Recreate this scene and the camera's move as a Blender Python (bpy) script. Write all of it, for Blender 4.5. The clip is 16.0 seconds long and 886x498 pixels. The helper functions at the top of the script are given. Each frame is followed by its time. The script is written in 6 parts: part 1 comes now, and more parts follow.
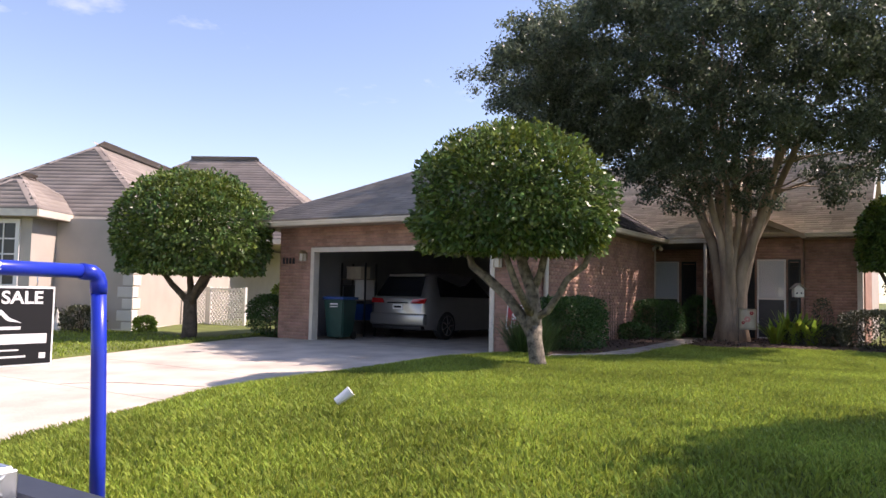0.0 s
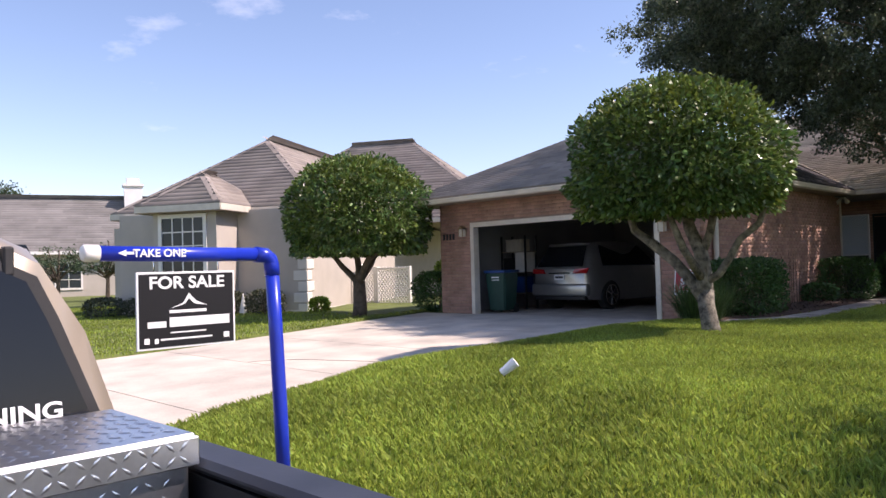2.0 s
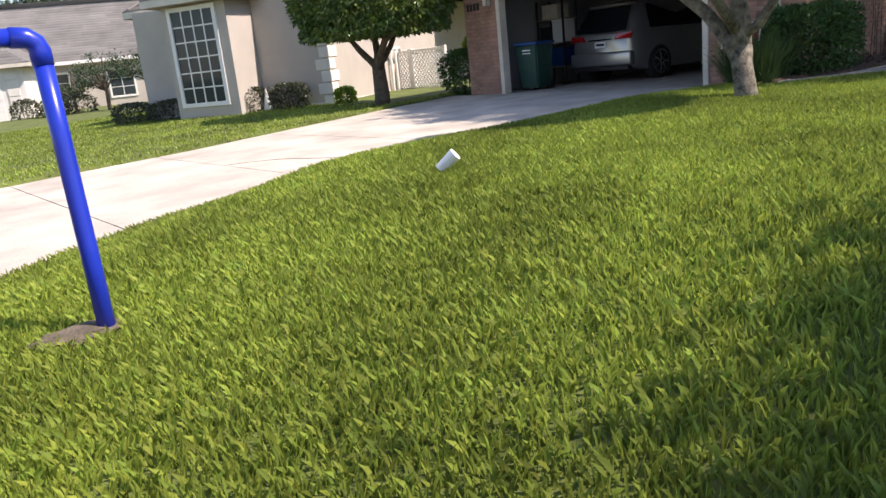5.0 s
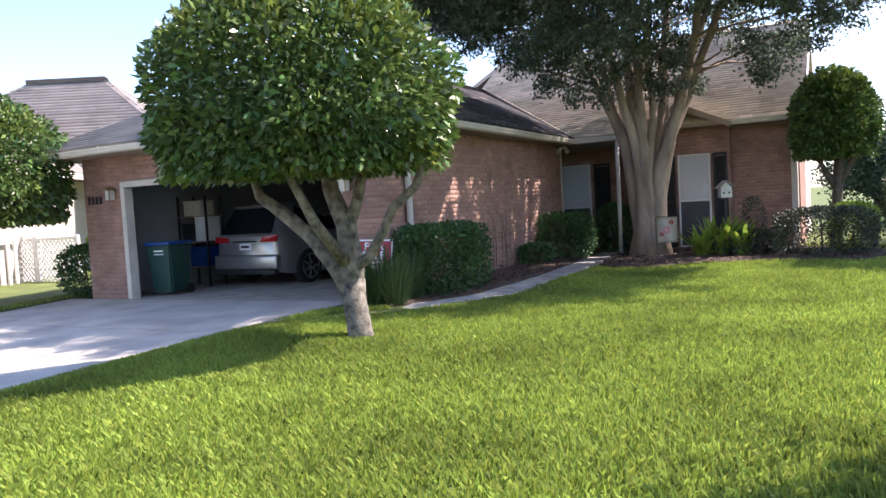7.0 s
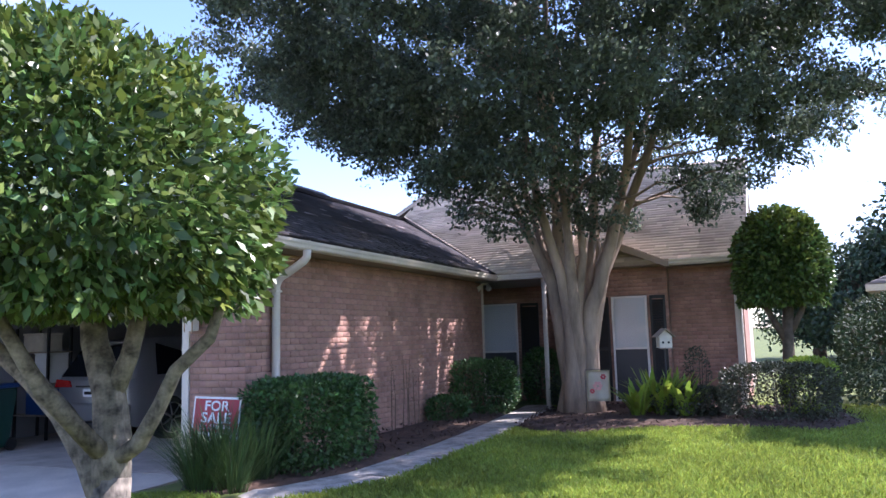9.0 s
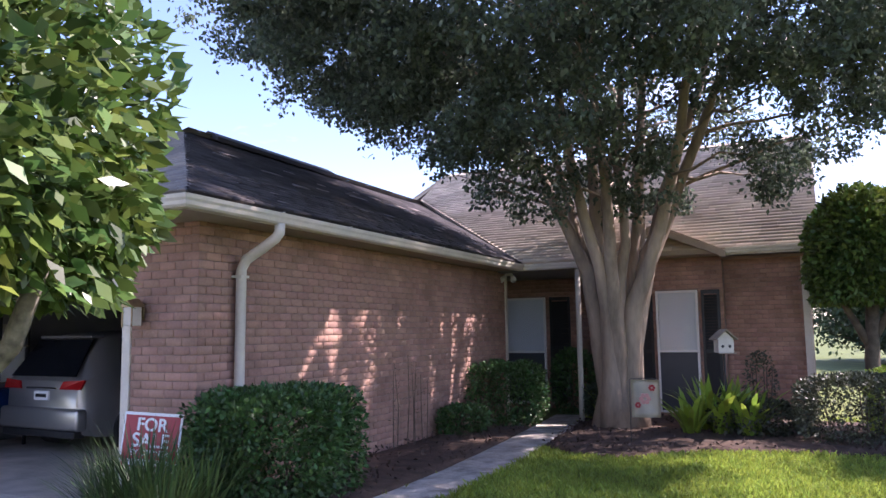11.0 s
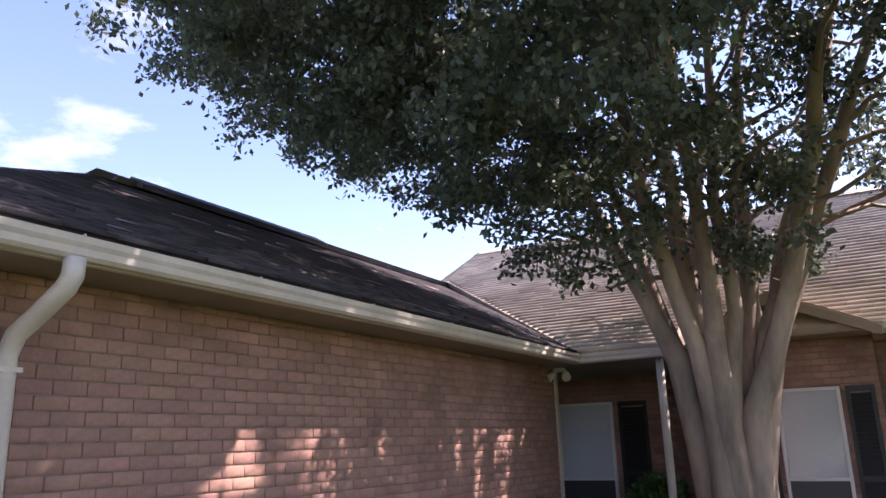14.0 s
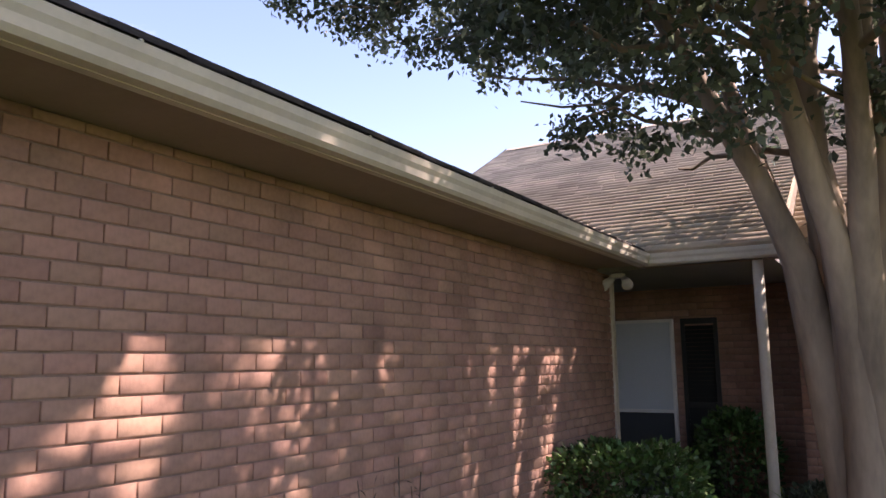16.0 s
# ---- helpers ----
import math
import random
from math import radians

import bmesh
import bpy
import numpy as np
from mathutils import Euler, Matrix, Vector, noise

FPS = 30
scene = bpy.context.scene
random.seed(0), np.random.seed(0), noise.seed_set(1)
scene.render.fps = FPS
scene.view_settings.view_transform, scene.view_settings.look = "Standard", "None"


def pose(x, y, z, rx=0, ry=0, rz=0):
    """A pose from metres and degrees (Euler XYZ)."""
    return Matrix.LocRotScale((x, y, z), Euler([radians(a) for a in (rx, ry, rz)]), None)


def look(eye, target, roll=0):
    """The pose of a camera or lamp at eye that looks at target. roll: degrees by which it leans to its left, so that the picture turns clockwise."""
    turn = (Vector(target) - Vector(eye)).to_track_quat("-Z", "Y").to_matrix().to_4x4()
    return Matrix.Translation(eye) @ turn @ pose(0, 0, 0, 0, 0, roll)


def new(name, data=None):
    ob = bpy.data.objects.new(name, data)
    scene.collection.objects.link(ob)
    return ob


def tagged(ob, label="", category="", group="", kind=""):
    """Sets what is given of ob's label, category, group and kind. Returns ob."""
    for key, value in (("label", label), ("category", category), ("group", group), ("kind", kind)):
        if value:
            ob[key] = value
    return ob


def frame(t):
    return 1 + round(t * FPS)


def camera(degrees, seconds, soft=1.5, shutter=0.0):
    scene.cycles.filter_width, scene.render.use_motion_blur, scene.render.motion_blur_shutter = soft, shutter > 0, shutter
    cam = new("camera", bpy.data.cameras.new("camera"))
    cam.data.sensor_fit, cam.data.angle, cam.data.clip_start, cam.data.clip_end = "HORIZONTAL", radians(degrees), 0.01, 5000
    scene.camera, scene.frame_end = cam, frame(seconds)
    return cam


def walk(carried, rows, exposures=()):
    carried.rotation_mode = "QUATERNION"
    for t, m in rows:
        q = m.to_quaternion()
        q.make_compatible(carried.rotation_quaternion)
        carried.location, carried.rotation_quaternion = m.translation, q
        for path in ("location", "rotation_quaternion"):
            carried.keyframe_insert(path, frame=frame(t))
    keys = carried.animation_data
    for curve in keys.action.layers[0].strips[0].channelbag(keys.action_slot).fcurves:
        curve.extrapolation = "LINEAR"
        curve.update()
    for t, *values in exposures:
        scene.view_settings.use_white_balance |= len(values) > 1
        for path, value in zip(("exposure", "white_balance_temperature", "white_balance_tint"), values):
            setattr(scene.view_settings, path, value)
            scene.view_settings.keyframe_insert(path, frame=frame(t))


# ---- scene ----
cam = camera(61.0, 16.0)
PATH = [
    (0, (6.679, -13.598, 1.184), (5.593, -11.923, 1.302), 1.2),
    (0.5, (6.681, -13.596, 1.181), (5.596, -11.919, 1.296), 0.8),
    (1, (6.679, -13.596, 1.183), (5.594, -11.921, 1.303), 1.1),
    (1.5, (6.675, -13.574, 1.174), (5.473, -11.977, 1.248), 0.2),
    (2, (6.647, -13.528, 1.156), (5.231, -12.116, 1.205), -1.6),
    (2.5, (6.599, -13.521, 1.153), (4.98, -12.35, 1.254), -2.2),
    (3, (6.637, -13.275, 1.103), (4.826, -12.428, 1.137), -7.8),
    (3.5, (6.78, -12.82, 1.08), (5.017, -11.892, 0.901), -1.7),
    (4, (6.72, -12.485, 1.028), (5.039, -11.503, 0.568), -3.7),
    (4.2, (6.69, -12.343, 0.984), (5.008, -11.38, 0.492), -4.6),
    (6.3, (6.211, -10.53, 1.196), (5.205, -8.844, 0.818), -5.6),
    (6.5, (6.222, -10.309, 1.257), (5.242, -8.592, 0.952), -4.5),
    (7, (6.135, -9.73, 1.399), (5.188, -7.971, 1.289), -3.3),
    (7.5, (5.992, -9.151, 1.512), (5.118, -7.358, 1.648), -3.2),
    (8, (6.011, -8.547, 1.569), (5.193, -6.736, 1.792), -3.0),
    (8.5, (5.791, -7.832, 1.555), (4.936, -6.045, 1.832), -1.4),
    (9, (5.818, -7.324, 1.586), (5.021, -5.504, 1.817), -1.7),
    (9.5, (5.463, -6.823, 1.627), (4.631, -5.02, 1.864), -0.8),
    (9.7, (5.512, -6.652, 1.63), (4.652, -4.863, 1.876), -0.3),
    (12, (4.547, -4.152, 1.726), (3.687, -2.357, 1.922), -1.1),
    (12.5, (4.31, -3.544, 1.795), (3.452, -1.759, 2.072), 0.2),
    (13, (4.187, -2.956, 1.819), (3.316, -1.23, 2.328), 0.1),
    (13.5, (3.968, -2.301, 1.862), (3.084, -0.615, 2.477), 0.3),
    (14, (3.773, -1.655, 1.811), (2.821, 0.033, 2.306), -1.8),
    (14.5, (3.46, -1.118, 1.76), (2.474, 0.585, 2.117), -2.2),
    (15, (3.14, -0.658, 1.741), (2.131, 1.059, 1.926), -1.2),
    (15.5, (2.839, -0.193, 1.779), (1.756, 1.479, 1.959), -1.7),
    (16, (2.532, 0.278, 1.81), (1.521, 1.977, 2.109), -0.7),
]
EXPOSURES = [(0, 0.81, 6900, 29), (1.5, 0.71, 6800, 28), (2.5, 0.4, 6500, 27), (3, 0.21, 6500, 24), (3.5, 0.2, 6600, 22), (4.2, 0.33, 6800, 21),
             (6.3, 1.32, 6400, 23), (7, 1.46, 6200, 25), (8, 1.55, 5650, 31), (9, 1.49, 5650, 31), (9.7, 1.54, 5750, 33), (12, 1.42, 6200, 38),
             (12.5, 1.42, 6200, 39), (14.5, 1.44, 6650, 37), (16, 1.44, 7050, 35)]
walk(cam, [(t, look(eye, target, roll)) for t, eye, target, roll in PATH], EXPOSURES)

# ---- world, sun and exposure ----
SUN_WAY = (0.72, 0.52, 1.0)      # across and along for each metre up
SUN = Vector(SUN_WAY).normalized()
world = bpy.data.worlds.new("sky")
scene.world = world
world.use_nodes = True
wn = world.node_tree.nodes
sky = wn.new("ShaderNodeTexSky")
sky.sky_type = "NISHITA"
sky.sun_disc = False
sky.sun_elevation = math.asin(SUN.z)
sky.sun_rotation = math.atan2(SUN.x, SUN.y)
sky.air_density, sky.dust_density, sky.ozone_density = 1.0, 0.4, 1.8
wn["Background"].inputs["Strength"].default_value = 0.137
# a few thin fair-weather clouds
coord, cloud, veil, paint = wn.new("ShaderNodeTexCoord"), wn.new("ShaderNodeTexNoise"), wn.new("ShaderNodeMapRange"), wn.new("ShaderNodeMix")
squeeze = wn.new("ShaderNodeMapping")
squeeze.inputs["Scale"].default_value = (1.0, 1.0, 2.6)
cloud.inputs["Scale"].default_value, cloud.inputs["Detail"].default_value, cloud.inputs["Roughness"].default_value = 3.4, 9, 0.6
veil.inputs["From Min"].default_value, veil.inputs["From Max"].default_value, veil.inputs["To Max"].default_value = 0.60, 0.86, 0.55
paint.data_type = "RGBA"
paint.inputs["B"].default_value = (8.5, 8.6, 8.9, 1)
wl = world.node_tree.links
wl.new(coord.outputs["Generated"], squeeze.inputs["Vector"])
wl.new(squeeze.outputs[0], cloud.inputs["Vector"])
wl.new(cloud.outputs["Fac"], veil.inputs["Value"])
wl.new(veil.outputs[0], paint.inputs["Factor"])
wl.new(sky.outputs["Color"], paint.inputs["A"])
wl.new(paint.outputs["Result"], wn["Background"].inputs["Color"])
sun_data = bpy.data.lights.new("sun", "SUN")
sun_data.energy, sun_data.angle, sun_data.color = 4.7, radians(0.55), (1.0, 0.93, 0.82)
sun = new("sun", sun_data)
sun.matrix_world = look(SUN * 60, (0, 0, 0))


# ---- materials ----
def mat(name, col, rough=0.7, metal=0.0, var=0.25, scale=6.0, fine=60.0, bump=0.15, dist=0.01,
        rand=0.0, island=0.0, tint=None, spec=0.5, trans=0.0, stretch=(1, 1, 1), coat=0.0, space="Object"):
    m = bpy.data.materials.new(name)
    m.use_nodes = True
    nt = m.node_tree
    n, l = nt.nodes, nt.links
    p = n["Principled BSDF"]
    p.inputs["Roughness"].default_value = rough
    p.inputs["Metallic"].default_value = metal
    p.inputs["Specular IOR Level"].default_value = spec
    p.inputs["Coat Weight"].default_value = coat
    tc = n.new("ShaderNodeTexCoord")
    mp = n.new("ShaderNodeMapping")
    mp.inputs["Scale"].default_value = stretch
    l.new(tc.outputs[space], mp.inputs["Vector"])
    big, small = n.new("ShaderNodeTexNoise"), n.new("ShaderNodeTexNoise")
    big.inputs["Scale"].default_value, big.inputs["Detail"].default_value = scale, 5
    small.inputs["Scale"].default_value, small.inputs["Detail"].default_value = fine, 4
    l.new(mp.outputs[0], big.inputs["Vector"])
    l.new(mp.outputs[0], small.inputs["Vector"])
    mix = n.new("ShaderNodeMix")
    mix.data_type = "RGBA"
    c2 = tint or tuple(c * (1 - var) for c in col)
    mix.inputs["A"].default_value = (*[min(1, c * (1 + var * 0.5)) for c in col], 1)
    mix.inputs["B"].default_value = (*c2, 1)
    add = n.new("ShaderNodeMath")
    add.operation = "MULTIPLY_ADD"
    add.inputs[1].default_value = 0.35
    l.new(small.outputs["Fac"], add.inputs[0])
    l.new(big.outputs["Fac"], add.inputs[2])
    ramp = n.new("ShaderNodeMapRange")
    ramp.inputs["From Min"].default_value, ramp.inputs["From Max"].default_value = 0.45, 0.9
    l.new(add.outputs[0], ramp.inputs["Value"])
    l.new(ramp.outputs[0], mix.inputs["Factor"])
    out = mix.outputs["Result"]
    if rand or island:
        src = n.new("ShaderNodeObjectInfo").outputs["Random"] if rand else n.new("ShaderNodeNewGeometry").outputs["Random Per Island"]
        amount = rand or island
        hsv = n.new("ShaderNodeHueSaturation")
        mr = n.new("ShaderNodeMapRange")
        mr.inputs["To Min"].default_value, mr.inputs["To Max"].default_value = 1 - amount, 1 + amount
        l.new(src, mr.inputs["Value"])
        l.new(mr.outputs[0], hsv.inputs["Value"])
        mh = n.new("ShaderNodeMapRange")
        mh.inputs["To Min"].default_value, mh.inputs["To Max"].default_value = 0.5 - amount * 0.05, 0.5 + amount * 0.05
        wrap = n.new("ShaderNodeMath")
        wrap.operation = "FRACT"
        mul = n.new("ShaderNodeMath")
        mul.operation = "MULTIPLY"
        mul.inputs[1].default_value = 7.31
        l.new(src, mul.inputs[0])
        l.new(mul.outputs[0], wrap.inputs[0])
        l.new(wrap.outputs[0], mh.inputs["Value"])
        l.new(mh.outputs[0], hsv.inputs["Hue"])
        l.new(out, hsv.inputs["Color"])
        out = hsv.outputs["Color"]
    l.new(out, p.inputs["Base Color"])
    if bump:
        b = n.new("ShaderNodeBump")
        b.inputs["Strength"].default_value, b.inputs["Distance"].default_value = bump, dist
        l.new(add.outputs[0], b.inputs["Height"])
        l.new(b.outputs[0], p.inputs["Normal"])
    if trans:
        t = n.new("ShaderNodeBsdfTranslucent")
        l.new(out, t.inputs["Color"])
        s = n.new("ShaderNodeMixShader")
        s.inputs["Fac"].default_value = trans
        l.new(p.outputs[0], s.inputs[1])
        l.new(t.outputs[0], s.inputs[2])
        l.new(s.outputs[0], n["Material Output"].inputs["Surface"])
    return m


def glass_mat(name, col=(0.02, 0.025, 0.03), rough=0.04):
    """Dark tinted pane that mirrors its surroundings."""
    m = bpy.data.materials.new(name)
    m.use_nodes = True
    p = m.node_tree.nodes["Principled BSDF"]
    p.inputs["Base Color"].default_value = (*col, 1)
    p.inputs["Roughness"].default_value = rough
    p.inputs["Specular IOR Level"].default_value = 0.28
    return m


M_BRICK = mat("brick", (0.385, 0.224, 0.166), 0.9, var=0.36, scale=2.2, fine=38, bump=0.7, dist=0.006, rand=0.13)
M_BRICKJ = mat("brick_joined", (0.385, 0.224, 0.166), 0.9, var=0.36, scale=2.2, fine=38, bump=0.7, dist=0.006, island=0.13)
M_MORTAR = mat("mortar", (0.29, 0.20, 0.16), 0.95, var=0.3, scale=8, fine=120, bump=0.5, dist=0.003)
M_CONC = mat("concrete", (0.58, 0.515, 0.425), 0.85, var=0.32, scale=1.2, fine=45, bump=0.25, dist=0.004)
M_KERB = mat("kerb_concrete", (0.52, 0.44, 0.36), 0.9, var=0.3, scale=2.5, fine=40, bump=0.3, dist=0.004)
M_WALKWAY = mat("walkway_concrete", (0.46, 0.42, 0.36), 0.9, var=0.6, scale=5, fine=50, bump=0.3, dist=0.004)
M_ASPHALT = mat("asphalt", (0.06, 0.06, 0.06), 0.9, var=0.4, scale=2, fine=150, bump=0.6, dist=0.006)
M_SOIL = mat("lawn_soil", (0.12, 0.15, 0.03), 0.95, var=0.4, scale=1.5, fine=40, bump=0.5, dist=0.02)
M_GRASS = mat("grass_blades", (0.29, 0.37, 0.058), 0.45, var=0.4, scale=0.6, fine=4, bump=0, island=0.36, trans=0.46, spec=0.35)
M_MULCH = mat("mulch", (0.085, 0.05, 0.032), 0.95, var=0.6, scale=6, fine=50, bump=0.8, dist=0.02)
M_BARKCHIP = mat("bark_chip", (0.075, 0.048, 0.034), 0.9, var=0.4, scale=8, fine=60, bump=0.4, island=0.4)
M_SAND = mat("dug_soil", (0.15, 0.12, 0.085), 0.95, var=0.5, scale=9, fine=70, bump=0.8, dist=0.02)
M_WHITE = mat("white_paint", (0.78, 0.76, 0.72), 0.5, var=0.08, scale=2, fine=30, bump=0.05)
M_CREAM = mat("cream_gutter_paint", (0.66, 0.60, 0.50), 0.45, var=0.16, scale=3, fine=30, bump=0.06)
M_SOFFIT = mat("soffit_paint", (0.34, 0.265, 0.205), 0.7, var=0.12, scale=2, fine=30, bump=0.05)
# near-black: the tree's shade is put into the weathered shingle colour
M_SHG_D = mat("shaded_weathered_shingle", (0.050, 0.044, 0.045), 0.95, var=0.5, scale=1.3, fine=70, bump=0.5, dist=0.004, island=0.32)
M_SHG_P = mat("scuffed_pale_shingle", (0.24, 0.20, 0.18), 0.95, var=0.5, scale=5, fine=70, bump=0.5, dist=0.004, island=0.3)
M_SHG_L = mat("tan_shingle", (0.55, 0.455, 0.345), 0.95, var=0.3, scale=1.1, fine=70, bump=0.5, dist=0.004, island=0.22)
M_SHG_N = mat("grey_brown_shingle", (0.265, 0.23, 0.20), 0.95, var=0.25, scale=1.1, fine=50, bump=0.4, dist=0.006, island=0.14)
M_SHG_G = mat("grey_shingle", (0.20, 0.19, 0.178), 0.95, var=0.25, scale=0.8, fine=50, bump=0.4, dist=0.006, island=0.12)
M_STUCCO = mat("cream_stucco", (0.47, 0.425, 0.37), 0.92, var=0.1, scale=1.5, fine=60, bump=0.35, dist=0.006)
M_STUCCO_L = mat("pale_stucco", (0.72, 0.685, 0.62), 0.92, var=0.1, scale=1.5, fine=60, bump=0.35, dist=0.006)
M_TRUNK = mat("smooth_tan_bark", (0.345, 0.255, 0.18), 0.75, var=0.5, scale=3.5, fine=22, bump=0.35, dist=0.012, stretch=(1, 1, 0.25))
M_BARK = mat("lichen_grey_bark", (0.20, 0.175, 0.135), 0.9, var=0.85, scale=11, fine=45, bump=0.8, dist=0.012)
M_BARKD = mat("dark_bark", (0.12, 0.09, 0.065), 0.9, var=0.5, scale=9, fine=50, bump=0.6, dist=0.012)
M_LEAF_T = mat("glossy_topiary_leaf", (0.062, 0.125, 0.040), 0.34, var=0.35, scale=1.6, fine=6, bump=0, island=0.55, trans=0.22, spec=0.4, tint=(0.12, 0.165, 0.026))
# young shoots; the crowns' lit highlights are put into this yellow-green
M_LEAF_S = mat("lit_shoot_leaf", (0.135, 0.185, 0.03), 0.45, var=0.3, scale=2, fine=8, bump=0, island=0.35, trans=0.35)
M_LEAF_B = mat("dark_crape_leaf", (0.12, 0.155, 0.098), 0.36, var=0.3, scale=1.2, fine=6, bump=0, island=0.45, trans=0.5, spec=0.4)
M_LEAF_H = mat("hedge_leaf", (0.056, 0.128, 0.03), 0.48, var=0.3, scale=2.5, fine=8, bump=0, island=0.45, trans=0.2, spec=0.55)
M_LEAF_D = mat("dusty_hedge_leaf", (0.075, 0.085, 0.045), 0.5, var=0.4, scale=3, fine=8, bump=0, island=0.45, trans=0.15)
M_LEAF_Y = mat("lime_leaf", (0.27, 0.38, 0.05), 0.4, var=0.3, scale=3, fine=8, bump=0, island=0.35, trans=0.35)
M_LEAF_F = mat("distant_leaf", (0.04, 0.07, 0.028), 0.7, var=0.3, scale=0.4, fine=2, bump=0, island=0.4, trans=0.1)
M_REED = mat("grass_clump_blade", (0.055, 0.105, 0.032), 0.5, var=0.35, scale=3, fine=9, bump=0, island=0.4, trans=0.2)
M_BLUE = mat("blue_pvc", (0.012, 0.035, 0.42), 0.3, var=0.12, scale=4, fine=30, bump=0.03, spec=0.5)
M_BLACK = mat("black_print", (0.012, 0.012, 0.014), 0.6, spec=0.25, var=0.1, scale=4, fine=40, bump=0.02)
M_PRINT = mat("white_print", (0.80, 0.80, 0.80), 0.5, var=0.04, scale=4, fine=40, bump=0)
M_RED = mat("red_print", (0.36, 0.018, 0.03), 0.45, var=0.12, scale=4, fine=40, bump=0.02)
M_TRUCK = mat("champagne_car_paint", (0.36, 0.305, 0.24), 0.42, metal=0.35, var=0.08, scale=2, fine=300, bump=0.0, coat=0.25)
M_TRUCKB = mat("black_bed_liner", (0.018, 0.018, 0.02), 0.45, var=0.3, scale=6, fine=90, bump=0.25, dist=0.003)
M_RAIL = mat("grey_black_rail_cap", (0.032, 0.034, 0.042), 0.42, var=0.35, scale=5, fine=60, bump=0.15, dist=0.003)
M_PLATE = mat("diamond_plate_aluminium", (0.80, 0.80, 0.80), 0.33, metal=1.0, var=0.18, scale=5, fine=60, bump=0.08, dist=0.002)
M_CHROME = mat("chrome", (0.7, 0.7, 0.7), 0.12, metal=1.0, var=0.06, scale=5, fine=60, bump=0)
M_RUBBER = mat("rubber", (0.02, 0.02, 0.02), 0.7, var=0.2, scale=9, fine=80, bump=0.1)
M_TAIL = mat("red_tail_light", (0.40, 0.012, 0.012), 0.15, var=0.1, scale=5, fine=30, bump=0.02, coat=0.5)
M_SILVER = mat("silver_car_paint", (0.42, 0.41, 0.40), 0.32, metal=0.7, var=0.06, scale=2, fine=200, bump=0, coat=0.6)
M_PLAST = mat("black_plastic", (0.022, 0.022, 0.024), 0.5, var=0.2, scale=6, fine=60, bump=0.08)
M_GLASS = glass_mat("tinted_glass", (0.008, 0.010, 0.014), 0.05)
M_PANE = glass_mat("window_pane", (0.035, 0.045, 0.05), 0.05)
M_BIN = mat("dark_green_bin_plastic", (0.008, 0.055, 0.042), 0.5, var=0.2, scale=5, fine=50, bump=0.08)
M_LID = mat("blue_bin_lid", (0.01, 0.06, 0.22), 0.5, var=0.2, scale=5, fine=50, bump=0.08)
M_BLIND = mat("window_blind", (0.62, 0.66, 0.68), 0.6, var=0.06, scale=2, fine=20, bump=0.02)
M_SCREEN = mat("dark_insect_screen", (0.06, 0.065, 0.07), 0.5, var=0.12, scale=3, fine=100, bump=0.05)
M_SHUT = mat("black_green_shutter", (0.016, 0.018, 0.017), 0.5, var=0.2, scale=4, fine=50, bump=0.06)
M_WOOD = mat("weathered_wood", (0.34, 0.28, 0.21), 0.85, var=0.4, scale=6, fine=50, bump=0.3, stretch=(1, 1, 0.2))
M_YEL = mat("yellow_marker_plastic", (0.62, 0.44, 0.14), 0.5, var=0.15, scale=5, fine=40, bump=0.05)
M_DRYWALL = mat("garage_plaster", (0.30, 0.30, 0.31), 0.9, var=0.12, scale=1.5, fine=40, bump=0.1)
M_PINK = mat("faded_pink_print", (0.62, 0.30, 0.27), 0.7, var=0.2, scale=20, fine=60, bump=0.02)
M_IVORY = mat("ivory_cloth", (0.62, 0.57, 0.47), 0.8, var=0.12, scale=8, fine=90, bump=0.08)
M_BRONZE = mat("aged_brass", (0.30, 0.22, 0.12), 0.4, metal=0.7, var=0.3, scale=9, fine=60, bump=0.1)


# ---- building helpers ----
def mesh_of(name, bm):
    me = bpy.data.meshes.new(name)
    bm.normal_update()
    bm.to_mesh(me)
    bm.free()
    return me


def part(name, bm, material, parent=None, label="", smooth=False):
    me = bm if isinstance(bm, bpy.types.Mesh) else mesh_of(name, bm)
    if not me.materials:
        me.materials.append(material)
    if smooth:
        me.shade_smooth()
    ob = new(name, me)
    ob.parent = parent
    return tagged(ob, label)


def thing(name, loc, rz=0.0, label="", category="", group="", kind=""):
    ob = new(name)
    ob.empty_display_size = 0.2
    ob.matrix_basis = pose(*loc, 0, 0, rz)
    return tagged(ob, label, category, group, kind)


def box(bm, x0, x1, y0, y1, z0, z1, bev=0.0, seg=1):
    vs = [bm.verts.new((x, y, z)) for z in (z0, z1) for x, y in ((x0, y0), (x1, y0), (x1, y1), (x0, y1))]
    fs = [bm.faces.new([vs[i] for i in q]) for q in
          ((3, 2, 1, 0), (4, 5, 6, 7), (0, 1, 5, 4), (1, 2, 6, 5), (2, 3, 7, 6), (3, 0, 4, 7))]
    if bev:
        es = list({e for f in fs for e in f.edges})
        bmesh.ops.bevel(bm, geom=es, offset=bev, segments=seg, profile=0.5, affect="EDGES")
    return bm


def boxes(*rows, bev=0.0):
    bm = bmesh.new()
    for r in rows:
        box(bm, *r, bev=bev)
    return bm


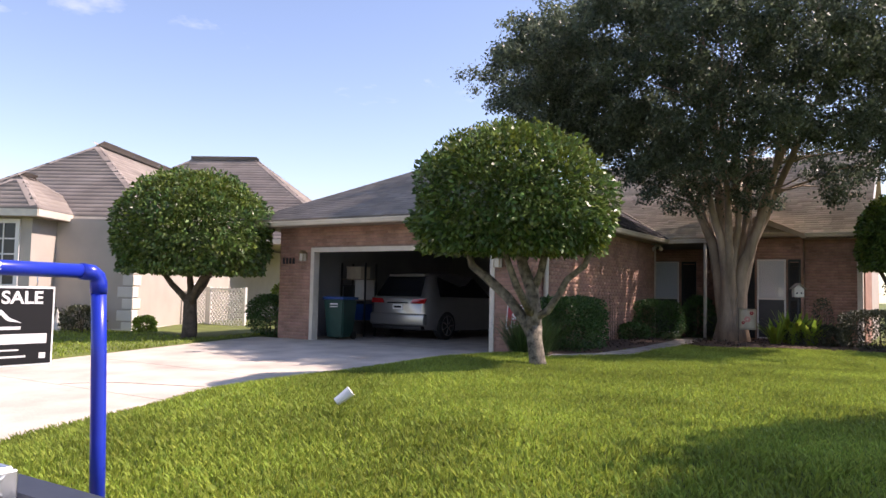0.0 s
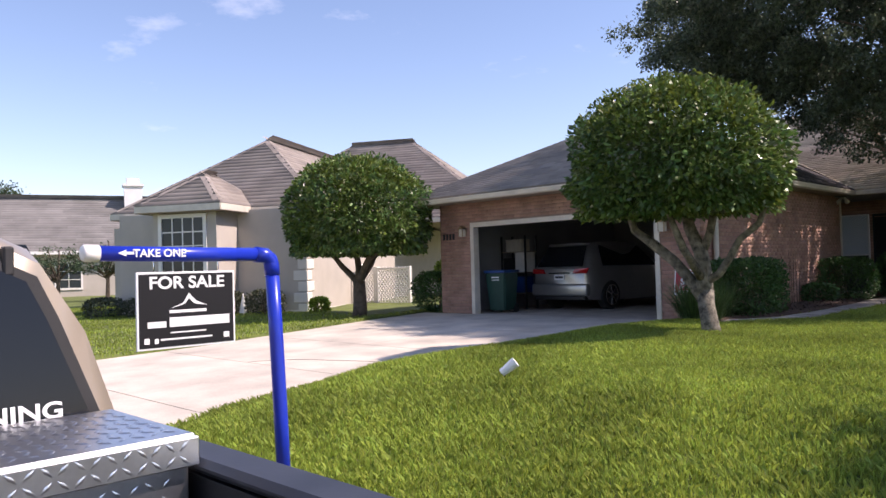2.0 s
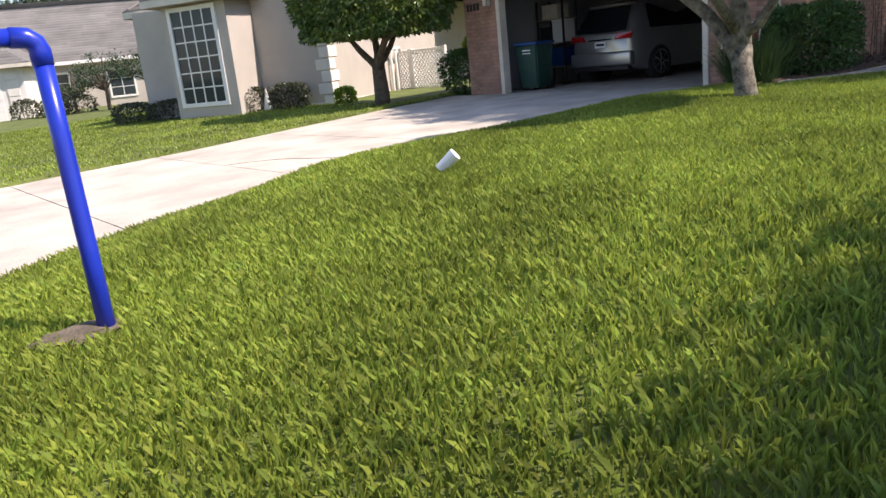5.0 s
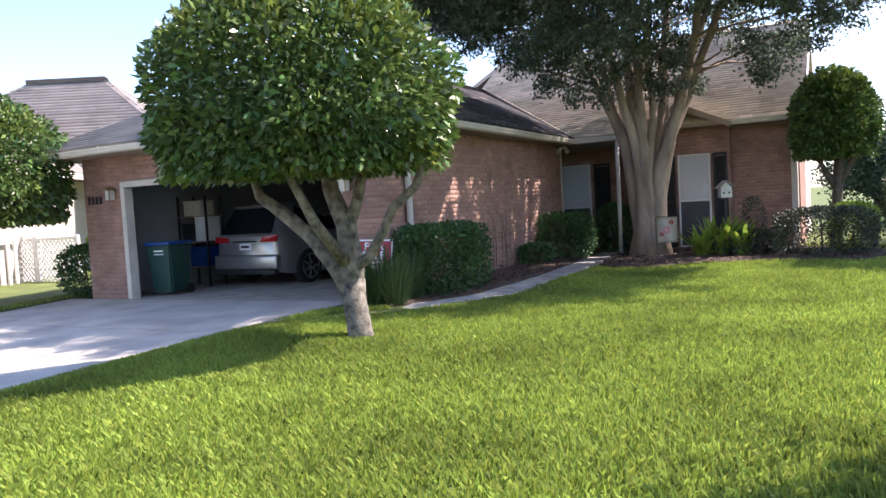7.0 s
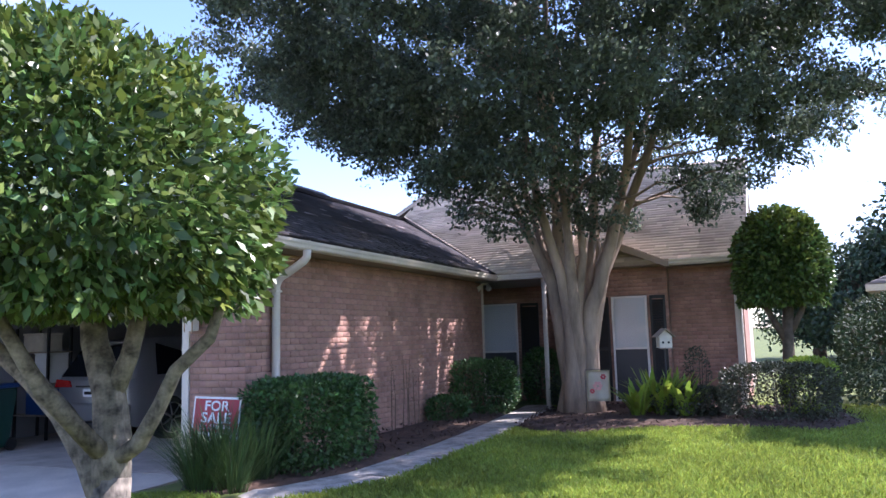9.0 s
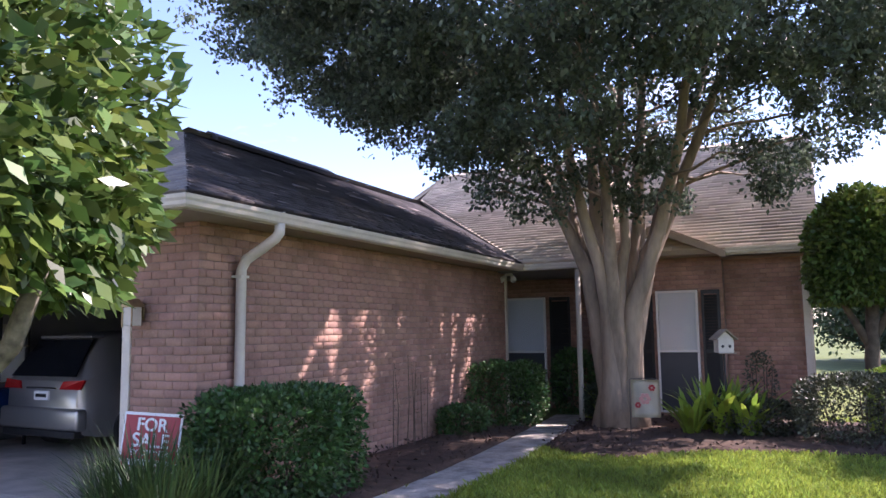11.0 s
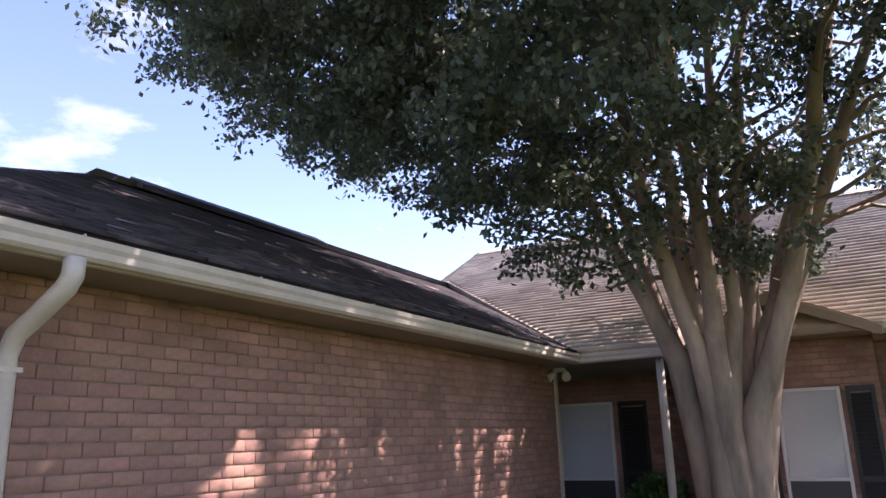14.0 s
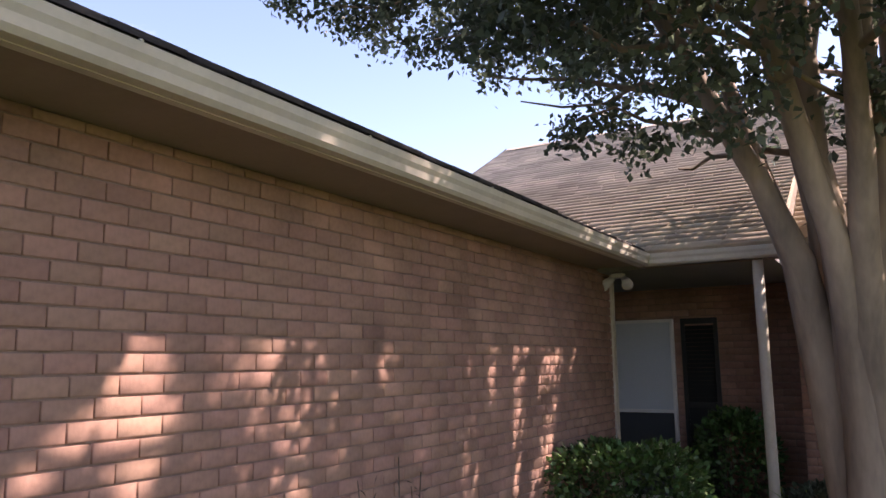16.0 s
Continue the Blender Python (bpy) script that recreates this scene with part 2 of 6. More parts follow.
def prism(pts, axis, a, b, bev=0.0):
    """A closed outline in the plane across axis, swept from a to b."""
    bm = bmesh.new()
    def at(u, v, w):
        return {"x": (w, u, v), "y": (u, w, v), "z": (u, v, w)}[axis]
    lo = [bm.verts.new(at(u, v, a)) for u, v in pts]
    hi = [bm.verts.new(at(u, v, b)) for u, v in pts]
    n = len(pts)
    bm.faces.new(lo[::-1])
    bm.faces.new(hi)
    for i in range(n):
        bm.faces.new((lo[i], lo[(i + 1) % n], hi[(i + 1) % n], hi[i]))
    bmesh.ops.recalc_face_normals(bm, faces=bm.faces)
    if bev:
        bmesh.ops.bevel(bm, geom=list(bm.edges), offset=bev, segments=2, profile=0.5, affect="EDGES")
    return bm


def tube(bm, pts, radii, n=10, wob=0.0, cap=True):
    pts = [Vector(p) for p in pts]
    rings = []
    side = Vector((1, 0, 0))
    for i, p in enumerate(pts):
        d = (pts[min(i + 1, len(pts) - 1)] - pts[max(i - 1, 0)]).normalized()
        u = (side - d * side.dot(d))
        u = u.normalized() if u.length > 1e-3 else d.orthogonal().normalized()
        v = d.cross(u)
        side = u
        ring = []
        for k in range(n):
            a = 2 * math.pi * k / n
            w = 1 + wob * noise.noise((p.x * 3 + math.cos(a) * 2, p.y * 3 + math.sin(a) * 2, p.z * 1.3))
            ring.append(bm.verts.new(p + (u * math.cos(a) + v * math.sin(a)) * radii[i] * w))
        rings.append(ring)
    for a, b in zip(rings, rings[1:]):
        for k in range(n):
            bm.faces.new((a[k], a[(k + 1) % n], b[(k + 1) % n], b[k]))
    if cap:
        bm.faces.new(rings[0][::-1])
        bm.faces.new(rings[-1])
    return bm


def mesh_np(name, verts, faces, smooth=False):
    """A mesh from arrays: verts (n, 3), faces (m, k) with k equal for all."""
    me = bpy.data.meshes.new(name)
    m, k = faces.shape
    me.vertices.add(len(verts))
    me.vertices.foreach_set("co", np.asarray(verts, np.float32).ravel())
    me.loops.add(m * k)
    me.loops.foreach_set("vertex_index", np.asarray(faces, np.int32).ravel())
    me.polygons.add(m)
    me.polygons.foreach_set("loop_start", np.arange(0, m * k, k, dtype=np.int32))
    me.update(calc_edges=True)
    return me


def leaves(name, pts, size, rng, out=None, aspect=0.45, droop=0.3):
    """Rhomboid leaves, bent along the rib, at the points; out: the way each one leans."""
    n = len(pts)
    d = rng.normal(size=(n, 3))
    if out is not None:
        d = d * 0.75 + out
    d[:, 2] -= droop
    d /= np.linalg.norm(d, axis=1)[:, None] + 1e-9
    w = np.cross(d, rng.normal(size=(n, 3)))
    w /= np.linalg.norm(w, axis=1)[:, None] + 1e-9
    nn = np.cross(d, w)
    s = size * rng.uniform(0.65, 1.3, (n, 1))
    base = pts
    mid = pts + d * s * 0.5 + nn * s * 0.08
    v = np.stack([base, mid + w * s * aspect * 0.5, pts + d * s, mid - w * s * aspect * 0.5], 1).reshape(-1, 3)
    f = np.arange(n * 4).reshape(n, 4)
    return mesh_np(name, v, f)


def letters(words, size, name, material, parent, m, align="CENTER", depth=0.001, squash=1.0, label="", width=0.0):
    cu = bpy.data.curves.new(name, "FONT")
    cu.body, cu.size, cu.align_x, cu.align_y, cu.extrude = words, size, align, "CENTER", depth
    cu.offset = size * 0.022
    tmp = new(name, cu)
    dg = bpy.context.evaluated_depsgraph_get()
    me = bpy.data.meshes.new_from_object(tmp.evaluated_get(dg))
    bpy.data.objects.remove(tmp)
    me.materials.clear()
    if width:
        xs = [v.co.x for v in me.vertices]
        squash = width / (max(xs) - min(xs))
    me.transform(m @ Matrix.Diagonal((squash, 1, 1, 1)))
    return part(name, me, material, parent, label)


# ---- ground ----
def lerp_table(v, rows):
    return np.interp(v, [r[0] for r in rows], [r[1] for r in rows])


def drive_z(y):
    return lerp_table(y, ((-12.5, -0.37), (-9, -0.23), (-5, -0.1), (0, 0.0)))


def drive_right(y):
    return lerp_table(y, ((-12.45, 1.45), (-11.5, 0.6), (-10.6, 0.0), (-9.5, -0.55), (-8, -0.8), (-3, -0.85), (-0.4, -0.8)))


def drive_left(y):
    return lerp_table(y, ((-12.45, -8.0), (-11.5, -6.9), (-10, -6.35), (-7, -6.3), (-5, -6.6), (-2, -7.3), (0, -7.6)))


def lawn_z(x, y):
    return lerp_table(y, ((-12.45, -0.25), (-10.9, -0.19), (-9.6, -0.04), (-8.4, 0.12), (-3.7, 0.17), (0, 0.09), (7, 0.06), (14, 0.0)))


def ground_z(x, y):
    x, y = np.asarray(x, float), np.asarray(y, float)
    r, l, d = drive_right(y), drive_left(y), drive_z(y)
    w = np.clip((x - r) / 1.4, 0, 1)
    w = w * w * (3 - 2 * w)
    z = np.where(x > r, d + 0.03 + (lawn_z(x, y) - d - 0.03) * w, d + 0.03)
    z = np.where((x <= r + 0.02) & (x >= l - 0.02) & (y < 0.3), d - 0.12, z)
    z = np.where((x < 0.05) & (x > -7.1) & (y > -0.05), -0.2, z)
    z = z + np.where((x > r) | (x < l), 0.015 * np.sin(x * 2.1) * np.cos(y * 1.7), 0)
    return np.where(y < -12.43, -0.47, z)


def axis_steps(lo, hi, step, far):
    a = list(np.arange(lo, hi + 1e-6, step))
    s, v = step, a[-1]
    while v < far:
        s *= 1.35
        v += s
        a.append(v)
    s, v = step, a[0]
    while v > -far:
        s *= 1.35
        v -= s
        a.insert(0, v)
    return np.array(a)


gx, gy = axis_steps(-16, 12, 0.2, 900), axis_steps(-13, 14, 0.2, 900)
GX, GY = np.meshgrid(gx, gy)
gv = np.stack([GX.ravel(), GY.ravel(), ground_z(GX.ravel(), GY.ravel())], 1)
nx = len(gx)
ii = (np.arange(len(gy) - 1)[:, None] * nx + np.arange(nx - 1)).ravel()
ground = new("ground", mesh_np("ground", gv, np.stack([ii, ii + 1, ii + nx + 1, ii + nx], 1)))
ground.data.materials.append(M_SOIL)
ground.data.shade_smooth()
tagged(ground, "green grassy earth that slopes gently down to the street", "ground", kind="structure")

# road and rolled kerb along the street
road = part("road", boxes((-70, 70, -20.5, -12.93, -0.5, -0.42)), M_ASPHALT)
tagged(road, "dark asphalt street beside the kerb", "road", kind="structure")
kerb_line = [(-12.98, -0.5), (-12.98, -0.415), (-12.72, -0.40), (-12.6, -0.29), (-12.52, -0.245), (-12.41, -0.24), (-12.41, -0.5)]
kerb = thing("kerb", (0, 0, 0), 0, "tan concrete rolled kerb with sand in its gutter", "kerb", kind="structure")
for i in range(14):
    x0 = 6.2 + 3.0 * (i - 9)
    if x0 + 3 < -8.2 or x0 > 2.3:
        part("kerb_stone", prism(kerb_line, "x", x0 + 0.006, x0 + 2.994), M_KERB, kerb)
dip = [(-12.98, -0.5), (-12.98, -0.415), (-12.72, -0.41), (-12.41, -0.365), (-12.41, -0.5)]
part("kerb_stone", prism(dip, "x", -8.75, 3.19), M_KERB, kerb)
part("kerb_stone", prism(kerb_line, "x", 3.206, 6.194), M_KERB, kerb)

# driveway slabs
driveway = thing("driveway", (0, 0, 0), 0, "pale cream concrete driveway slabs with dark joints and a hairline crack", "driveway", kind="structure")
cuts = (-12.41, -9.85, -7.65, -5.45, -2.6, -0.02)
for a, b in zip(cuts, cuts[1:]):
    bm = bmesh.new()
    ys = np.linspace(a + 0.008, b - 0.008, 9)
    for half in (0, 1):
        if half and a < -7:
            break
        rows = []
        for y in ys:
            l, r, d = float(drive_left(y)), float(drive_right(y)), float(drive_z(y))
            m = -3.35
            lo, hi = ((l, r) if a < -7 else (l, m - 0.006) if half == 0 else (m + 0.006, r))
            rows.append([bm.verts.new((lo + (hi - lo) * k / 6, y, d)) for k in range(7)])
        for p, q in zip(rows, rows[1:]):
            for k in range(6):
                bm.faces.new((p[k], p[k + 1], q[k + 1], q[k]))
        rim = [e for e in bm.edges if e.is_boundary and e.verts[0].co.z > float(drive_z(e.verts[0].co.y)) - 0.01]
        ext = bmesh.ops.extrude_edge_only(bm, edges=rim)
        for v in ext["geom"]:
            if isinstance(v, bmesh.types.BMVert):
                v.co.z -= 0.11
        bmesh.ops.recalc_face_normals(bm, faces=bm.faces)
        part("concrete_slab", bm, M_CONC, driveway)
        bm = bmesh.new()
    bm.free()

# a hairline crack that wanders across two slabs
crack_line = [(-3.5, -7.62), (-3.38, -7.44), (-3.2, -7.27), (-3.02, -7.12), (-2.73, -6.98), (-2.45, -6.93), (-2.2, -6.84), (-1.75, -6.7), (-1.3, -6.6), (-0.95, -6.42)]
bm = bmesh.new()
edge = []
for i, (x, y) in enumerate(crack_line):
    w = 0.008 + 0.004 * math.sin(i * 2.3)
    edge.append([bm.verts.new((x, y + k * w, float(drive_z(y)) + h)) for k, h in ((-1, 0.004), (1, 0.004), (1, -0.03), (-1, -0.03))])
for p, q in zip(edge, edge[1:]):
    for k in range(4):
        bm.faces.new((p[k], p[(k + 1) % 4], q[(k + 1) % 4], q[k]))
bmesh.ops.recalc_face_normals(bm, faces=bm.faces)
part("crack", bm, M_SAND, driveway, "dirt-filled hairline crack")

# garden walkway of concrete flags, from the driveway to the porch
wc = [(-0.28, -2.72), (0.3, -2.45), (0.95, -1.85), (1.42, -1.0), (1.66, 0.0), (1.68, 1.2), (1.66, 2.4), (1.58, 3.6), (1.48, 4.8), (1.36, 6.0), (1.24, 7.2), (1.1, 8.4)]
walkway = thing("walkway", (0, 0, 0), 0, "narrow pale concrete garden walkway with mottled stains", "walkway", kind="structure")
wpts = []
for (x0, y0), (x1, y1) in zip(wc, wc[1:]):
    wpts += [(x0 + (x1 - x0) * k / 3, y0 + (y1 - y0) * k / 3) for k in range(3)]
wpts.append(wc[-1])
wpts = np.array(wpts)
for i in range(0, len(wpts) - 3, 3):
    seg = wpts[i:i + 4]
    d = np.gradient(seg, axis=0)
    d /= np.linalg.norm(d, axis=1)[:, None]
    nrm = np.stack([d[:, 1], -d[:, 0]], 1)
    seg = seg.copy()
    seg[0] += d[0] * 0.006
    seg[-1] -= d[-1] * 0.006
    bm = bmesh.new()
    rings = []
    for p, n_ in zip(seg, nrm):
        a, b = p - n_ * 0.30, p + n_ * 0.30
        zt = float(lawn_z(p[0], p[1])) + 0.03 + (0.0 if p[1] > -1.5 else -0.08)
        rings.append([bm.verts.new((*a, zt)), bm.verts.new((*b, zt)), bm.verts.new((*b, zt - 0.2)), bm.verts.new((*a, zt - 0.2))])
    for p, q in zip(rings, rings[1:]):
        for k in range(4):
            bm.faces.new((p[k], p[(k + 1) % 4], q[(k + 1) % 4], q[k]))
    bm.faces.new(rings[0])
    bm.faces.new(rings[-1][::-1])
    bmesh.ops.recalc_face_normals(bm, faces=bm.faces)
    part("concrete_flag", bm, M_WALKWAY, walkway)


def near_walk(x, y, m):
    p = np.stack([np.asarray(x), np.asarray(y)], -1)
    return (np.linalg.norm(p[..., None, :] - wpts, axis=-1).min(-1)) < m


# planting beds
def bed(name, outline, label):
    """A low mound of mulch over an outline."""
    bm = bmesh.new()
    c = np.mean(outline, axis=0)
    rings = []
    for s, h in ((1.0, -0.06), (0.985, 0.02), (0.9, 0.05), (0.6, 0.07), (0.3, 0.075)):
        ring = []
        for x, y in outline:
            px, py = c[0] + (x - c[0]) * s, c[1] + (y - c[1]) * s
            ring.append(bm.verts.new((px, py, float(lawn_z(px, py)) + h + 0.02 * noise.noise((px * 3, py * 3, 0)))))
        rings.append(ring)
    n = len(outline)
    for p, q in zip(rings, rings[1:]):
        for k in range(n):
            bm.faces.new((p[k], p[(k + 1) % n], q[(k + 1) % n], q[k]))
    bm.faces.new(rings[-1])
    bmesh.ops.recalc_face_normals(bm, faces=bm.faces)
    return tagged(part(name, bm, M_MULCH, smooth=True), label, "planting bed", kind="structure")


def outline_of(rows, n=6):
    out = []
    for (x0, y0), (x1, y1) in zip(rows, rows[1:] + rows[:1]):
        out += [(x0 + (x1 - x0) * k / n, y0 + (y1 - y0) * k / n) for k in range(n)]
    return out


BED_L = [(0.02, -1.1), (0.55, -1.5), (1.05, -0.9), (1.34, 0.0), (1.36, 1.2), (1.34, 2.4), (1.26, 3.6), (1.16, 4.8), (1.04, 6.0), (0.92, 7.2), (0.0, 7.4)]
BED_R = [(1.72, 4.6), (2.3, 4.1), (3.1, 4.0), (3.9, 4.9), (5.0, 5.1), (6.4, 5.0), (7.0, 6.2), (6.6, 8.9), (4.0, 8.9), (2.0, 8.9), (1.5, 7.5)]
bed("planting_bed", outline_of(BED_L), "dark brown mulch bed between brick wall and walkway")
bed("planting_bed", outline_of(BED_R), "dark brown mulch bed with leaf litter around the big tree")


def in_poly(x, y, poly):
    inside = np.zeros(np.shape(x), bool)
    for (x0, y0), (x1, y1) in zip(poly, poly[1:] + poly[:1]):
        with np.errstate(divide="ignore", invalid="ignore"):
            hit = ((y0 > y) != (y1 > y)) & (x < (x1 - x0) * (y - y0) / (y1 - y0 + 1e-12) + x0)
        inside ^= hit
    return inside


# ---- walls of brick ----
BL, BH, JT, JV = 0.203, 0.081, 0.010, 0.006


def brick_mesh(l, h, d, name="brick"):
    """One brick: its face, chamfered, and four sides; u along the wall, v up, w out of it."""
    c = 0.003
    lo = [(0, 0, -d), (l, 0, -d), (l, h, -d), (0, h, -d)]
    mid = [(0, 0, -c), (l, 0, -c), (l, h, -c), (0, h, -c)]
    hi = [(c, c, 0), (l - c, c, 0), (l - c, h - c, 0), (c, h - c, 0)]
    v = np.array(lo + mid + hi)
    f = [(8, 9, 10, 11)]
    for k in range(4):
        f += [(k, (k + 1) % 4, 4 + (k + 1) % 4, 4 + k), (4 + k, 4 + (k + 1) % 4, 8 + (k + 1) % 4, 8 + k)]
    return v, np.array(f)


def brick_face(wall, origin, u, out, length, z0, z1, holes=(), top=None, single=None, seed=1):
    """Bricks in running bond on a wall's face. holes: (u0, u1, z0, z1); top: the height of the wall at u; single: the
    stretch (u0, u1, z0, z1) whose whole bricks are objects of their own."""
    rng = np.random.default_rng(seed)
    o, u, w = np.array(origin, float), np.array(u, float), np.array(out, float)
    V, F, count = [], [], 0
    full_v, full_f = brick_mesh(BL - JV, BH - JT, 0.02)
    shared = None
    row, z = 0, z0
    while z < z1 - 0.03:
        h = min(BH, z1 - z)
        a = -BL * (0.5 if row % 2 else 0.0)
        while a < length - 0.02:
            s, e = max(a, 0) + JV / 2, min(a + BL, length) - JV / 2
            spans = [(s, e)]
            for h0, h1, g0, g1 in holes:
                if z + h > g0 + 0.01 and z < g1 - 0.01:
                    nxt = []
                    for p, q in spans:
                        if p < h0 < q or p < h1 < q or (h0 <= p and q <= h1):
                            if h0 - p > 0.03:
                                nxt.append((p, h0))
                            if q - h1 > 0.03:
                                nxt.append((h1, q))
                        else:
                            nxt.append((p, q))
                    spans = nxt
            for p, q in spans:
                if q - p < 0.025 or (top is not None and z + h > top((p + q) / 2)):
                    continue
                proud = rng.uniform(-0.0015, 0.0022)
                whole = abs(q - p - (BL - JV)) < 1e-4 and h == BH
                if single and whole and single[0] < p and q < single[1] and single[2] < z and z + h < single[3]:
                    if shared is None:
                        fv = full_v[:, :1] * u + full_v[:, 1:2] * np.array((0, 0, 1)) + full_v[:, 2:] * w
                        shared = mesh_np("brick", fv, full_f)
                        shared.materials.append(M_BRICK)
                    b = new("brick", shared)
                    b.parent = wall
                    b.location = o + u * p + np.array((0, 0, z + JT / 2)) + w * proud
                    continue
                bv, bf = brick_mesh(q - p, h - JT, 0.02)
                V.append(o + bv[:, :1] * u + u * p + bv[:, 1:2] * np.array((0, 0, 1)) + np.array((0, 0, z + JT / 2)) + (bv[:, 2:] + proud) * w)
                F.append(bf + count)
                count += len(bv)
            a += BL
        z += BH
        row += 1
    if V:
        rest = part("brickwork", mesh_np("brickwork", np.concatenate(V), np.concatenate(F)), M_BRICKJ, wall)
        tagged(rest, kind="stuff")


PIECES = []      # brick and shingle faces wait until the end of the file
DOOR = (-5.86, -0.94, 2.14)
wall_east = part("wall_east", boxes((-0.2, -0.012, 0.012, 8.0, -0.15, 2.74)), M_MORTAR)
tagged(wall_east, "long side wall of the garage in pinkish red brick", "wall", kind="structure")
wall_front = part("wall_front", boxes((-7.0, DOOR[0], 0.008, 0.2, -0.15, 2.74), (DOOR[1], -0.2, 0.008, 0.2, -0.15, 2.74),
                                      (DOOR[0], DOOR[1], 0.008, 0.2, DOOR[2], 2.74)), M_MORTAR)
tagged(wall_front, "pinkish red brick garage front around the open doorway", "wall", kind="structure")
wall_porch = part("wall_porch", boxes((-2.6, 1.65, 9.948, 10.15, -0.1, 3.1)), M_MORTAR)
tagged(wall_porch, "red brick wall at the back of the shaded porch", "wall", kind="structure")
gable_pts = [(1.65, -0.1), (3.78, -0.1), (3.78, 2.95), (2.72, 3.42), (1.65, 2.95)]
wall_gable = part("wall_gable", prism(gable_pts, "y", 8.978, 9.2), M_MORTAR)
tagged(wall_gable, "red brick gable wall with a tall window", "wall", kind="structure")
wall_right = part("wall_right", boxes((3.78, 5.15, 9.158, 9.35, -0.1, 3.0)), M_MORTAR)
tagged(wall_right, "plain red brick front wall in tree shade", "wall", kind="structure")
wall_back = part("wall_back", boxes((-7.0, -6.8, 0.2, 17, -0.15, 2.9), (-7.0, 5.15, 17, 17.2, -0.15, 2.9), (1.66, 1.85, 9.2, 9.94, -0.1, 3.0),
                                    (-6.8, -0.2, 7.8, 8.0, -0.15, 2.74), (-2.8, -2.6, 8.0, 10.1, -0.15, 2.9)), M_BRICKJ)
tagged(wall_back, "red brick side and rear walls of the house", "wall", kind="structure")
wall_end = part("wall_end", prism([(9.36, -0.1), (17, -0.1), (17, 2.9), (13.4, 5.75), (9.36, 3.1)], "x", 5.0, 5.15), M_STUCCO)
tagged(wall_end, "cream gable end wall of the house", "wall", kind="structure")
part("corner_board", boxes((5.152, 5.19, 9.10, 9.42, 0.0, 2.98), (5.06, 5.15, 9.10, 9.156, 0.0, 2.98)), M_CREAM, wall_end, "cream corner board")
part("brick_return", boxes((5.152, 5.2, 9.9, 12.6, 0.0, 2.9)), M_BRICKJ, wall_end, "sunlit brick side wall")
PIECES.append(lambda: brick_face(wall_east, (0, 0, 0.0), (0, 1, 0), (1, 0, 0), 8.0, 0.0, 2.72, single=(0.9, 3.75, 1.0, 2.5), seed=3))
PIECES.append(lambda: brick_face(wall_front, (-7.0, 0, 0), (1, 0, 0), (0, -1, 0), 7.0, 0.0, 2.72, holes=((1.05, 6.15, -1, DOOR[2] + 0.09),), seed=4))
PIECES.append(lambda: brick_face(wall_porch, (-2.6, 9.94, 0), (1, 0, 0), (0, -1, 0), 4.24, 0.0, 3.05, holes=((1.83, 2.74, 0.1, 2.34),), seed=5))
PIECES.append(lambda: brick_face(wall_gable, (1.65, 8.97, 0), (1, 0, 0), (0, -1, 0), 2.13, 0.0, 3.4, holes=((0.98, 1.70, 0.1, 2.34),),
                                 top=lambda s: 3.42 - abs(s - 1.07) * 0.44, seed=6))
PIECES.append(lambda: brick_face(wall_right, (3.79, 9.15, 0), (1, 0, 0), (0, -1, 0), 1.36, 0.0, 2.95, seed=7))

trim = part("trim", boxes((-0.012, 0.02, 7.94, 8.03, 0.0, 2.72)), M_CREAM)
tagged(trim, "narrow cream corner trim at the end of the brick wall", "trim", kind="structure")

# garage interior
floor = part("floor", boxes((-6.8, -0.2, 0.0, 7.8, -0.14, 0.0)), M_KERB)
tagged(floor, "grey concrete garage floor", "floor", kind="structure")
lining = part("wall_lining", boxes((-6.8, -6.78, 0.2, 7.8, 0, 2.7), (-0.22, -0.2, 0.2, 7.8, 0, 2.7), (-6.78, -0.22, 7.78, 7.8, 0, 2.7)), M_DRYWALL)
tagged(lining, "grey plastered inside walls of the garage", "wall", kind="structure")
ceiling = part("ceiling", boxes((-6.8, -0.2, 0.2, 7.8, 2.7, 2.74), (-2.6, 1.66, 7.62, 9.94, 2.7, 2.74)), M_DRYWALL)
tagged(ceiling, "plain grey ceiling of garage and porch", "ceiling", kind="structure")
frame_ob = thing("door_frame", (0, 0, 0), 0, "cream painted wooden frame of the garage doorway", "door frame", kind="structure")
part("jamb", boxes((-5.95, DOOR[0] + 0.02, -0.02, 0.18, 0, DOOR[2] - 0.02), bev=0.006), M_CREAM, frame_ob)
part("jamb", boxes((DOOR[1] - 0.02, -0.85, -0.02, 0.18, 0, DOOR[2] - 0.02), bev=0.006), M_CREAM, frame_ob)
part("lintel", boxes((-5.95, -0.85, -0.02, 0.18, DOOR[2] - 0.02, DOOR[2] + 0.09), bev=0.006), M_CREAM, frame_ob)
garage_door = thing("garage_door", (0, 0, 0), 0, "raised sectional garage door under the ceiling", "garage door")
for k in range(4):
    part("panel", boxes((-5.8, -1.0, 0.5 + k * 0.56, 1.05 + k * 0.56, 2.33, 2.37), bev=0.006), M_DRYWALL, garage_door)


# ---- roofs ----
def span_at(poly, v):
    us = []
    for (u0, v0), (u1, v1) in zip(poly, poly[1:] + poly[:1]):
        if (v0 <= v < v1) or (v1 <= v < v0):
            us.append(u0 + (u1 - u0) * (v - v0) / (v1 - v0))
    return (min(us), max(us)) if len(us) > 1 else None


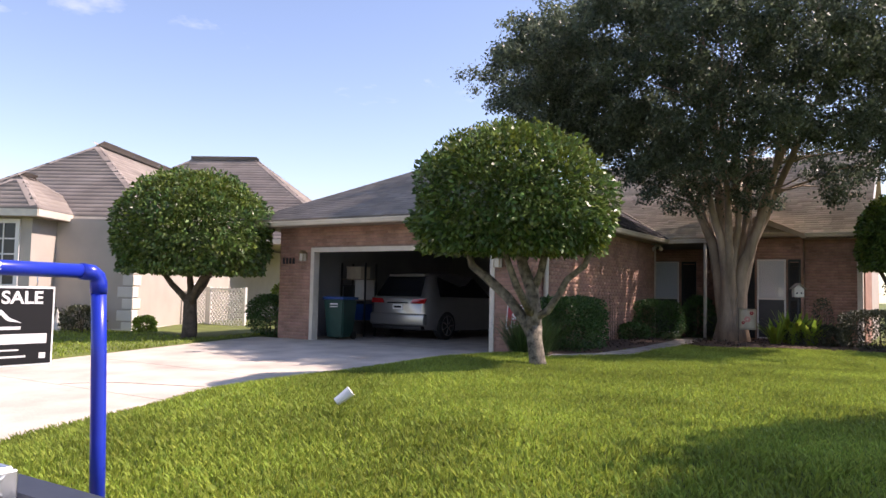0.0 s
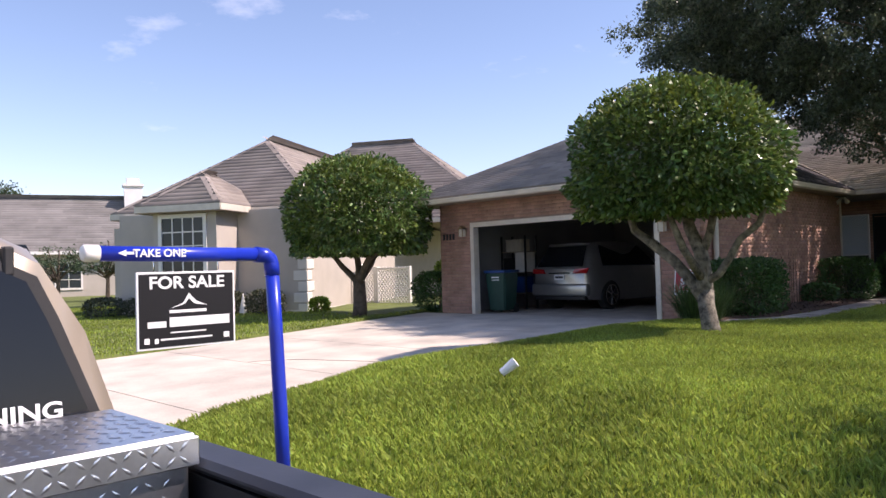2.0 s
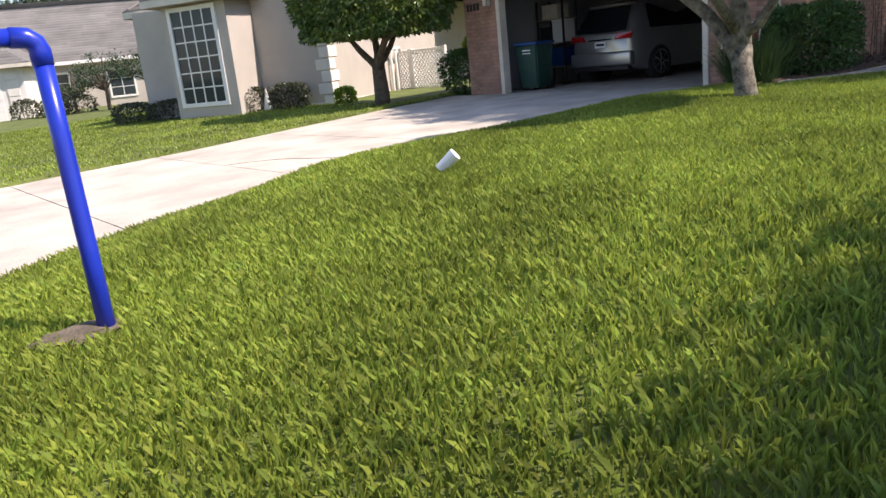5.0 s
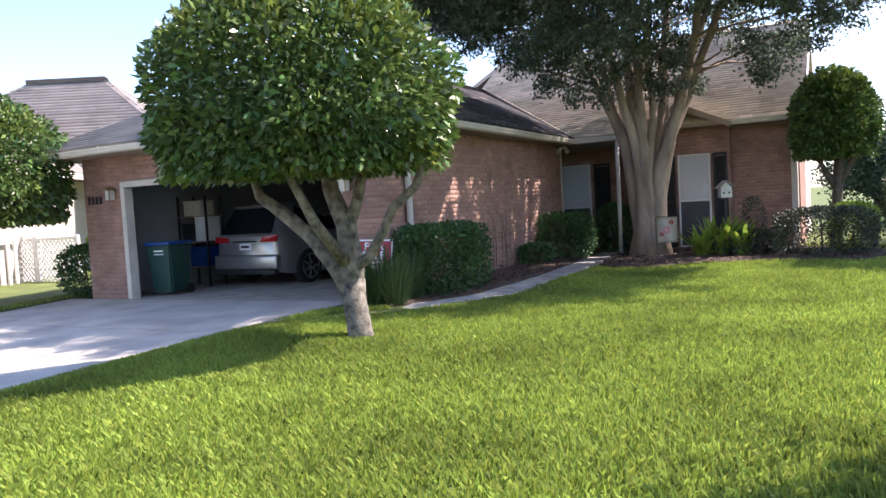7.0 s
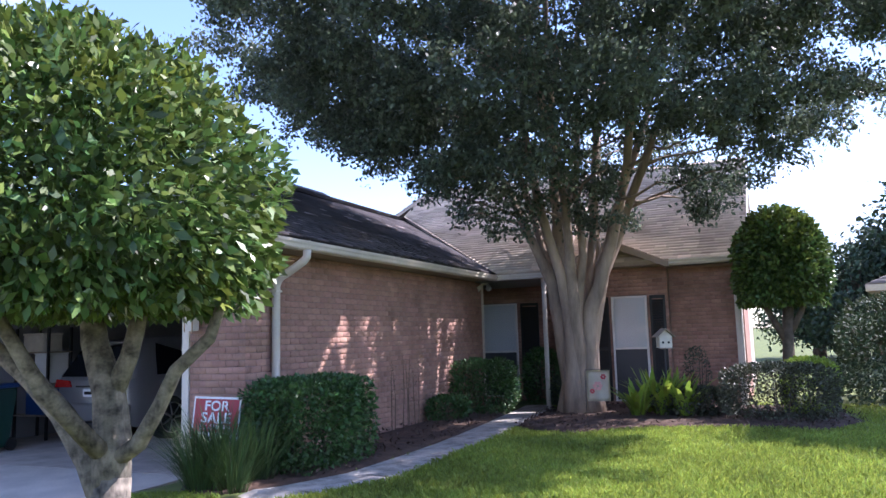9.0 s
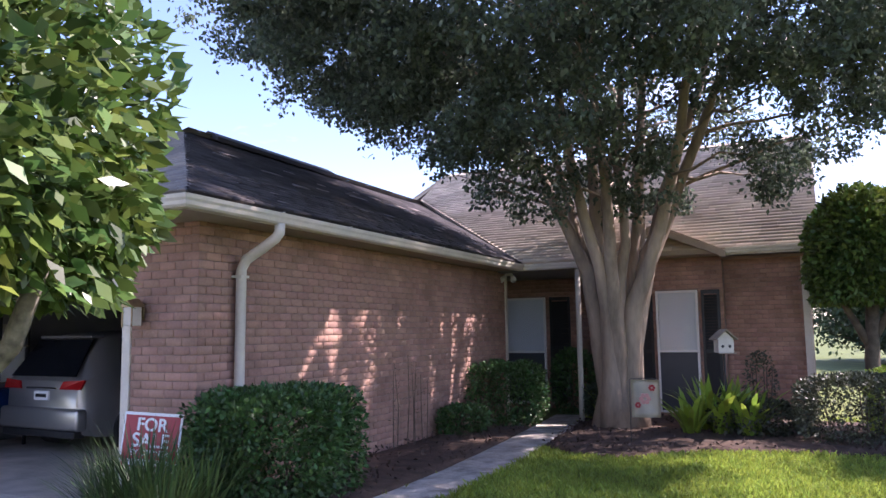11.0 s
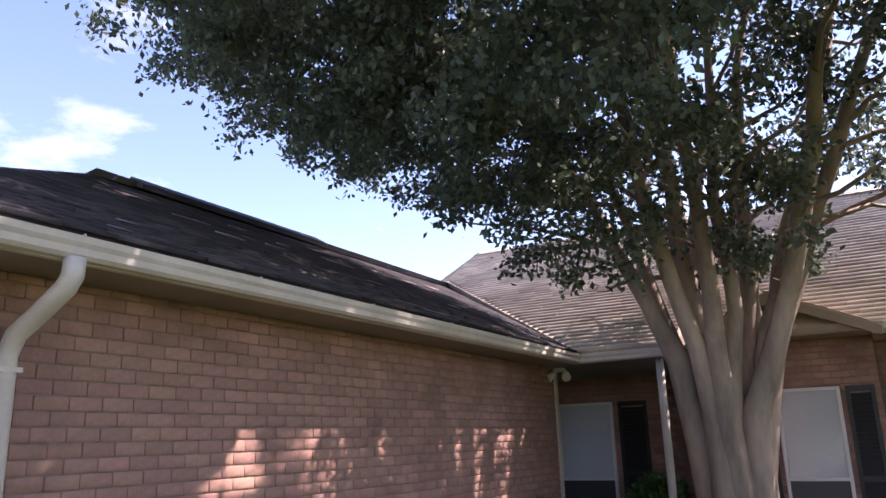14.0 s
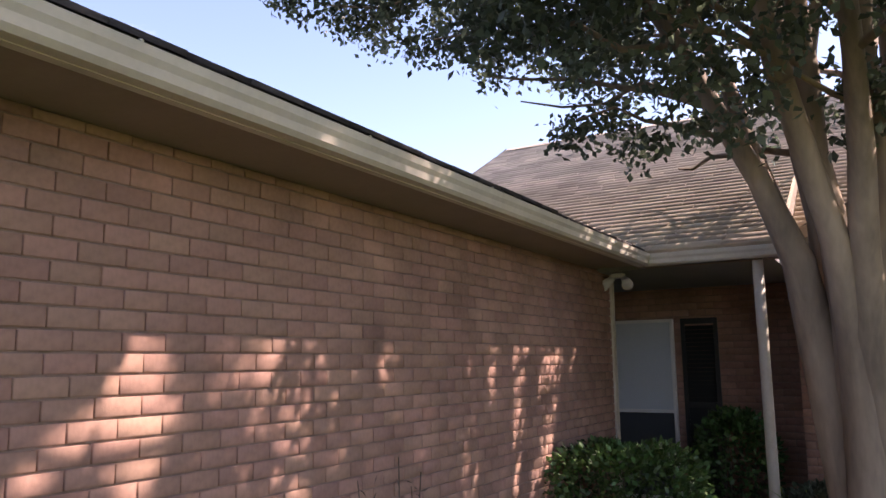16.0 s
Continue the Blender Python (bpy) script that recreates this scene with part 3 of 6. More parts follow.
def slope(roof, eave_a, eave_b, ridge, material, name="roof_plane", exposure=0.14, width=0.3, thick=0.1, single=None, seed=1, shingles=True, scuffs=0):
    """A roof plane over the eave line a-b and further corners, with courses of shingles laid on it."""
    a, b = Vector(eave_a), Vector(eave_b)
    corners = [a, b] + [Vector(r) for r in ridge]
    u = (b - a).normalized()
    nrm = u.cross(Vector(ridge[0]) - a).normalized()
    if nrm.z < 0:
        nrm.negate()
    v = nrm.cross(u).normalized()
    if (Vector(ridge[0]) - a).dot(v) < 0:
        v.negate()
    bm = bmesh.new()
    top = [bm.verts.new(c - nrm * 0.004) for c in corners]
    low = [bm.verts.new(c - nrm * thick) for c in corners]
    n = len(corners)
    bm.faces.new(top)
    bm.faces.new(low[::-1])
    for k in range(n):
        bm.faces.new((top[k], low[k], low[(k + 1) % n], top[(k + 1) % n]))
    bmesh.ops.recalc_face_normals(bm, faces=bm.faces)
    plane = part(name, bm, material, roof)
    if not shingles:
        return
    poly = [((c - a).dot(u), (c - a).dot(v)) for c in corners]

    def lay():
        rng = np.random.default_rng(seed)
        A, U, W, N = (np.array(k) for k in (a, u, v, nrm))
        V, F, cnt, vv, row, shared = [], [], 0, -0.02, 0, None
        vmax = max(p[1] for p in poly)
        while vv < vmax - 0.03:
            sp = span_at(poly, min(max(vv + exposure * 0.5, 0.001), vmax - 0.001))
            sb, st = (span_at(poly, min(max(q_, 0.001), vmax - 0.001)) for q_ in (vv, vv + exposure * 1.6))
            if sp and sb and st:
                sp = sb
                p = sp[0] - width * rng.uniform(0, 0.9)
                while p < sp[1]:
                    w_ = width * (1 if single else rng.uniform(0.75, 1.25))
                    s, e = max(p, sp[0]), min(p + w_ - 0.004, sp[1])
                    if e - s > 0.03:
                        lift = rng.uniform(0.008, 0.014)
                        if single and abs(e - s - (width - 0.004)) < 1e-6 and st[0] <= s and e <= st[1] and single[0] < s and e < single[1] and single[2] < vv < single[3]:
                            if shared is None:
                                q = np.array([(0, 0, 0.020), (width - 0.004, 0, 0.020), (width - 0.004, exposure * 1.6, 0.002), (0, exposure * 1.6, 0.002),
                                              (0, 0, -0.002), (width - 0.004, 0, -0.002), (width - 0.004, exposure * 1.6, -0.002), (0, exposure * 1.6, -0.002)])
                                shared = mesh_np("shingle", q[:, :1] * U + q[:, 1:2] * W + q[:, 2:] * N,
                                                 np.array([(0, 1, 2, 3), (0, 4, 5, 1), (1, 5, 6, 2), (3, 7, 4, 0)]))
                                shared.materials.append(M_SHG_DO)
                            o = new("shingle", shared)
                            o.parent = plane
                            o.location = A + U * s + W * vv + N * rng.uniform(0, 0.004)
                        else:
                            quad = np.array([(s, vv, lift), (e, vv, lift), (max(min(e, st[1]), st[0]), vv + exposure * 1.6, 0.001), (min(max(s, st[0]), st[1]), vv + exposure * 1.6, 0.001), (s, vv, -0.004), (e, vv, -0.004)])
                            V.append(A + quad[:, :1] * U + quad[:, 1:2] * W + quad[:, 2:] * N)
                            F.append(np.array([(0, 1, 2, 3), (0, 4, 5, 1)]) + cnt)
                            cnt += 6
                    p += w_
            vv += exposure
            row += 1
        for k in range(scuffs):
            # pale strips where the granules have worn off, each along one course
            i = int(rng.integers(1, max(2, int(vmax * 0.75 / exposure))))
            v0 = i * exposure - 0.02
            sp = span_at(poly, v0 + exposure)
            if not sp:
                continue
            s = rng.uniform(sp[0] + 0.3, max(sp[0] + 0.4, sp[1] - 1.2))
            e = s + rng.uniform(0.12, 0.55)
            w0, w1 = v0 + 0.012, v0 + exposure * rng.uniform(0.45, 0.9)
            quad = np.array([(s, w0, 0.019), (e, w0, 0.019), (e - 0.03, w1, 0.017), (s + 0.05, w1, 0.017), (s, w0, 0.0), (e, w0, 0.0), (e - 0.03, w1, 0.0), (s + 0.05, w1, 0.0)])
            me = mesh_np("scuff", A + quad[:, :1] * U + quad[:, 1:2] * W + quad[:, 2:] * N, np.array([(0, 1, 2, 3), (0, 4, 5, 1), (1, 5, 6, 2), (2, 6, 7, 3), (3, 7, 4, 0)]))
            part("worn_shingle", me, M_SHG_P, roof, "pale worn shingle")
        if V:
            tagged(part("shingles", mesh_np("shingles", np.concatenate(V), np.concatenate(F)), material, roof), kind="stuff")
    PIECES.append(lay)


# the same shade-darkened colour for shingles laid one by one
M_SHG_DO = mat("shaded_weathered_shingle_single", (0.050, 0.044, 0.045), 0.95, var=0.5, scale=1.3, fine=70, bump=0.5, dist=0.004, rand=0.45)


def caps(roof, a, b, material, step=0.2, width=0.15):
    """Bent cap shingles along a hip or ridge."""
    a, b = Vector(a), Vector(b)
    d = (b - a).normalized()
    s = Vector((0, 0, 1)).cross(d).normalized()
    up = d.cross(s)
    bm = bmesh.new()
    n = int((b - a).length / step)
    for i in range(1, n):
        p = a + d * (step * i - 0.1)
        q = p + d * step * 1.35
        pts = [p + s * width - up * 0.045, p + up * 0.010, p - s * width - up * 0.045, q - s * width - up * 0.055, q + up * 0.006, q + s * width - up * 0.055]
        vs = [bm.verts.new(k) for k in pts]
        bm.faces.new((vs[0], vs[1], vs[4], vs[5]))
        bm.faces.new((vs[1], vs[2], vs[3], vs[4]))
    tagged(part("cap_shingles", bm, material, roof), kind="stuff")


EZ = 2.86
garage_roof = thing("roof_garage", (0, 0, 0), 0, "low hipped roof of weathered shingles with pale scuffs, east slope darkened for tree shade", "roof", kind="structure")
GA, GB = (-7.7, -0.70, EZ), (0.52, -0.70, EZ)
APX = (-3.60, 3.36, 4.85)
slope(garage_roof, GA, GB, [APX], M_SHG_N, seed=11)
# east slope: darker than the front, tree shade put into its colour
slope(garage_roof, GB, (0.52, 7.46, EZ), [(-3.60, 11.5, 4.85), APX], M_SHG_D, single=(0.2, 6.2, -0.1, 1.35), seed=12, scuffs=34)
slope(garage_roof, (-7.7, 15, EZ), GA, [APX, (-3.60, 15, 4.85)], M_SHG_N, seed=13, width=0.6)
caps(garage_roof, GB, APX, M_SHG_N)
caps(garage_roof, GA, APX, M_SHG_N)
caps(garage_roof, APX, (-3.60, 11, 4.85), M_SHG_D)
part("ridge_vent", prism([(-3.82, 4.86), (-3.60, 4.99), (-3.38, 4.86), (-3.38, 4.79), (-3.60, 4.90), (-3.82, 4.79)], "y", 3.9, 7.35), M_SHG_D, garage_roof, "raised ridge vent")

main_roof = thing("roof_main", (0, 0, 0), 0, "tan shingle main roof with a small front gable", "roof", kind="structure")
RZ, RY = 5.95, 13.35
slope(main_roof, (0.52, 7.46, EZ), (1.72, 7.46, EZ), [(1.72, RY, RZ), (-3.8, RY, RZ), (-3.60, 11.5, EZ + (11.5 - 7.46) * (RZ - EZ) / (RY - 7.46))], M_SHG_L, seed=14)
slope(main_roof, (1.72, 8.45, 3.02), (5.38, 8.45, 3.02), [(5.38, RY, RZ), (1.72, RY, RZ)], M_SHG_L, seed=15)
slope(main_roof, (-7.4, 17.6, EZ), (-7.4, 11.0, EZ), [(-3.8, RY, RZ)], M_SHG_L, seed=16, width=0.8)
slope(main_roof, (5.38, 17.6, EZ), (-7.4, 17.6, EZ), [(-3.8, RY, RZ), (5.38, RY, RZ)], M_SHG_L, shingles=False)
caps(main_roof, (-3.8, RY, RZ), (5.3, RY, RZ), M_SHG_L)
GP = 3.50
slope(main_roof, (3.86, 8.40, 2.99), (3.86, 9.9, 2.99), [(2.72, 9.6, GP), (2.72, 8.40, GP)], M_SHG_L, seed=17, thick=0.06)
slope(main_roof, (1.58, 9.9, 2.99), (1.58, 8.40, 2.99), [(2.72, 8.40, GP), (2.72, 9.6, GP)], M_SHG_L, seed=18, thick=0.06)
rake = [(1.54, 2.84), (2.72, 3.345), (3.9, 2.84), (3.9, 2.96), (2.72, 3.475), (1.54, 2.96)]
part("rake_board", prism(rake, "y", 8.36, 8.40), M_SOFFIT, main_roof, "brown rake board of the gable")
part("step_board", prism([(7.5, 2.74), (8.45, 2.98), (RY, RZ - 0.1), (RY, RZ - 0.02), (7.5, 2.84)], "x", 1.69, 1.715), M_SOFFIT, main_roof)
part("verge_board", prism([(8.42, 2.86), (RY, RZ - 0.2), (RY, RZ), (8.42, 3.02)], "x", 5.39, 5.42), M_WHITE, main_roof, "white verge board")


def gutter(name, a, b, out, label, mitre=(0, 0)):
    """K-style gutter along a-b with a fascia behind it, its lip towards out."""
    a, b, o = Vector(a), Vector(b), Vector(out)
    prof = [(0.0, -0.105), (0.055, -0.105), (0.075, -0.085), (0.082, -0.05), (0.096, -0.025), (0.102, 0.01), (0.094, 0.012), (0.084, -0.015), (0.02, -0.02), (0.0, 0.01)]
    bm = bmesh.new()
    ends = []
    d = (b - a).normalized()
    for p, s, m in ((a, -1, mitre[0]), (b, 1, mitre[1])):
        ends.append([bm.verts.new(p + o * x + d * s * m * x + Vector((0, 0, z * 0.92))) for x, z in prof])
    n = len(prof)
    for k in range(n):
        bm.faces.new((ends[0][k], ends[0][(k + 1) % n], ends[1][(k + 1) % n], ends[1][k]))
    bmesh.ops.recalc_face_normals(bm, faces=bm.faces)
    ob = thing(name, (0, 0, 0), 0, label, "gutter", "roof gutters")
    part("trough", bm, M_CREAM, ob)
    for p, s, m in ((a, -1, mitre[0]), (b, 1, mitre[1])):
        if m:
            continue
        bm = bmesh.new()
        inner = [bm.verts.new(p + o * x + Vector((0, 0, z * 0.92))) for x, z in prof]
        outer = [bm.verts.new(v.co + d * s * 0.006) for v in inner]
        bm.faces.new(outer)
        bm.faces.new(inner[::-1])
        for k in range(n):
            bm.faces.new((inner[k], outer[k], outer[(k + 1) % n], inner[(k + 1) % n]))
        bmesh.ops.recalc_face_normals(bm, faces=bm.faces)
        part("end_cap", bm, M_CREAM, ob)
    for k in range(1, int((b - a).length / 1.2)):
        q = a + d * 1.2 * k
        bm = bmesh.new()
        tube(bm, [q + o * 0.005 + Vector((0, 0, 0.004)), q + o * 0.098 + Vector((0, 0, 0.016))], [0.007, 0.007], n=6)
        part("hanger", bm, M_CREAM, ob)
    return ob


gutter("gutter", (0.50, -0.69, EZ - 0.06), (0.50, 7.47, EZ - 0.06), (1, 0, 0), "cream painted metal gutter above the brick side wall", (1, -1))
gutter("gutter", (0.50, -0.69, EZ - 0.06), (-7.8, -0.69, EZ - 0.06), (0, -1, 0), "cream painted metal gutter above the garage doorway", (1, 0))
gutter("gutter", (1.78, 7.47, EZ - 0.06), (0.50, 7.47, EZ - 0.06), (0, -1, 0), "cream painted metal gutter along the porch eave", (0, -1))
gutter("gutter", (5.4, 8.46, 3.0), (3.92, 8.46, 3.0), (0, -1, 0), "cream painted metal gutter on the main front")
soffit = part("soffit", boxes((-0.008, 0.50, -0.69, 7.47, 2.72, 2.745), (-7.7, -0.008, -0.69, 0.008, 2.72, 2.745), (-7.7, -7.0, 0.008, 17, 2.72, 2.745),
                              (0.5, 1.74, 7.47, 7.62, 2.70, 2.745), (3.79, 5.38, 8.46, 9.15, 2.86, 2.885), (1.6, 3.8, 8.41, 8.97, 2.92, 2.93)), M_SOFFIT)
tagged(soffit, "shaded brown painted soffit boards under the eaves", "soffit", kind="structure")
fascia = part("fascia", boxes((0.46, 0.50, -0.65, 7.47, 2.70, 2.81), (-7.7, 0.46, -0.69, -0.65, 2.70, 2.81), (0.50, 1.74, 7.47, 7.50, 2.70, 2.81), (3.86, 5.38, 8.46, 8.5, 2.86, 2.99)), M_CREAM)
tagged(fascia, "cream painted fascia board", "fascia", kind="structure")

# downspouts
def spout(path, r, label, parts_=1):
    ob = thing("downspout", path[-1], 0, label, "downspout", "downspouts")
    base = Vector(path[-1])
    bm = bmesh.new()
    tube(bm, [Vector(p) - base for p in path], [r] * len(path), n=12)
    part("pipe", bm, M_CREAM, ob, smooth=True)
    return ob


ds = spout([(0.55, 0.50, 2.71), (0.545, 0.50, 2.62), (0.50, 0.50, 2.57), (0.32, 0.50, 2.47), (0.14, 0.50, 2.38), (0.08, 0.50, 2.28), (0.07, 0.50, 1.2), (0.07, 0.50, 0.1)], 0.052,
           "cream metal downspout with an offset bend on the brick wall")
for z in (2.2, 0.9):
    part("strap", boxes((-0.07, 0.06, -0.06, 0.06, z - 0.1, z - 0.075)), M_CREAM, ds)
spout([(1.52, 7.56, 2.72), (1.52, 7.56, 2.0), (1.52, 7.56, 1.0), (1.52, 7.56, 0.06)], 0.048, "pale downspout at the end of the porch eave")


# ---- trees and plants ----
RNG = np.random.default_rng(7)


def dome_points(n, c, rx, ry, z_low, z_mid, z_top, rng, shell=0.35, lumps=0.12, bulge=2.4):
    """Points in the outer shell of a clipped crown: widest at z_mid, flat below, domed above; and the ways out of it."""
    a = rng.uniform(0, 2 * np.pi, n)
    t = rng.uniform(-1, 1, n)
    under = rng.uniform(size=n) < 0.16
    prof = np.where(t > 0, (1 - np.abs(t) ** bulge) ** (1 / bulge), (1 - np.abs(t) ** 4.5) ** (1 / 2.2))
    lump = 1 + lumps * np.array([noise.noise((math.cos(p) * 2.3 + c[0], math.sin(p) * 2.3, q * 2.3)) for p, q in zip(a, t)])
    depth = np.where(rng.uniform(size=n) < 0.28, rng.uniform(0.1, 0.8, n), 1 - shell * rng.uniform(0, 1, n) ** 1.6)
    k = prof * lump * depth
    z = np.where(t > 0, z_mid + (z_top - z_mid) * t * lump * (0.35 + 0.65 * depth), z_mid + (z_mid - z_low) * t)
    k = np.where(under, rng.uniform(0, 1, n) ** 0.5 * 0.93, k)
    z = np.where(under, z_low + rng.uniform(-0.02, 0.22, n), z)
    p = np.stack([c[0] + rx * k * np.cos(a), c[1] + ry * k * np.sin(a), z], 1)
    out = np.stack([np.cos(a) * prof, np.sin(a) * prof, np.where(under, -0.6, t)], 1)
    return p, out


def topiary(loc, stems, crown, label, n, leaf, bark, rng, leafmat=None, tall=0.12):
    """A clipped tree: bare crooked stems under a dense dome of leaves, with young shoots standing out of the top,
    coloured for lit highlights.
    """
    tree = thing("tree", loc, 0, label, "tree", "clipped dome trees")
    bm = bmesh.new()
    for pts, radii in stems:
        tube(bm, pts, radii, n=9, wob=0.25)
    part("trunk", bm, bark, tree, smooth=True)
    p, out = dome_points(n, (0, 0), *crown, rng)
    m = max(60, n // 60)
    a, r = rng.uniform(0, 2 * np.pi, m), np.sqrt(rng.uniform(0, 1, m)) * 0.9
    sx, sy = np.cos(a) * r * crown[0], np.sin(a) * r * crown[1]
    sz = crown[3] + (crown[4] - crown[3]) * np.sqrt(np.clip(1 - r ** 2, 0, 1))
    shoots = []
    for x, y, z in zip(sx, sy, sz):
        h = rng.uniform(0.3, 1.0) * tall
        for q in range(7):
            shoots.append((x + rng.normal(0, 0.03), y + rng.normal(0, 0.03), z - 0.08 + h * q / 6))
    shoots = np.array(shoots)
    so = np.tile((0, 0, 0.7), (len(shoots), 1))
    part("crown", leaves("crown", p, leaf, rng, out, aspect=0.48), leafmat or M_LEAF_T, tree)
    part("crown_growth", leaves("crown_growth", shoots, leaf * 0.9, rng, so, aspect=0.42), M_LEAF_S, tree, "young shoots, their yellow-green standing in for sunlit highlights")
    return tree


# the nearest clipped tree, on the lawn beside the driveway; its crown sits off its base
T1 = (1.97, -3.72, 0.12)
stems1 = [
    ([(0, 0, -0.1), (-0.06, 0.02, 0.18), (-0.12, 0.05, 0.42), (-0.14, 0.08, 0.62)], [0.15, 0.125, 0.115, 0.11]),
    ([(-0.10, 0.05, 0.40), (-0.30, 0.05, 0.72), (-0.55, 0.05, 1.02), (-0.85, 0.0, 1.28), (-1.1, -0.1, 1.5), (-1.2, -0.1, 1.85)], [0.10, 0.085, 0.078, 0.07, 0.055, 0.04]),
    ([(-0.14, 0.07, 0.50), (-0.17, 0.1, 0.85), (-0.20, 0.1, 1.15), (-0.36, 0.12, 1.5), (-0.46, 0.15, 1.9)], [0.115, 0.112, 0.10, 0.082, 0.06]),
    ([(-0.2, 0.1, 1.1), (-0.08, 0.15, 1.4), (0.0, 0.2, 1.8)], [0.07, 0.06, 0.045]),
    ([(-0.16, 0.09, 0.72), (0.06, 0.09, 0.84), (0.22, 0.10, 1.06), (0.36, 0.10, 1.30), (0.62, 0.12, 1.5), (0.75, 0.15, 1.85)], [0.06, 0.055, 0.05, 0.046, 0.04, 0.03]),
    ([(-0.16, 0.0, 0.8), (-0.2, -0.4, 1.2), (-0.25, -0.8, 1.85)], [0.06, 0.05, 0.03]),
]
tree_a = topiary(T1, stems1, (1.46, 1.36, 1.70, 2.25, 3.46), "clipped dome tree with glossy leaves and lichen-grey forked trunk", 34000, 0.09, M_BARK, RNG, tall=0.22)
for ch in tree_a.children:
    if ch.name.startswith("crown"):
        ch.location = (-0.36, -0.27, 0.0)

T0 = (-8.45, -1.5, -0.03)
stems0 = [
    ([(0, 0, -0.1), (0.0, 0, 0.3), (-0.03, 0, 0.6), (-0.05, 0, 0.95)], [0.2, 0.165, 0.15, 0.15]),
    ([(-0.05, 0, 0.85), (-0.35, 0, 1.05), (-0.75, 0, 1.3), (-1.05, 0, 1.55), (-1.2, 0, 1.9)], [0.11, 0.085, 0.07, 0.06, 0.04]),
    ([(-0.05, 0, 0.9), (-0.15, 0.1, 1.2), (-0.35, 0.2, 1.6), (-0.5, 0.2, 2.0)], [0.10, 0.085, 0.07, 0.05]),
    ([(0.0, 0, 0.85), (0.2, -0.05, 1.15), (0.5, -0.1, 1.45), (0.85, -0.1, 1.6), (1.1, 0, 1.9)], [0.11, 0.09, 0.075, 0.06, 0.04]),
    ([(0.0, 0, 0.9), (0.1, 0.3, 1.3), (0.2, 0.6, 1.9)], [0.09, 0.07, 0.04]),
]
topiary(T0, stems0, (1.82, 1.85, 1.62, 2.5, 4.05), "clipped dome tree with dense green leaves at the driveway edge", 30000, 0.12, M_BARKD, RNG, tall=0.12)

TR = (5.95, 8.0, 0.05)
stemsr = [([(0, 0, -0.1), (0, 0, 0.6), (0.05, 0, 1.4), (0.1, 0, 2.2)], [0.13, 0.11, 0.10, 0.09]),
          ([(0.0, 0, 1.3), (-0.25, 0, 1.8), (-0.45, 0, 2.25)], [0.07, 0.05, 0.04]), ([(0.05, 0, 1.35), (0.3, 0, 1.8), (0.48, 0, 2.25)], [0.07, 0.05, 0.04])]
topiary(TR, stemsr, (0.80, 0.82, 1.98, 2.6, 3.68), "smaller clipped tree with dark green leaves at the house corner", 24000, 0.11, M_BARKD, RNG, tall=0.22)


SUN_GAPS = ((2.22, 1.88, 0.10), (2.18, 1.72, 0.155), (2.26, 1.55, 0.13), (1.90, 1.52, 0.10), (1.76, 1.38, 0.08), (1.62, 1.22, 0.08), (3.90, 1.88, 0.06), (3.84, 1.74, 0.075),
            (3.45, 1.36, 0.065), (4.9, 1.78, 0.06), (7.2, 1.86, 0.06), (7.22, 1.66, 0.06), (2.9, 1.72, 0.06), (2.45, 1.1, 0.09), (2.2, 1.22, 0.08))


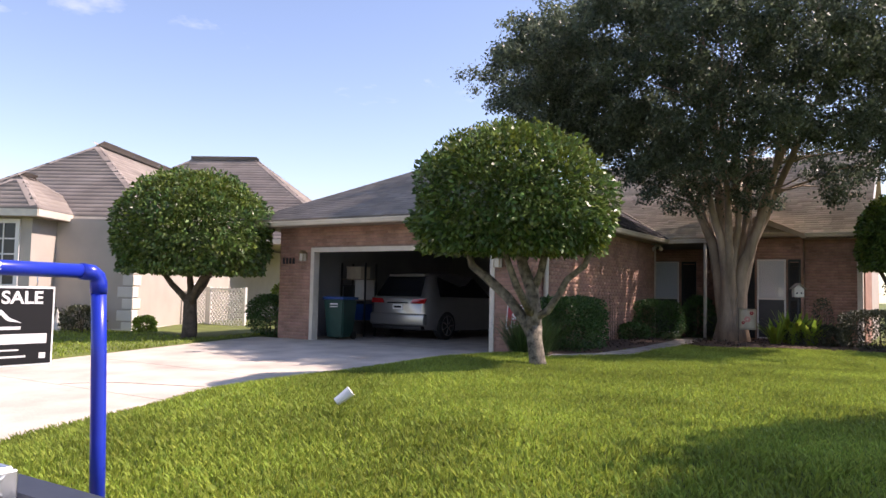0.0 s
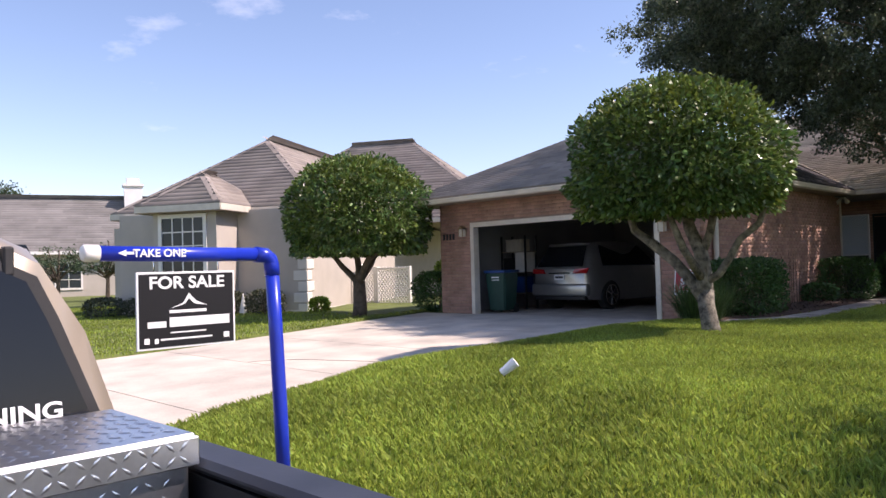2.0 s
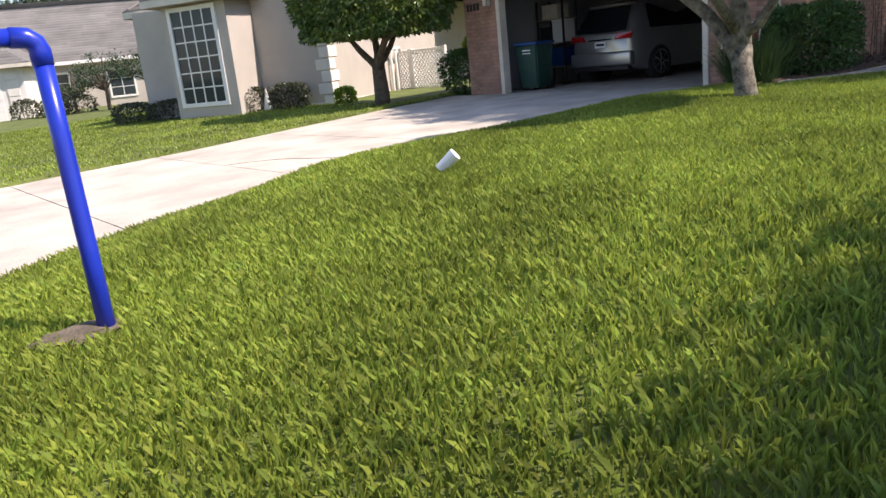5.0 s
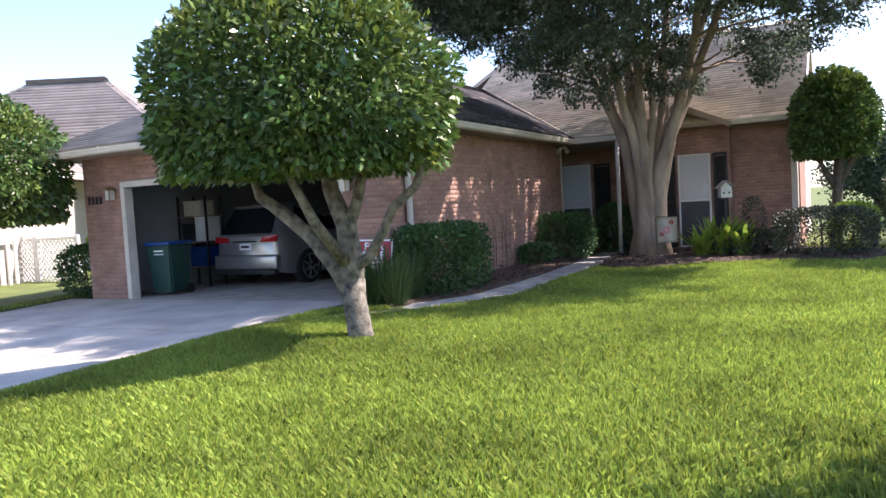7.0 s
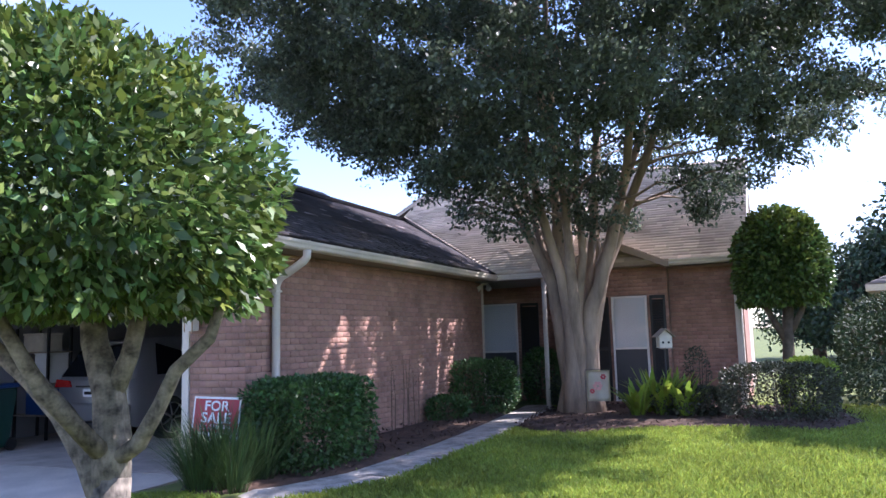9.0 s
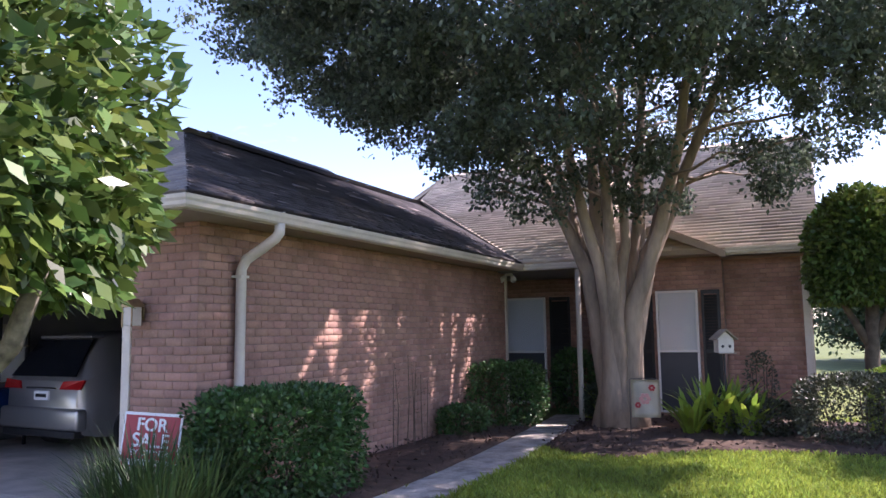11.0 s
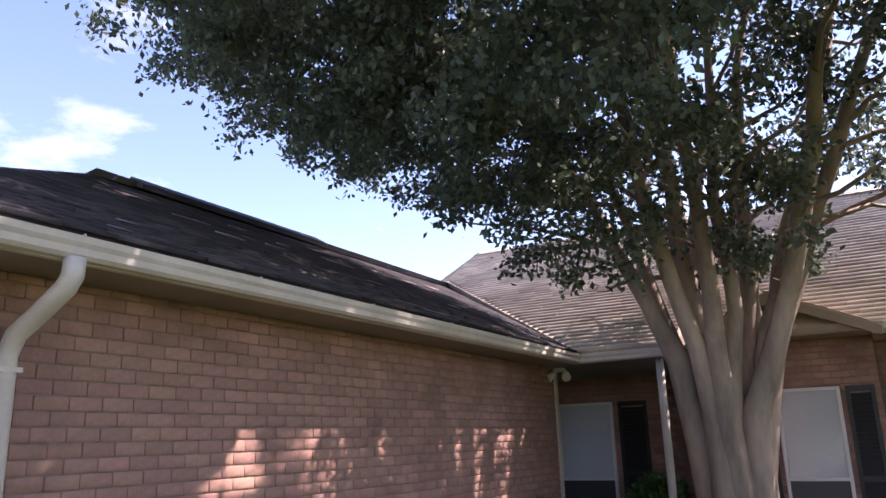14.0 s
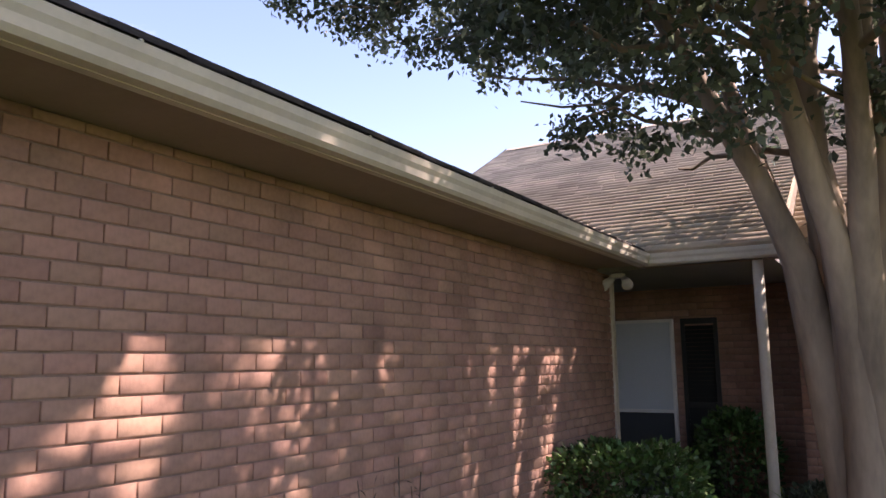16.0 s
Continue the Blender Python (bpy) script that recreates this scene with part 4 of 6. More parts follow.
def big_tree(loc, label, rng):
    """A many-stemmed tree: fused smooth stems that fan out into a wide vase of small dark leaves."""
    tree = thing("tree", loc, 0, label, "tree")
    bm = bmesh.new()
    limbs = []
    n = 13
    for i in range(n):
        a = 2 * math.pi * i / n + rng.uniform(-0.15, 0.15)
        inner = i % 3 == 2
        r0 = rng.uniform(0.04, 0.12) if inner else rng.uniform(0.16, 0.25)
        lean = rng.uniform(0.4, 1.3) if inner else rng.uniform(1.5, 2.4)
        big = rng.uniform(0.11, 0.165)
        ca, sa = math.cos(a), math.sin(a)
        pts, rad = [], []
        split = rng.uniform(1.5, 2.1)
        top = rng.uniform(6.8, 8.2)
        for z in np.linspace(-0.1, top, 13):
            flare = 0.12 * max(0, 0.6 - z) ** 2
            s = max(0.0, z - split)
            r = r0 + flare + 0.05 * min(z, split) + lean * (s / 5.2) ** 1.05
            tw = a + 0.35 * noise.noise((i * 1.7, z * 0.5, 2))
            pts.append((math.cos(tw) * r + 0.10 * noise.noise((i, z * 0.8, 0)), math.sin(tw) * r + 0.10 * noise.noise((i, z * 0.8, 5)), z))
            rad.append(max(0.018, (big + flare) * (1 - 0.82 * max(0, z - 0.5) / top) * (1.35 - 0.35 * min(1.0, max(0.0, z - split) / 0.9))))
        tube(bm, pts, rad, n=10, wob=0.18)
        limbs.append((pts, rad, a))
    ends = []
    for pts, rad, a in limbs:
        for k in range(6, 13):
            for rep in range(1):
                p = Vector(pts[k])
                b = a + rng.normal(0, 0.75)
                ln = rng.uniform(1.2, 3.2) * (1.15 - 0.5 * abs(p.z - 5.2) / 4)
                up = rng.uniform(0.15, 0.75)
                q = [p]
                for s in range(1, 6):
                    f = s / 5
                    q.append(p + Vector((math.cos(b) * ln * f, math.sin(b) * ln * f, up * ln * f * (1 - 0.35 * f))) + Vector(rng.normal(0, 0.06, 3)))
                r0 = min(0.032, rad[k] * 0.45)
                tube(bm, q, [r0 * (1 - 0.85 * s / 5) + 0.004 for s in range(6)], n=5, cap=False)
                ends += q[2:]
    part("trunk", bm, M_TRUNK, tree, "smooth tan fused stems", smooth=True)
    # sprays of leaves: flattened masses made of clumps, in the vase between its underside and its dome
    masses = []
    tries = 0
    while len(masses) < 365 and tries < 60000:
        tries += 1
        a = rng.uniform(0, 2 * math.pi)
        r = (5.85 - 0.25 * math.cos(a) - 0.5 * math.sin(a)) * math.sqrt(rng.uniform(0.0, 1))
        x, y = math.cos(a) * r, math.sin(a) * r
        lo = 3.62 + max(0.0, r - 2.2) * 0.68 + 0.5 * noise.noise((x * 0.8, y * 0.8, 3))
        hi = 10.7 - 0.105 * r ** 2
        if hi < lo:
            continue
        t = rng.uniform(0, 1)
        z = lo + (hi - lo) * (t ** 1.8 if rng.uniform() < 0.6 else t)
        if (r < 2.5 and z < 6.2 and rng.uniform() < 0.62) or (r > 3.6 and x > 0 and z < 6.6 and rng.uniform() < 0.5) or y > 2.9 or (y > 2.2 and rng.uniform() < 0.7):
            continue
        p = Vector((x + 0.45, y - 0.95 * min(1.0, r / 3), z))
        if any((p - q).length < 0.55 for q in masses):
            continue
        masses.append(p)
    cl = []
    for p in masses:
        s_ = rng.uniform(0.7, 1.25)
        for k in range(11):
            cl.append((p.x + rng.normal() * 0.31 * s_, p.y + rng.normal() * 0.31 * s_, p.z + rng.normal() * 0.15 * s_))
    cl += [tuple(e) for e in ends if e.z > 4.9 and e.y < 2.2 and rng.uniform() < 0.3]
    cl = np.array(cl)
    per = 76
    pts = np.repeat(cl, per, 0)
    pts = pts + rng.normal(size=pts.shape) * np.array((0.115, 0.115, 0.095))
    # gaps in the crown, along the sun's way, through which light reaches the brick wall
    way = np.array(SUN_WAY) / np.linalg.norm(SUN_WAY)
    open_ = np.zeros(len(pts), bool)
    for y, z, r in SUN_GAPS:
        d = pts + np.array(loc) - np.array((0.0, y, z))
        open_ |= np.linalg.norm(d - (d @ way)[:, None] * way, axis=1) < r * (0.85 + 0.3 * rng.uniform(size=len(pts)))
    pts = pts[~open_]
    part("crown", leaves("crown", pts, 0.086, rng, None, aspect=0.58, droop=0.5), M_LEAF_B, tree)
    return tree


big_tree((2.36, 6.85, 0.1), "large spreading tree with smooth tan fused stems and dark leaves", RNG)


def leafy_box(name, loc, size, label, category, n, leaf, material, rng, group="", round_=3.5, stems=True, rough=0.1):
    """A clipped shrub: leaves in the shell of a rounded block, over a few bare stems."""
    ob = thing(name, loc, 0, label, category, group)
    if stems:
        for k in range(5):
            bm = bmesh.new()
            x, y = rng.uniform(-0.3, 0.3) * size[0], rng.uniform(-0.3, 0.3) * size[1]
            tube(bm, [(x * 0.5, y * 0.5, -0.08), (x, y, size[2] * 0.4), (x * 1.2, y * 1.2, size[2] * 0.8)], [0.016, 0.012, 0.006], n=5)
            part("stem", bm, M_BARKD, ob)
    d = rng.normal(size=(n, 3))
    d[:, 2] = np.where(rng.uniform(size=n) < 0.25, np.abs(d[:, 2]) * 2, d[:, 2])
    e = np.abs(d) ** 1
    k = (np.sum(e ** round_, 1)) ** (-1 / round_)
    lump = np.array([1 + rough * noise.noise((q * 2.2 + Vector(loc) * 1.7)) for q in (Vector(v) for v in d * k[:, None] * np.array(size))])
    shell = 1 - 0.3 * rng.uniform(0, 1, n) ** 1.5
    p = d * (k * lump * shell)[:, None] * np.array((size[0] / 2, size[1] / 2, size[2] / 2)) + np.array((0, 0, size[2] / 2))
    p[:, 2] = np.maximum(p[:, 2], 0.02)
    out = d / np.linalg.norm(d, axis=1)[:, None]
    part("foliage", leaves("foliage", p, leaf, rng, out, aspect=0.55, droop=0.1), material, ob)
    return ob


leafy_box("hedge", (0.70, 0.32, 0.1), (1.05, 1.65, 1.03), "clipped green box hedge beside the brick wall", "hedge", 15000, 0.06, M_LEAF_H, RNG, round_=6)
leafy_box("hedge", (0.52, 6.55, 0.08), (1.25, 1.2, 1.03), "dark clipped hedge in shade near the porch", "hedge", 7000, 0.06, M_LEAF_H, RNG, round_=4)
leafy_box("shrub", (0.35, 5.2, 0.08), (0.7, 0.9, 0.45), "low dark shrub at the foot of the brick wall", "shrub", 2200, 0.06, M_LEAF_H, RNG, round_=2.6)
leafy_box("shrub", (0.95, 9.15, 0.0), (0.85, 0.8, 1.25), "dark leafy shrub in the shade of the porch", "shrub", 3000, 0.07, M_LEAF_H, RNG, round_=2.8)
leafy_box("shrub", (1.95, 7.75, 0.1), (0.9, 0.8, 0.62), "low dark shrub beside the walkway end", "shrub", 2500, 0.06, M_LEAF_B, RNG, round_=2.4)
leafy_box("hedge", (5.75, 6.15, 0.06), (1.75, 1.25, 0.92), "dusty grey-green clipped hedge at the lawn edge", "hedge", 9000, 0.055, M_LEAF_D, RNG, round_=4)
leafy_box("hedge", (6.25, 7.3, 0.06), (0.9, 1.4, 0.95), "lime tipped sunlit hedge behind the clipped tree", "hedge", 5000, 0.055, M_LEAF_Y, RNG, round_=4)
leafy_box("shrub", (4.35, 6.5, 0.1), (1.3, 1.1, 0.5), "dark groundcover shrub in the bed", "shrub", 3200, 0.06, M_LEAF_D, RNG, round_=2.4)
leafy_box("shrub", (4.4, 7.5, 0.1), (0.5, 0.5, 1.15), "loose grey flowering shrub in shade", "shrub", 900, 0.05, M_LEAF_D, RNG, round_=2.2)
leafy_box("shrub", (-7.75, 0.55, -0.02), (1.25, 0.9, 1.05), "dark hedge with a yellow-green top beside the garage", "shrub", 6000, 0.07, M_LEAF_H, RNG, round_=4)
leafy_box("shrub", (-7.55, 0.9, 0.75), (0.9, 0.7, 0.62), "yellow-green shrub top beside the garage", "shrub", 2200, 0.08, M_LEAF_Y, RNG, round_=2.3, stems=False)
leafy_box("hedge", (8.1, 9.6, 0.0), (2.4, 2.0, 1.75), "tall dark rounded hedge at the side lawn", "hedge", 7000, 0.09, M_LEAF_F, RNG, round_=5)
leafy_box("hedge", (8.9, 11.6, 0.0), (3.6, 1.6, 2.2), "taller dark hedge behind the side lawn", "hedge", 6000, 0.1, M_LEAF_F, RNG, round_=5)


def strap_plant(loc, label, rng, n=40, length=0.6, width=0.05, material=None, name="plant", spread=0.7, base=0.1):
    """A tuft of strap leaves that arch outwards; each blade is a bent, pointed strip."""
    ob = thing(name, loc, 0, label, "plant")
    V, F, c = [], [], 0
    for i in range(n):
        a = rng.uniform(0, 2 * math.pi)
        ln = length * rng.uniform(0.6, 1.15)
        sp = spread * rng.uniform(0.2, 1.0)
        b0 = np.array((math.cos(a) * base * rng.uniform(0, 1), math.sin(a) * base * rng.uniform(0, 1), -0.03))
        side = np.array((-math.sin(a), math.cos(a), 0)) * width * 0.5
        for s in range(6):
            f = s / 5
            p = b0 + np.array((math.cos(a) * sp * ln * f ** 1.5, math.sin(a) * sp * ln * f ** 1.5, ln * (f - 0.35 * sp * f ** 2.5)))
            wv = side * (0.45 + 1.1 * f) * (1 - f ** 3)
            V += [p - wv, p + wv]
        F += [(c + 2 * s, c + 2 * s + 1, c + 2 * s + 3, c + 2 * s + 2) for s in range(5)]
        c += 12
    part("leaf_tuft", mesh_np("leaf_tuft", np.array(V), np.array(F)), material or M_LEAF_Y, ob)
    return ob


for x, y, s in ((3.5, 6.2, 0.75), (3.9, 6.3, 0.9), (4.3, 6.25, 0.8), (3.7, 6.65, 0.9), (4.1, 6.7, 0.85)):
    strap_plant((x, y, 0.1), "cast-iron plant with broad yellow-green leaves in the bed", RNG, 30, s, 0.095, spread=0.95)
strap_plant((1.95, 7.6, 0.08), "leafy green potted plant by the porch", RNG, 18, 0.85, 0.09)
for x, y, s in ((0.42, -0.95, 1.0), (0.68, -0.65, 0.95), (0.2, -1.0, 0.85), (0.72, -1.1, 0.85), (0.45, -1.25, 0.75)):
    strap_plant((x, y, 0.05), "clump of fine dark green ornamental grass", RNG, 230, s, 0.012, M_REED, "ornamental_grass", 0.75, 0.16)
for k in range(7):
    twig = thing("dry_stalk", (0.22 + 0.06 * RNG.normal(), 3.3 + 0.14 * k, 0.08), 0, "bare dry brown stalk against the brick wall", "plant", "dry stalks")
    bm = bmesh.new()
    h = 1.25 - 0.09 * abs(k - 2)
    tube(bm, [(0, 0, -0.05), (0.02, RNG.normal() * 0.04, h * 0.5), (0.01, RNG.normal() * 0.08, h)], [0.007, 0.006, 0.003], n=5)
    part("stem", bm, M_BARKD, twig)
    tagged(part("twig_tuft", leaves("twig_tuft", np.array([(0.01, RNG.normal() * 0.05, h * q) for q in RNG.uniform(0.4, 1, 12)]), 0.07, RNG, None, aspect=0.12), M_BARKD, twig), kind="stuff")

# lawn: coarse blades of grass
def blades(name, x, y, height, width, rng, label, zf=None):
    n = len(x)
    z = ground_z(x, y) - 0.01
    a = rng.uniform(0, 2 * np.pi, n)
    h = height * rng.uniform(0.5, 1.25, n)
    lean = rng.uniform(0.05, 0.75, n) * h
    dx, dy = np.cos(a), np.sin(a)
    w = width * rng.uniform(0.7, 1.3, n) * 0.5
    v = np.zeros((n, 4, 3))
    v[:, 0] = np.stack([x - dy * w, y + dx * w, z], 1)
    v[:, 1] = np.stack([x + dy * w, y - dx * w, z], 1)
    v[:, 2] = np.stack([x + dx * lean * 0.4 + dy * w, y + dy * lean * 0.4 - dx * w, z + h * 0.62], 1)
    v[:, 3] = np.stack([x + dx * lean - dy * w * 0.3, y + dy * lean + dx * w * 0.3, z + h * (1 - 0.2 * lean / h)], 1)
    i = np.arange(n)[:, None] * 4
    f = np.concatenate([i + np.array((0, 1, 2)), i + np.array((0, 2, 3))], 0)
    ob = part(name, mesh_np(name, v.reshape(-1, 3), f), M_GRASS)
    return tagged(ob, label, "grass", kind="stuff")


def scatter(n, x0, x1, y0, y1, rng, keep):
    x, y = rng.uniform(x0, x1, n), rng.uniform(y0, y1, n)
    k = keep(x, y)
    return x[k], y[k]


def lawn_here(x, y):
    return (x > drive_right(y) + 0.02) & (y > -12.42) & ~near_walk(x, y, 0.31) & ~in_poly(x, y, BED_L) & ~in_poly(x, y, BED_R) & ~((x < 1.4) & (y > -1.4)) & ~((x < 5.3) & (y > 8.6)) & (np.hypot(x - 2.5, y + 10.95) > 0.16)


gr = np.random.default_rng(21)
def fading(x, y):
    far = np.clip((y + 4.0) / 12, 0, 1) + np.clip((x - 6.3) / 5, 0, 1)
    return lawn_here(x, y) & (gr.uniform(size=len(x)) > far * 0.75)


xa, ya = scatter(1080000, -0.4, 11.8, -12.42, 9.3, gr, fading)
blades("lawn_grass", xa, ya, 0.078, 0.0085, gr, "thick bright green coarse-bladed lawn grass")
xd, yd = scatter(75000, -24, -6.0, -12.42, 0.5, gr, lambda x, y: (x < drive_left(y) - 0.02) & (np.hypot(x + 8.45, y + 1.5) > 0.25) & ((y < -1.4) | (x > -8)))
blades("side_lawn_grass", xd, yd, 0.06, 0.02, gr, "short green lawn beyond the driveway")
chips = gr.uniform(0, 1, (5200, 2)) * np.array((7.0, 10.5)) + np.array((0, -1.5))
keep = in_poly(chips[:, 0], chips[:, 1], BED_L) | in_poly(chips[:, 0], chips[:, 1], BED_R)
chips = chips[keep]
cp = np.stack([chips[:, 0], chips[:, 1], lawn_z(chips[:, 0], chips[:, 1]) + 0.075], 1)
tagged(part("leaf_litter", leaves("leaf_litter", cp, 0.07, gr, np.tile((0, 0, 0.25), (len(cp), 1)), aspect=0.4), M_BARKCHIP), "scattered brown bark chips and dead leaves", "mulch", kind="stuff")


# ---- the pickup at the kerb; local x runs from cab to tailgate, y to the kerb side ----
def smooth_part(name, bm, material, parent, label="", angle=35):
    ob = part(name, bm, material, parent, label)
    ob.data.shade_smooth()
    ob.data.set_sharp_from_angle(angle=radians(angle))
    return ob


TX = 4.55      # rear window of the cab
YK, YS = -12.66, -14.42   # kerb side and street side of the bed
ZS = -0.41
YC = (YK + YS) / 2
truck = thing("pickup_truck", (TX, YC, ZS), 0, "champagne pickup truck with a black bed, parked along the kerb", "truck")
H = (YK - YS) / 2


def zt(z):
    return z - ZS


# cab: an arched loft, narrower above the beltline
bm = bmesh.new()
cab = []
for x, belt, roof, inset in ((0.06, 1.16, 1.18, 0.02), (0.0, 1.18, 1.665, 0.0), (-0.10, 1.18, 1.705, 0.0), (-0.55, 1.18, 1.73, 0.0), (-1.05, 1.17, 1.71, 0.0), (-1.25, 1.16, 1.66, 0.0), (-1.85, 1.12, 1.14, 0.0)):
    w0, w1 = H - 0.03, H - 0.26
    ring = [(-w0, 0.5), (-w0 - 0.02, 0.85), (-w0 + 0.02, belt), (-(w0 + w1) / 2 - 0.015, (belt + roof) / 2), (-w1 - 0.02, roof - 0.06), (-w1 + 0.09, roof - 0.008), (-w1 + 0.3, roof)]
    ring = ring + [(-y, z) for y, z in ring[::-1]]
    cab.append([bm.verts.new((x, y, z)) for y, z in ring])
for a, b in zip(cab, cab[1:]):
    for k in range(len(a) - 1):
        bm.faces.new((a[k], a[k + 1], b[k + 1], b[k]))
bm.faces.new(cab[0])
bm.faces.new(cab[-1][::-1])
bmesh.ops.recalc_face_normals(bm, faces=bm.faces)
body = smooth_part("cab", bm, M_TRUCK, truck, "champagne painted cab", angle=62)
# rear window, its black gasket and lettering
win = [(-0.745, 1.19), (-0.645, 1.46), (-0.60, 1.56), (-0.52, 1.60), (0.52, 1.60), (0.60, 1.56), (0.645, 1.46), (0.745, 1.19)]
def slanted(pts, d, grow=0.0):
    """An outline laid just behind the cab's sloping rear face."""
    bm = bmesh.new()
    cy, cz = 0.0, 1.4
    f = [bm.verts.new((0.045 - (z - 1.18) * 0.10 + d, cy + (y - cy) * (1 + grow), cz + (z - cz) * (1 + grow * 1.6))) for y, z in pts]
    g = [bm.verts.new((v.co.x - 0.05, v.co.y, v.co.z)) for v in f]
    bm.faces.new(f)
    n = len(f)
    for k in range(n):
        bm.faces.new((f[k], g[k], g[(k + 1) % n], f[(k + 1) % n]))
    bmesh.ops.recalc_face_normals(bm, faces=bm.faces)
    return bm
part("window_gasket", slanted([(y, z) for y, z in win], 0.018, 0.045), M_RUBBER, truck, "black rubber gasket")
pane = part("rear_window", slanted(win, 0.024), M_GLASS, truck, "dark tinted rear window with white lettering")
def on_window(y, z):
    tilt = math.degrees(math.atan(0.10))
    return Matrix.Translation((0.045 - (z - 1.18) * 0.10 + 0.026, y, z)) @ pose(0, 0, 0, 90 - tilt, 0, 90)
letters("SERVICE", 0.095, "lettering", M_PRINT, pane, on_window(0.26, 1.53), width=0.53)
letters("ESTIMATES", 0.078, "lettering", M_PRINT, pane, on_window(0.06, 1.425), width=0.70)
part("number_bar", boxes((0.075, 0.079, -0.40, -0.17, 1.295, 1.365), (0.075, 0.079, -0.05, 0.275, 1.295, 1.365)), M_PRINT, pane, "white painted number bar")
letters("WINDOW", 0.056, "lettering", M_PRINT, pane, on_window(0.18, 1.235), width=0.27)
letters("CLEANING", 0.056, "lettering", M_PRINT, pane, on_window(0.50, 1.235), width=0.34)
lamp = part("brake_light", boxes((0.0, 0.05, -0.19, 0.165, 1.60, 1.668), bev=0.012), M_TAIL, truck, "red high brake light")
part("lamp_lens", boxes((0.045, 0.054, 0.0, 0.09, 1.615, 1.652), bev=0.004), M_PRINT, lamp, "clear cargo lamp lens")
part("roof_strip", boxes((-0.02, 0.03, 0.55, 0.575, 1.575, 1.648), bev=0.005), M_RUBBER, truck, "black roof drip strip")
for sgn in (1, -1):
    g = bmesh.new()
    q = [(-0.12, H - 0.05, 1.22), (-0.95, H - 0.05, 1.22), (-0.85, H - 0.24, 1.66), (-0.16, H - 0.24, 1.66)]
    f = [g.verts.new((x, sgn * (y + 0.015), z)) for x, y, z in q]
    h_ = [g.verts.new((x, sgn * (y - 0.04), z)) for x, y, z in q]
    g.faces.new(f)
    for k in range(4):
        g.faces.new((f[k], f[(k + 1) % 4], h_[(k + 1) % 4], h_[k]))
    bmesh.ops.recalc_face_normals(g, faces=g.faces)
    part("side_window", g, M_GLASS, truck, "dark tinted side window")
    mirror = part("door_mirror", prism([(H + 0.04 - 0.05, 1.155 - 0.09), (H + 0.28 - 0.05, 1.165 - 0.09), (H + 0.31 - 0.05, 1.21 - 0.09), (H + 0.31 - 0.05, 1.30 - 0.09), (H + 0.27 - 0.05, 1.35 - 0.09), (H + 0.10 - 0.05, 1.365 - 0.09), (H + 0.04 - 0.05, 1.31 - 0.09)] if sgn > 0 else
                                          [(-H - 0.04 + 0.05, 1.155 - 0.09), (-H - 0.28 + 0.05, 1.165 - 0.09), (-H - 0.31 + 0.05, 1.21 - 0.09), (-H - 0.31 + 0.05, 1.30 - 0.09), (-H - 0.27 + 0.05, 1.35 - 0.09), (-H - 0.10 + 0.05, 1.365 - 0.09), (-H - 0.04 + 0.05, 1.31 - 0.09)], "x", -1.36, -1.24, bev=0.02), M_PLAST, truck, "black door mirror")
    part("mirror_glass", prism([(sgn * (H + 0.07 - 0.05), 1.185 - 0.09), (sgn * (H + 0.28 - 0.05), 1.19 - 0.09), (sgn * (H + 0.28 - 0.05), 1.32 - 0.09), (sgn * (H + 0.09 - 0.05), 1.335 - 0.09)], "x", -1.243, -1.232), M_GLASS, mirror, "mirror glass")
# front end
bm = bmesh.new()
box(bm, -3.15, -1.6, -H + 0.02, H - 0.02, 0.45, 1.14, bev=0.09, seg=3)
smooth_part("bonnet", bm, M_TRUCK, truck)
bm = bmesh.new()
box(bm, -3.25, -3.05, -H + 0.02, H - 0.02, 0.42, 0.66, bev=0.04, seg=2)
smooth_part("front_bumper", bm, M_CHROME, truck)
# bed: hollow box with rails and tailgate
LEN = 1.98
RT = 1.155
part("bed_floor", boxes((0.09, LEN, -H + 0.07, H - 0.07, 0.58, 0.64)), M_TRUCKB, truck, "black bed liner floor")
for sgn in (1, -1):
    y0, y1 = sorted((sgn * (H - 0.085), sgn * (H - 0.055)))
    part("bed_liner", boxes((0.09, LEN - 0.04, y0, y1, 0.62, RT - 0.03)), M_TRUCKB, truck, "black plastic bed side liner")
    y0, y1 = sorted((sgn * (H - 0.055), sgn * (H + 0.0)))
    bm = boxes((0.07, LEN, y0, y1, 0.48, RT - 0.02), bev=0.012)
    part("bed_side", bm, M_TRUCK, truck, "champagne bed side")
    y0, y1 = sorted((sgn * (H - 0.10), sgn * (H + 0.012)))
    part("bed_rail", boxes((0.07, LEN + 0.01, y0, y1, RT - 0.022, RT + 0.012), bev=0.014), M_RAIL, truck, "scuffed dark rail cap")
    y0, y1 = sorted((sgn * (H + 0.001), sgn * (H + 0.004)))
    part("side_decal", boxes((0.95, 1.25, y0, y1, 0.98, 1.06), (1.32, 1.5, y0, y1, 0.98, 1.06), (1.56, 1.72, y0, y1, 0.98, 1.06)), M_PRINT, truck, "white lettering bars on the bed side")
part("tailgate", boxes((LEN - 0.035, LEN + 0.015, -H + 0.06, H - 0.06, 0.62, RT - 0.03), bev=0.012), M_TRUCK, truck, "champagne tailgate")
part("rear_bumper", boxes((LEN + 0.02, LEN + 0.12, -H + 0.05, H - 0.05, 0.40, 0.56), bev=0.02), M_CHROME, truck, "chrome rear bumper")


